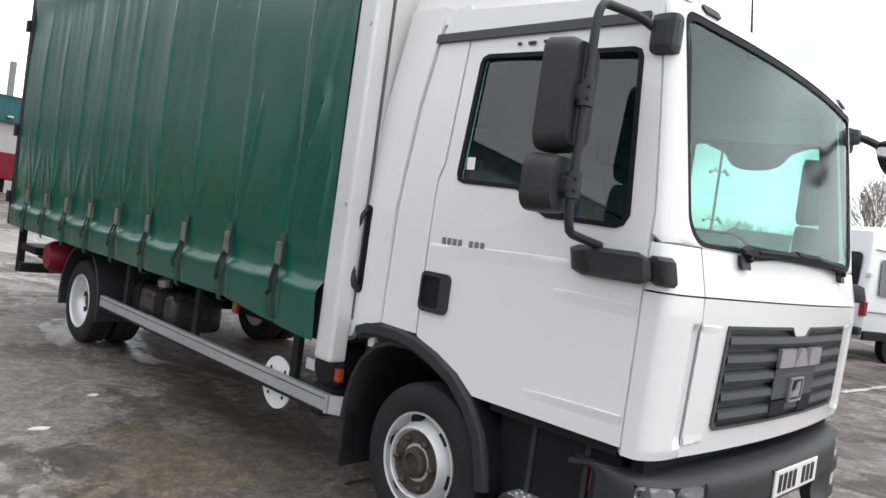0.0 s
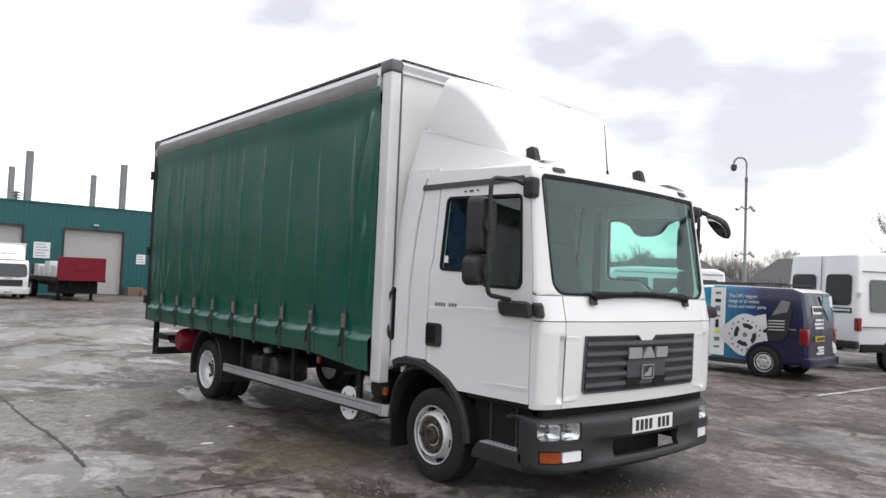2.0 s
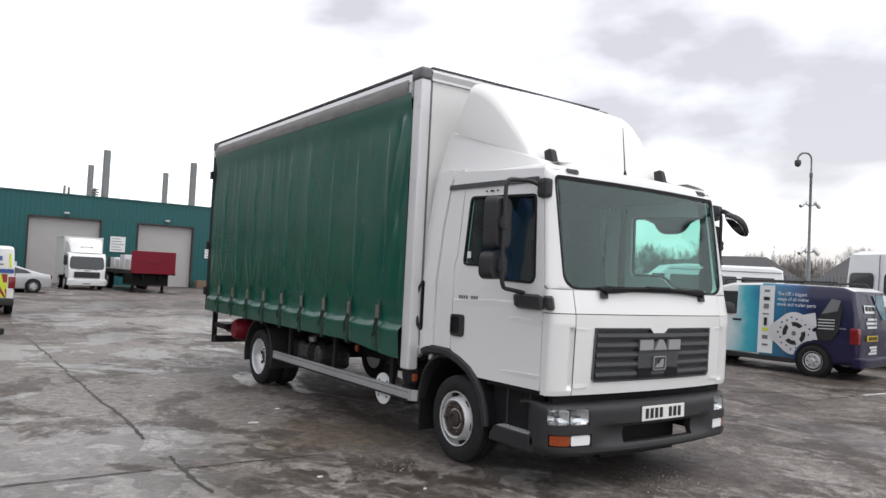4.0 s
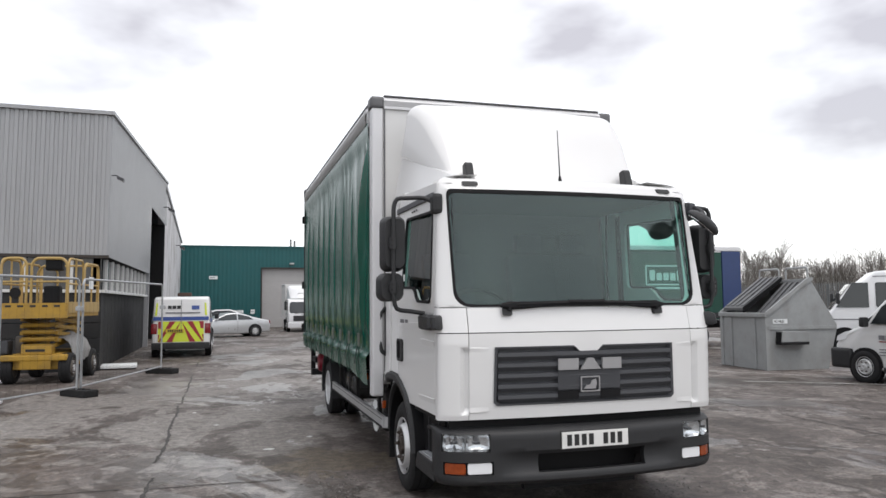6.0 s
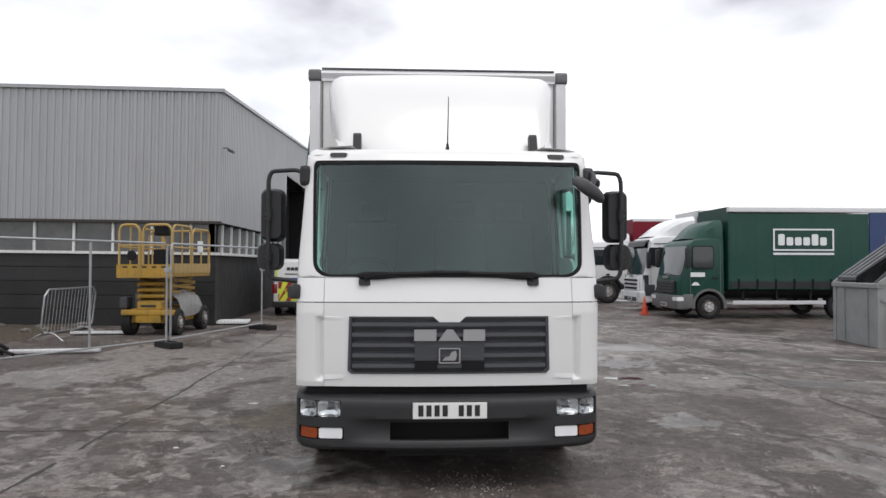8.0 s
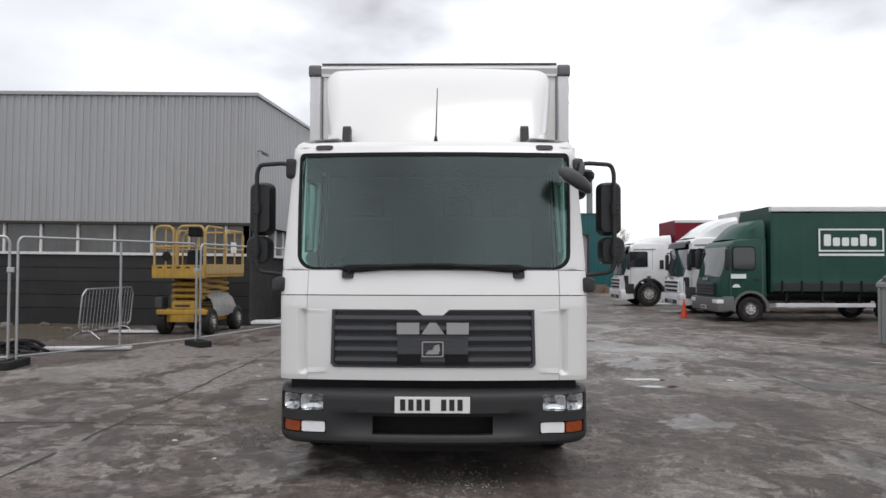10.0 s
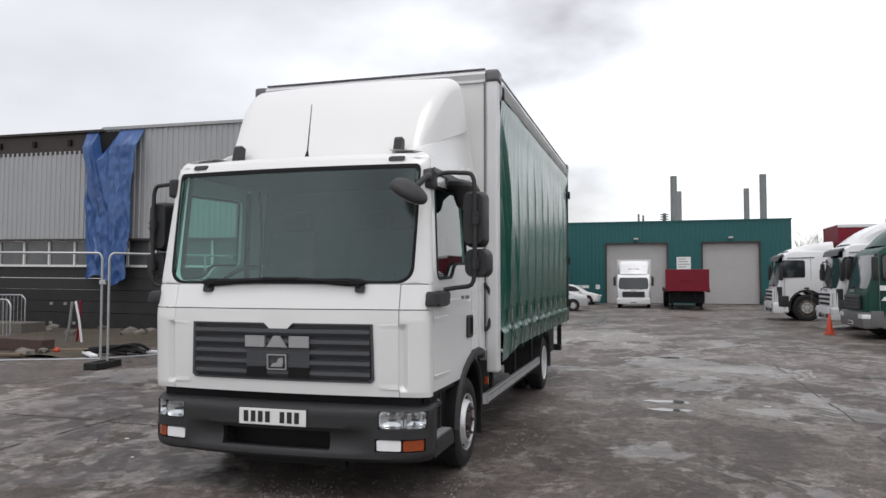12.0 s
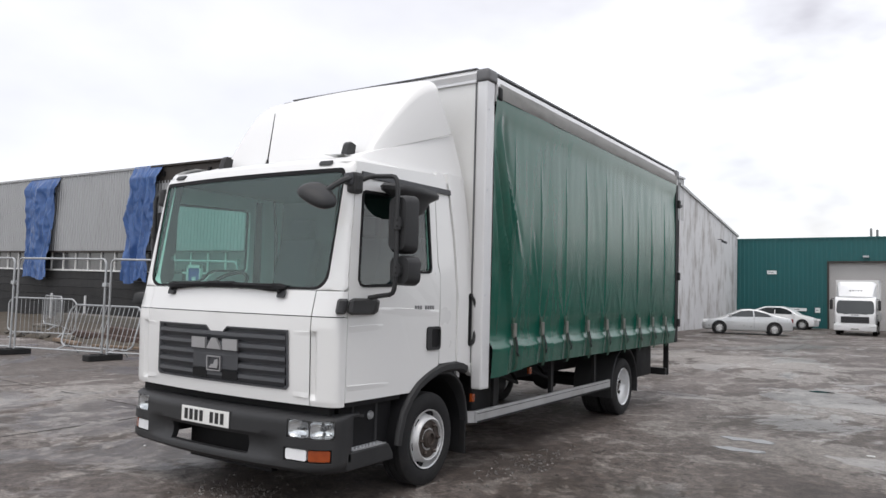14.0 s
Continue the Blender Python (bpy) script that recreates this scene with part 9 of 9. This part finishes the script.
part("toe_board", boxbm(-0.72, 0.72, -1.28, -1.25, 1.30, 1.60), "yellow", lf)
part("side_toe_board", boxbm(0.70, 0.725, -1.20, 1.12, 1.40, 1.62), "yellowrail", lf)
for k in range(5):
    part("slot", boxbm(-0.5 + 0.25 * k - 0.06, -0.5 + 0.25 * k + 0.06, -1.285, -1.281, 1.52, 1.56), "ink", lf)
# front guard: two round-cornered frames
for x0, x1 in ((-0.68, -0.16), (-0.06, 0.68)):
    part("front_guard", tube(bmesh.new(), [(x0, -1.23, 1.58), (x0, -1.23, 2.38), (x0 + 0.10, -1.23, 2.48), (x1 - 0.10, -1.23, 2.48), (x1, -1.23, 2.38), (x1, -1.23, 1.58)], 0.030, 8), "yellowrail", lf, "", True)
part("front_mid_rail", tube(bmesh.new(), [(-0.68, -1.23, 2.02), (0.68, -1.23, 2.02)], 0.020, 8), "yellowrail", lf)
part("inner_loop", tube(bmesh.new(), [(0.02, -1.10, 1.46), (0.02, -1.10, 2.20), (0.10, -1.10, 2.32), (0.36, -1.10, 2.32), (0.44, -1.10, 2.20), (0.44, -1.10, 1.46)], 0.022, 8), "yellowrail", lf, "", True)
# side guard, its frames in two lengths
for y0, y1, h in ((-1.20, -0.12, 2.48), (-0.02, 1.12, 2.44)):
    for sx in (-1, 1):
        part("side_guard", tube(bmesh.new(), [(sx * 0.69, y0, 1.44), (sx * 0.69, y0, h - 0.10), (sx * 0.69, y0 + 0.10, h), (sx * 0.69, y1 - 0.10, h), (sx * 0.69, y1, h - 0.10), (sx * 0.69, y1, 1.44)], 0.026, 8), "yellowrail", lf, "", True)
        part("side_mid_rail", tube(bmesh.new(), [(sx * 0.69, y0, 1.98), (sx * 0.69, y1, 1.98)], 0.020, 8), "yellowrail", lf)
        part("side_post", cyl(bmesh.new(), (sx * 0.69, (y0 + y1) / 2, 1.44), (sx * 0.69, (y0 + y1) / 2, h), 0.022, seg=8), "yellowrail", lf)
part("back_guard", tube(bmesh.new(), [(-0.66, 1.14, 1.44), (-0.66, 1.14, 2.44), (0.66, 1.14, 2.44), (0.66, 1.14, 1.44)], 0.024, 8), "yellowrail", lf)
part("control_box", bx(bmesh.new(), 0.20, 0.56, -1.20, -1.0, 2.24, 2.52, 0.04), "black", lf, "dark control box")
part("platform_box", bx(bmesh.new(), 0.16, 0.50, -1.16, -0.92, 1.50, 1.94, 0.05), "black", lf, "dark box on the platform")
part("notice", boxbm(0.716, 0.722, 0.25, 0.60, 1.90, 2.16), "whiteink", lf, "white notice sheet")
part("hose_reel", lathe(bmesh.new(), [(0.07, -0.03), (0.11, -0.03), (0.12, 0.0), (0.11, 0.03), (0.07, 0.03)], (-0.45, -1.05, 1.80), "y", 16), "chassis", lf)

# rubbish skip: sloping lids between a low front and a high back
sk = thing("rubbish_skip", "grey steel rubbish skip with half-open black lids", "skip", m=pose(8.88, 9.24, -0.055, 0, 0, -5) @ Matrix.Diagonal((0.72, 0.97, 0.99, 1)))
side_prof = [(0.0, 0.06), (2.1, 0.06), (2.45, 0.95), (2.45, 1.05), (1.62, 2.02), (1.45, 2.02), (0.0, 1.28)]
for y0, y1 in ((-0.85, -0.80), (0.80, 0.85)):
    s_ = part("side_panel", prism(bmesh.new(), side_prof, "y", y0, y1), "skip", sk, "grey painted skip side")
    part("rib", prism(bmesh.new(), [(0.0, 0.95), (2.40, 0.95), (2.40, 1.02), (0.0, 1.02)], "y", y0 - 0.03 if y0 < 0 else y1, y0 if y0 < 0 else y1 + 0.03), "skip", s_)
    ys = (y0 - 0.05, y0) if y0 < 0 else (y1, y1 + 0.05)
    part("slope_rim", prism(bmesh.new(), [(-0.04, 1.22), (-0.04, 1.34), (1.46, 2.10), (1.64, 2.10), (1.62, 2.02), (1.45, 2.0)], "y", *ys), "skip", s_)
    ys = (y0 - 0.20, y0) if y0 < 0 else (y1, y1 + 0.20)
    pk = part("fork_pocket", prism(bmesh.new(), [(0.30, 0.68), (1.25, 0.68), (1.28, 0.90), (0.34, 0.92)], "y", *ys, 0.01), "skip", s_, "projecting fork pocket")
    part("pocket_mouth", prism(bmesh.new(), [(0.285, 0.66), (0.30, 0.66), (0.335, 0.90), (0.32, 0.90)], "y", ys[0] + 0.02, ys[1] - 0.0), "black", pk)
    # added dark plate paints the shade under the fork pocket
    part("pocket_shadow_plate", prism(bmesh.new(), [(0.30, 0.62), (1.24, 0.62), (1.25, 0.68), (0.30, 0.68)], "y", *ys), "chassis", pk)
    part("corner_post", boxbm(-0.06, 0.06, y0 - 0.03, y1 + 0.03, 0.06, 1.30), "skip", s_)
part("notice", boxbm(0.22, 0.72, -0.856, -0.851, 1.08, 1.18), "whiteink", sk, "white notice plate")
nt = text_bm("NO FIRES", 0.085)
for v in nt.verts:
    v.co = Vector((0.25 + v.co.x, -0.858 - v.co.z, 1.10 + v.co.y))
part("notice_lettering", nt, "ink", sk, "dark lettering", fix=False)
part("front_panel", bx(bmesh.new(), -0.03, 0.02, -0.80, 0.80, 0.06, 1.26, 0.005), "skip", sk, "grey skip front")
for y in (-0.45, 0.45):
    part("front_rib", bx(bmesh.new(), -0.07, -0.03, y - 0.05, y + 0.05, 0.06, 1.20, 0.01), "skip", sk)
part("front_lip", bx(bmesh.new(), -0.10, 0.06, -0.90, 0.90, 1.22, 1.32, 0.02), "skip", sk)
part("floor", boxbm(0.0, 2.1, -0.8, 0.8, 0.06, 0.10), "skip", sk)
part("back_panel", prism(bmesh.new(), [(2.10, 0.08), (2.14, 0.08), (2.48, 0.95), (2.48, 1.05), (1.65, 2.03), (1.60, 2.0), (2.42, 1.02), (2.42, 0.96)], "y", -0.80, 0.80), "skip", sk)
part("top_bar", boxbm(1.45, 1.62, -0.85, 0.85, 2.02, 2.08), "skip", sk)
part("rubbish_fill", bx(bmesh.new(), 0.1, 1.7, -0.78, 0.78, 0.9, 1.2, 0.05), "black", sk)
# the far lid lies shut on the slope, the near one has dropped inside it
for y0, y1, z0, z1, xe in ((0.02, 0.80, 1.36, 2.10, 1.46), (-0.76, -0.06, 0.98, 1.96, 1.52)):
    ld = part("lid", prism(bmesh.new(), [(0.02, z0), (xe, z1), (xe, z1 + 0.05), (0.02, z0 + 0.07)], "y", y0, y1, 0.012), "lid", sk, "weathered ribbed plastic lid")
    for k in range(4):
        yy = y0 + (y1 - y0) * (k + 0.5) / 4
        part("ridge", prism(bmesh.new(), [(0.08, z0 + 0.085), (xe - 0.06, z1 + 0.035), (xe - 0.06, z1 + 0.065), (0.08, z0 + 0.125)], "y", yy - 0.055, yy + 0.055, 0.012), "lid", ld)
part("lid_edge", prism(bmesh.new(), [(0.02, 1.30), (1.46, 2.05), (1.46, 2.14), (0.02, 1.44)], "y", 0.0, 0.03), "black", sk, "dark lid edge")
for y in (-0.7, 0.3):
    part("rear_frame", tube(bmesh.new(), [(1.66, y, 2.0), (1.66, y, 2.34), (1.66, y + 0.75, 2.34), (1.66, y + 0.75, 2.0)], 0.025, 6), "steel", sk)

# traffic cone
cn = thing("traffic_cone", "orange traffic cone on a square base", "cone", m=pose(7.40, 18.0, 0) @ Matrix.Diagonal((0.72, 0.72, 0.78, 1)))
part("base", bx(bmesh.new(), -0.2, 0.2, -0.2, 0.2, 0, 0.04, 0.01), "cone", cn)
part("body", lathe(bmesh.new(), [(0.15, 0.04), (0.03, 0.74), (0.02, 0.75), (0.0, 0.75)], (0, 0, 0), "z", 16), "cone", cn, "", True)

# timber and bits by the far door
for k, (x, y, l, h) in enumerate(((9.7, 43.2, 0.9, 0.5), (10.3, 43.0, 0.6, 0.35))):
    t = tagged(part("pallet_stack", bx(bmesh.new(), x - l / 2, x + l / 2, y - 0.4, y + 0.3, 0, h, 0.02), "timber"), "low stack of old pallets by the teal wall", "pallet", "pallet stacks")

# camera mast
ms = thing("camera_mast", "tall grey camera mast with swan-neck top", "mast", m=pose(26.2, 12.55, 0))
part("pole", lathe(bmesh.new(), [(0.10, 0.0), (0.09, 3.0), (0.062, 3.05), (0.055, 6.6), (0.07, 6.62), (0.07, 6.8), (0.04, 6.82), (0.035, 7.2)], (0, 0, 0), "z", 14), "flue", ms, "", True)
part("swan_neck", tube(bmesh.new(), [(0, 0, 7.2), (0, 0, 7.5), (-0.10, 0.1, 7.68), (-0.28, 0.3, 7.68), (-0.38, 0.4, 7.5), (-0.38, 0.4, 7.3)], 0.04, 8), "flue", ms, "", True)
part("dome_camera", lathe(bmesh.new(), [(0.0, -0.16), (0.10, -0.12), (0.14, 0.0), (0.12, 0.14), (0.0, 0.16)], (-0.38, 0.4, 7.22), "z", 12), "grille", ms, "", True)
for z in (5.35, 3.3):
    part("bracket", tube(bmesh.new(), [(-0.26, 0.10, z + 0.12), (0, 0, z), (0.26, -0.10, z + 0.12)], 0.028, 6), "flue", ms)
    for s in (-1, 1):
        # each camera looks down and out from the end of its arm
        a, b = Vector((s * 0.20, -s * 0.08, z + 0.20)), Vector((s * 0.46, -s * 0.18, z - 0.02))
        lm = part("security_camera", cyl(bmesh.new(), a, b, 0.075, 0.085, 10), "lightalu", ms, "pale security camera", True)
        part("lens", cyl(bmesh.new(), b, b + (b - a) * 0.06, 0.065, 0.06, 10), "grille", lm)

# palisade fence
bm = bmesh.new()
y = -30.0
while y < 75:
    prism(bm, [(y - 0.035, 0.05), (y + 0.035, 0.05), (y + 0.035, 2.30), (y, 2.42), (y - 0.035, 2.30)], "x", 27.0, 27.01)
    y += 0.15
pf = thing("palisade_fence", "grey steel palisade fence along the yard edge", "fence")
tagged(part("pales", bm, "flue", pf), kind="stuff")
for z in (0.5, 1.9):
    part("rail", boxbm(27.01, 27.06, -30, 75, z - 0.03, z + 0.03), "flue", pf)
for k in range(39):
    part("post", boxbm(27.06, 27.16, -30 + 2.75 * k, -29.9 + 2.75 * k, 0, 2.3), "flue", pf)
struct("verge", boxbm(27.2, 160, -150, 200, -0.3, 0.03), "grass", "rough winter grass beyond the fence")


def house(x, y, ang, l, w, eave, ridge):
    t = thing("house", "brick house with a dark slate roof beyond the fence", "house", "far houses", pose(x, y, 0, 0, 0, ang))
    part("wall", boxbm(-l / 2, l / 2, -w / 2, w / 2, 0, eave), "house", t)
    hip = min(l / 2 - 0.5, w / 2)
    bm = bmesh.new()
    o = 0.35
    base = [bm.verts.new(p) for p in ((-l / 2 - o, -w / 2 - o, eave - 0.02), (l / 2 + o, -w / 2 - o, eave - 0.02), (l / 2 + o, w / 2 + o, eave - 0.02), (-l / 2 - o, w / 2 + o, eave - 0.02))]
    r0, r1 = bm.verts.new((-l / 2 + hip * 0.7, 0, ridge)), bm.verts.new((l / 2 - hip * 0.7, 0, ridge))
    for q in ((base[0], base[1], r1, r0), (base[1], base[2], r1), (base[2], base[3], r0, r1), (base[3], base[0], r0), tuple(reversed(base))):
        bm.faces.new(q)
    part("roof", bm, "rooftile", t)
    for k in (-0.3, 0.05, 0.32):
        wd = part("window", boxbm(l * k - 0.5, l * k + 0.5, -w / 2 - 0.06, -w / 2 + 0.01, eave - 1.5, eave - 0.4), "frame", t)
        part("pane", boxbm(l * k - 0.42, l * k + 0.42, -w / 2 - 0.075, -w / 2 - 0.062, eave - 1.42, eave - 0.48), "darkglass", wd)


house(46, 29.0, -60, 10, 7, 2.2, 4.2)
house(51.5, 19.3, -62, 11, 7, 2.2, 4.4)
house(60, 8, -80, 14, 8, 2.3, 4.5)
house(56, 38, -55, 14, 8, 2.2, 4.3)


# ---------- bare winter trees ----------
def tree_mesh(seed, height, spread, stems=1, depth=5):
    """Tapered limbs that fork again and again into fine twigs."""
    rng = random.Random(seed)
    trunk, twig = bmesh.new(), bmesh.new()

    def limb(bm, p, d, length, r, level):
        n = 3 if level < 3 else 2
        q = p
        seg = 7 if level < 2 else (4 if level < 4 else 3)
        for k in range(n):
            d2 = (d + Vector((rng.uniform(-1, 1), rng.uniform(-1, 1), rng.uniform(-0.4, 0.9))) * (0.10 + 0.03 * level)).normalized()
            e = q + d2 * length / n
            r2 = r * (1 - 0.16)
            cyl(bm if level < 2 else twig, q, e, max(r, 0.0075), max(r2, 0.005), seg, False)
            q, d, r = e, d2, r2
            if level < depth and k < n - 1 and level > 0:
                s = d.orthogonal().normalized()
                s.rotate(Euler((0, 0, rng.uniform(0, 6.28))))
                limb(bm, q, (d + s * rng.uniform(0.6, 1.0) * spread).normalized(), length * rng.uniform(0.5, 0.75), r * 0.55, level + 1)
        if level < depth:
            for k in range(rng.choice((2, 3, 3))):
                s = Vector((rng.uniform(-1, 1), rng.uniform(-1, 1), rng.uniform(-0.2, 0.6)))
                limb(bm, q, (d + s * spread).normalized(), length * rng.uniform(0.6, 0.82), r * rng.uniform(0.55, 0.72), level + 1)

    for s in range(stems):
        o = Vector((rng.uniform(-0.5, 0.5), rng.uniform(-0.5, 0.5), 0)) if stems > 1 else Vector((0, 0, 0))
        limb(trunk, o, Vector((rng.uniform(-0.15, 0.15), rng.uniform(-0.15, 0.15), 1)).normalized(), height * 0.27, 0.022 * height, 0)
    return trunk, twig


def tree(seed, height, spread, x, y, depth=5, label="bare winter tree with fine grey-brown twigs"):
    t = thing("tree", label, "tree", "bare trees", pose(x, y, 0))
    a, b = tree_mesh(seed, height, spread, 1, depth)
    part("trunk", a, "twig", t, "", True, False)
    tagged(part("crown", b, "twig", t, "", False, False), kind="stuff")
    return t


big = tree(4, 8.5, 0.62, 39.5, 9.8, 6)
t2 = tree(9, 7.0, 0.55, 45, 4.0, 6)
t3 = tree(21, 6.8, 0.40, 40, 46, 5)
t4 = tree(33, 7.4, 0.36, 43, 49, 5)
t5 = tree(57, 6.2, 0.45, 46, 44, 5)
rng = random.Random(3)
for k in range(46):
    f = k / 45
    x, y = 33 + 30 * f + rng.uniform(-3, 3), 66 - 42 * f + rng.uniform(-5, 5)
    copy_thing((t3, t4, t5)[k % 3], pose(x, y, 0, 0, 0, rng.uniform(0, 360)) @ Matrix.Diagonal((*[rng.uniform(0.75, 1.1)] * 3, 1)))
for x, y, s in ((45, 31, 0.8), (55, 14, 1.0), (34, -6, 0.9), (48, -4, 1.1), (5, 85, 1.0), (2, 88, 0.9), (23, 62, 1.0), (20, 66, 0.95), (26, 58, 0.8), (30, 64, 1.0), (17, 72, 1.0), (-3, 92, 0.9)):
    copy_thing((t3, t4, t5, big)[int(x + y) % 4], pose(x, y, 0, 0, 0, x * 37) @ Matrix.Diagonal((s, s, s, 1)))
# low hedge line of scrub under the trees
bm = bmesh.new()
rng = random.Random(12)
def stick(a, b, r):
    d = (b - a).normalized().orthogonal() * r
    e = (b - a).normalized().cross(d)
    vs = [bm.verts.new(a + d), bm.verts.new(a - d * 0.5 + e * 0.87), bm.verts.new(a - d * 0.5 - e * 0.87), bm.verts.new(b)]
    for q in ((0, 1, 3), (1, 2, 3), (2, 0, 3)):
        bm.faces.new([vs[k] for k in q])


for k in range(5200):
    f = rng.random()
    x, y = 31 + 34 * f + rng.uniform(-3, 3), 64 - 46 * f + rng.uniform(-3, 3)
    clump = 0.5 + 0.5 * noise.noise((f * 17, 1.7, 0))
    h = rng.uniform(1.6, 4.2) + 3.2 * clump * rng.random() ** 0.7
    a = Vector((x, y, 0))
    b = a + Vector((rng.uniform(-0.5, 0.5), rng.uniform(-0.5, 0.5), h))
    stick(a, b, 0.022)
    for q in range(int(5 + h * 2)):
        u = rng.uniform(0.25, 0.95)
        c = a.lerp(b, u)
        l = h * 0.22 * (1.2 - u)
        e = c + Vector((rng.uniform(-l, l), rng.uniform(-l, l), rng.uniform(0.5, 1.4) * l + 0.1))
        stick(c, e, 0.010)
tagged(part("scrub", bm, "twig"), "dense bare scrub along the yard edge", "scrub", kind="stuff")
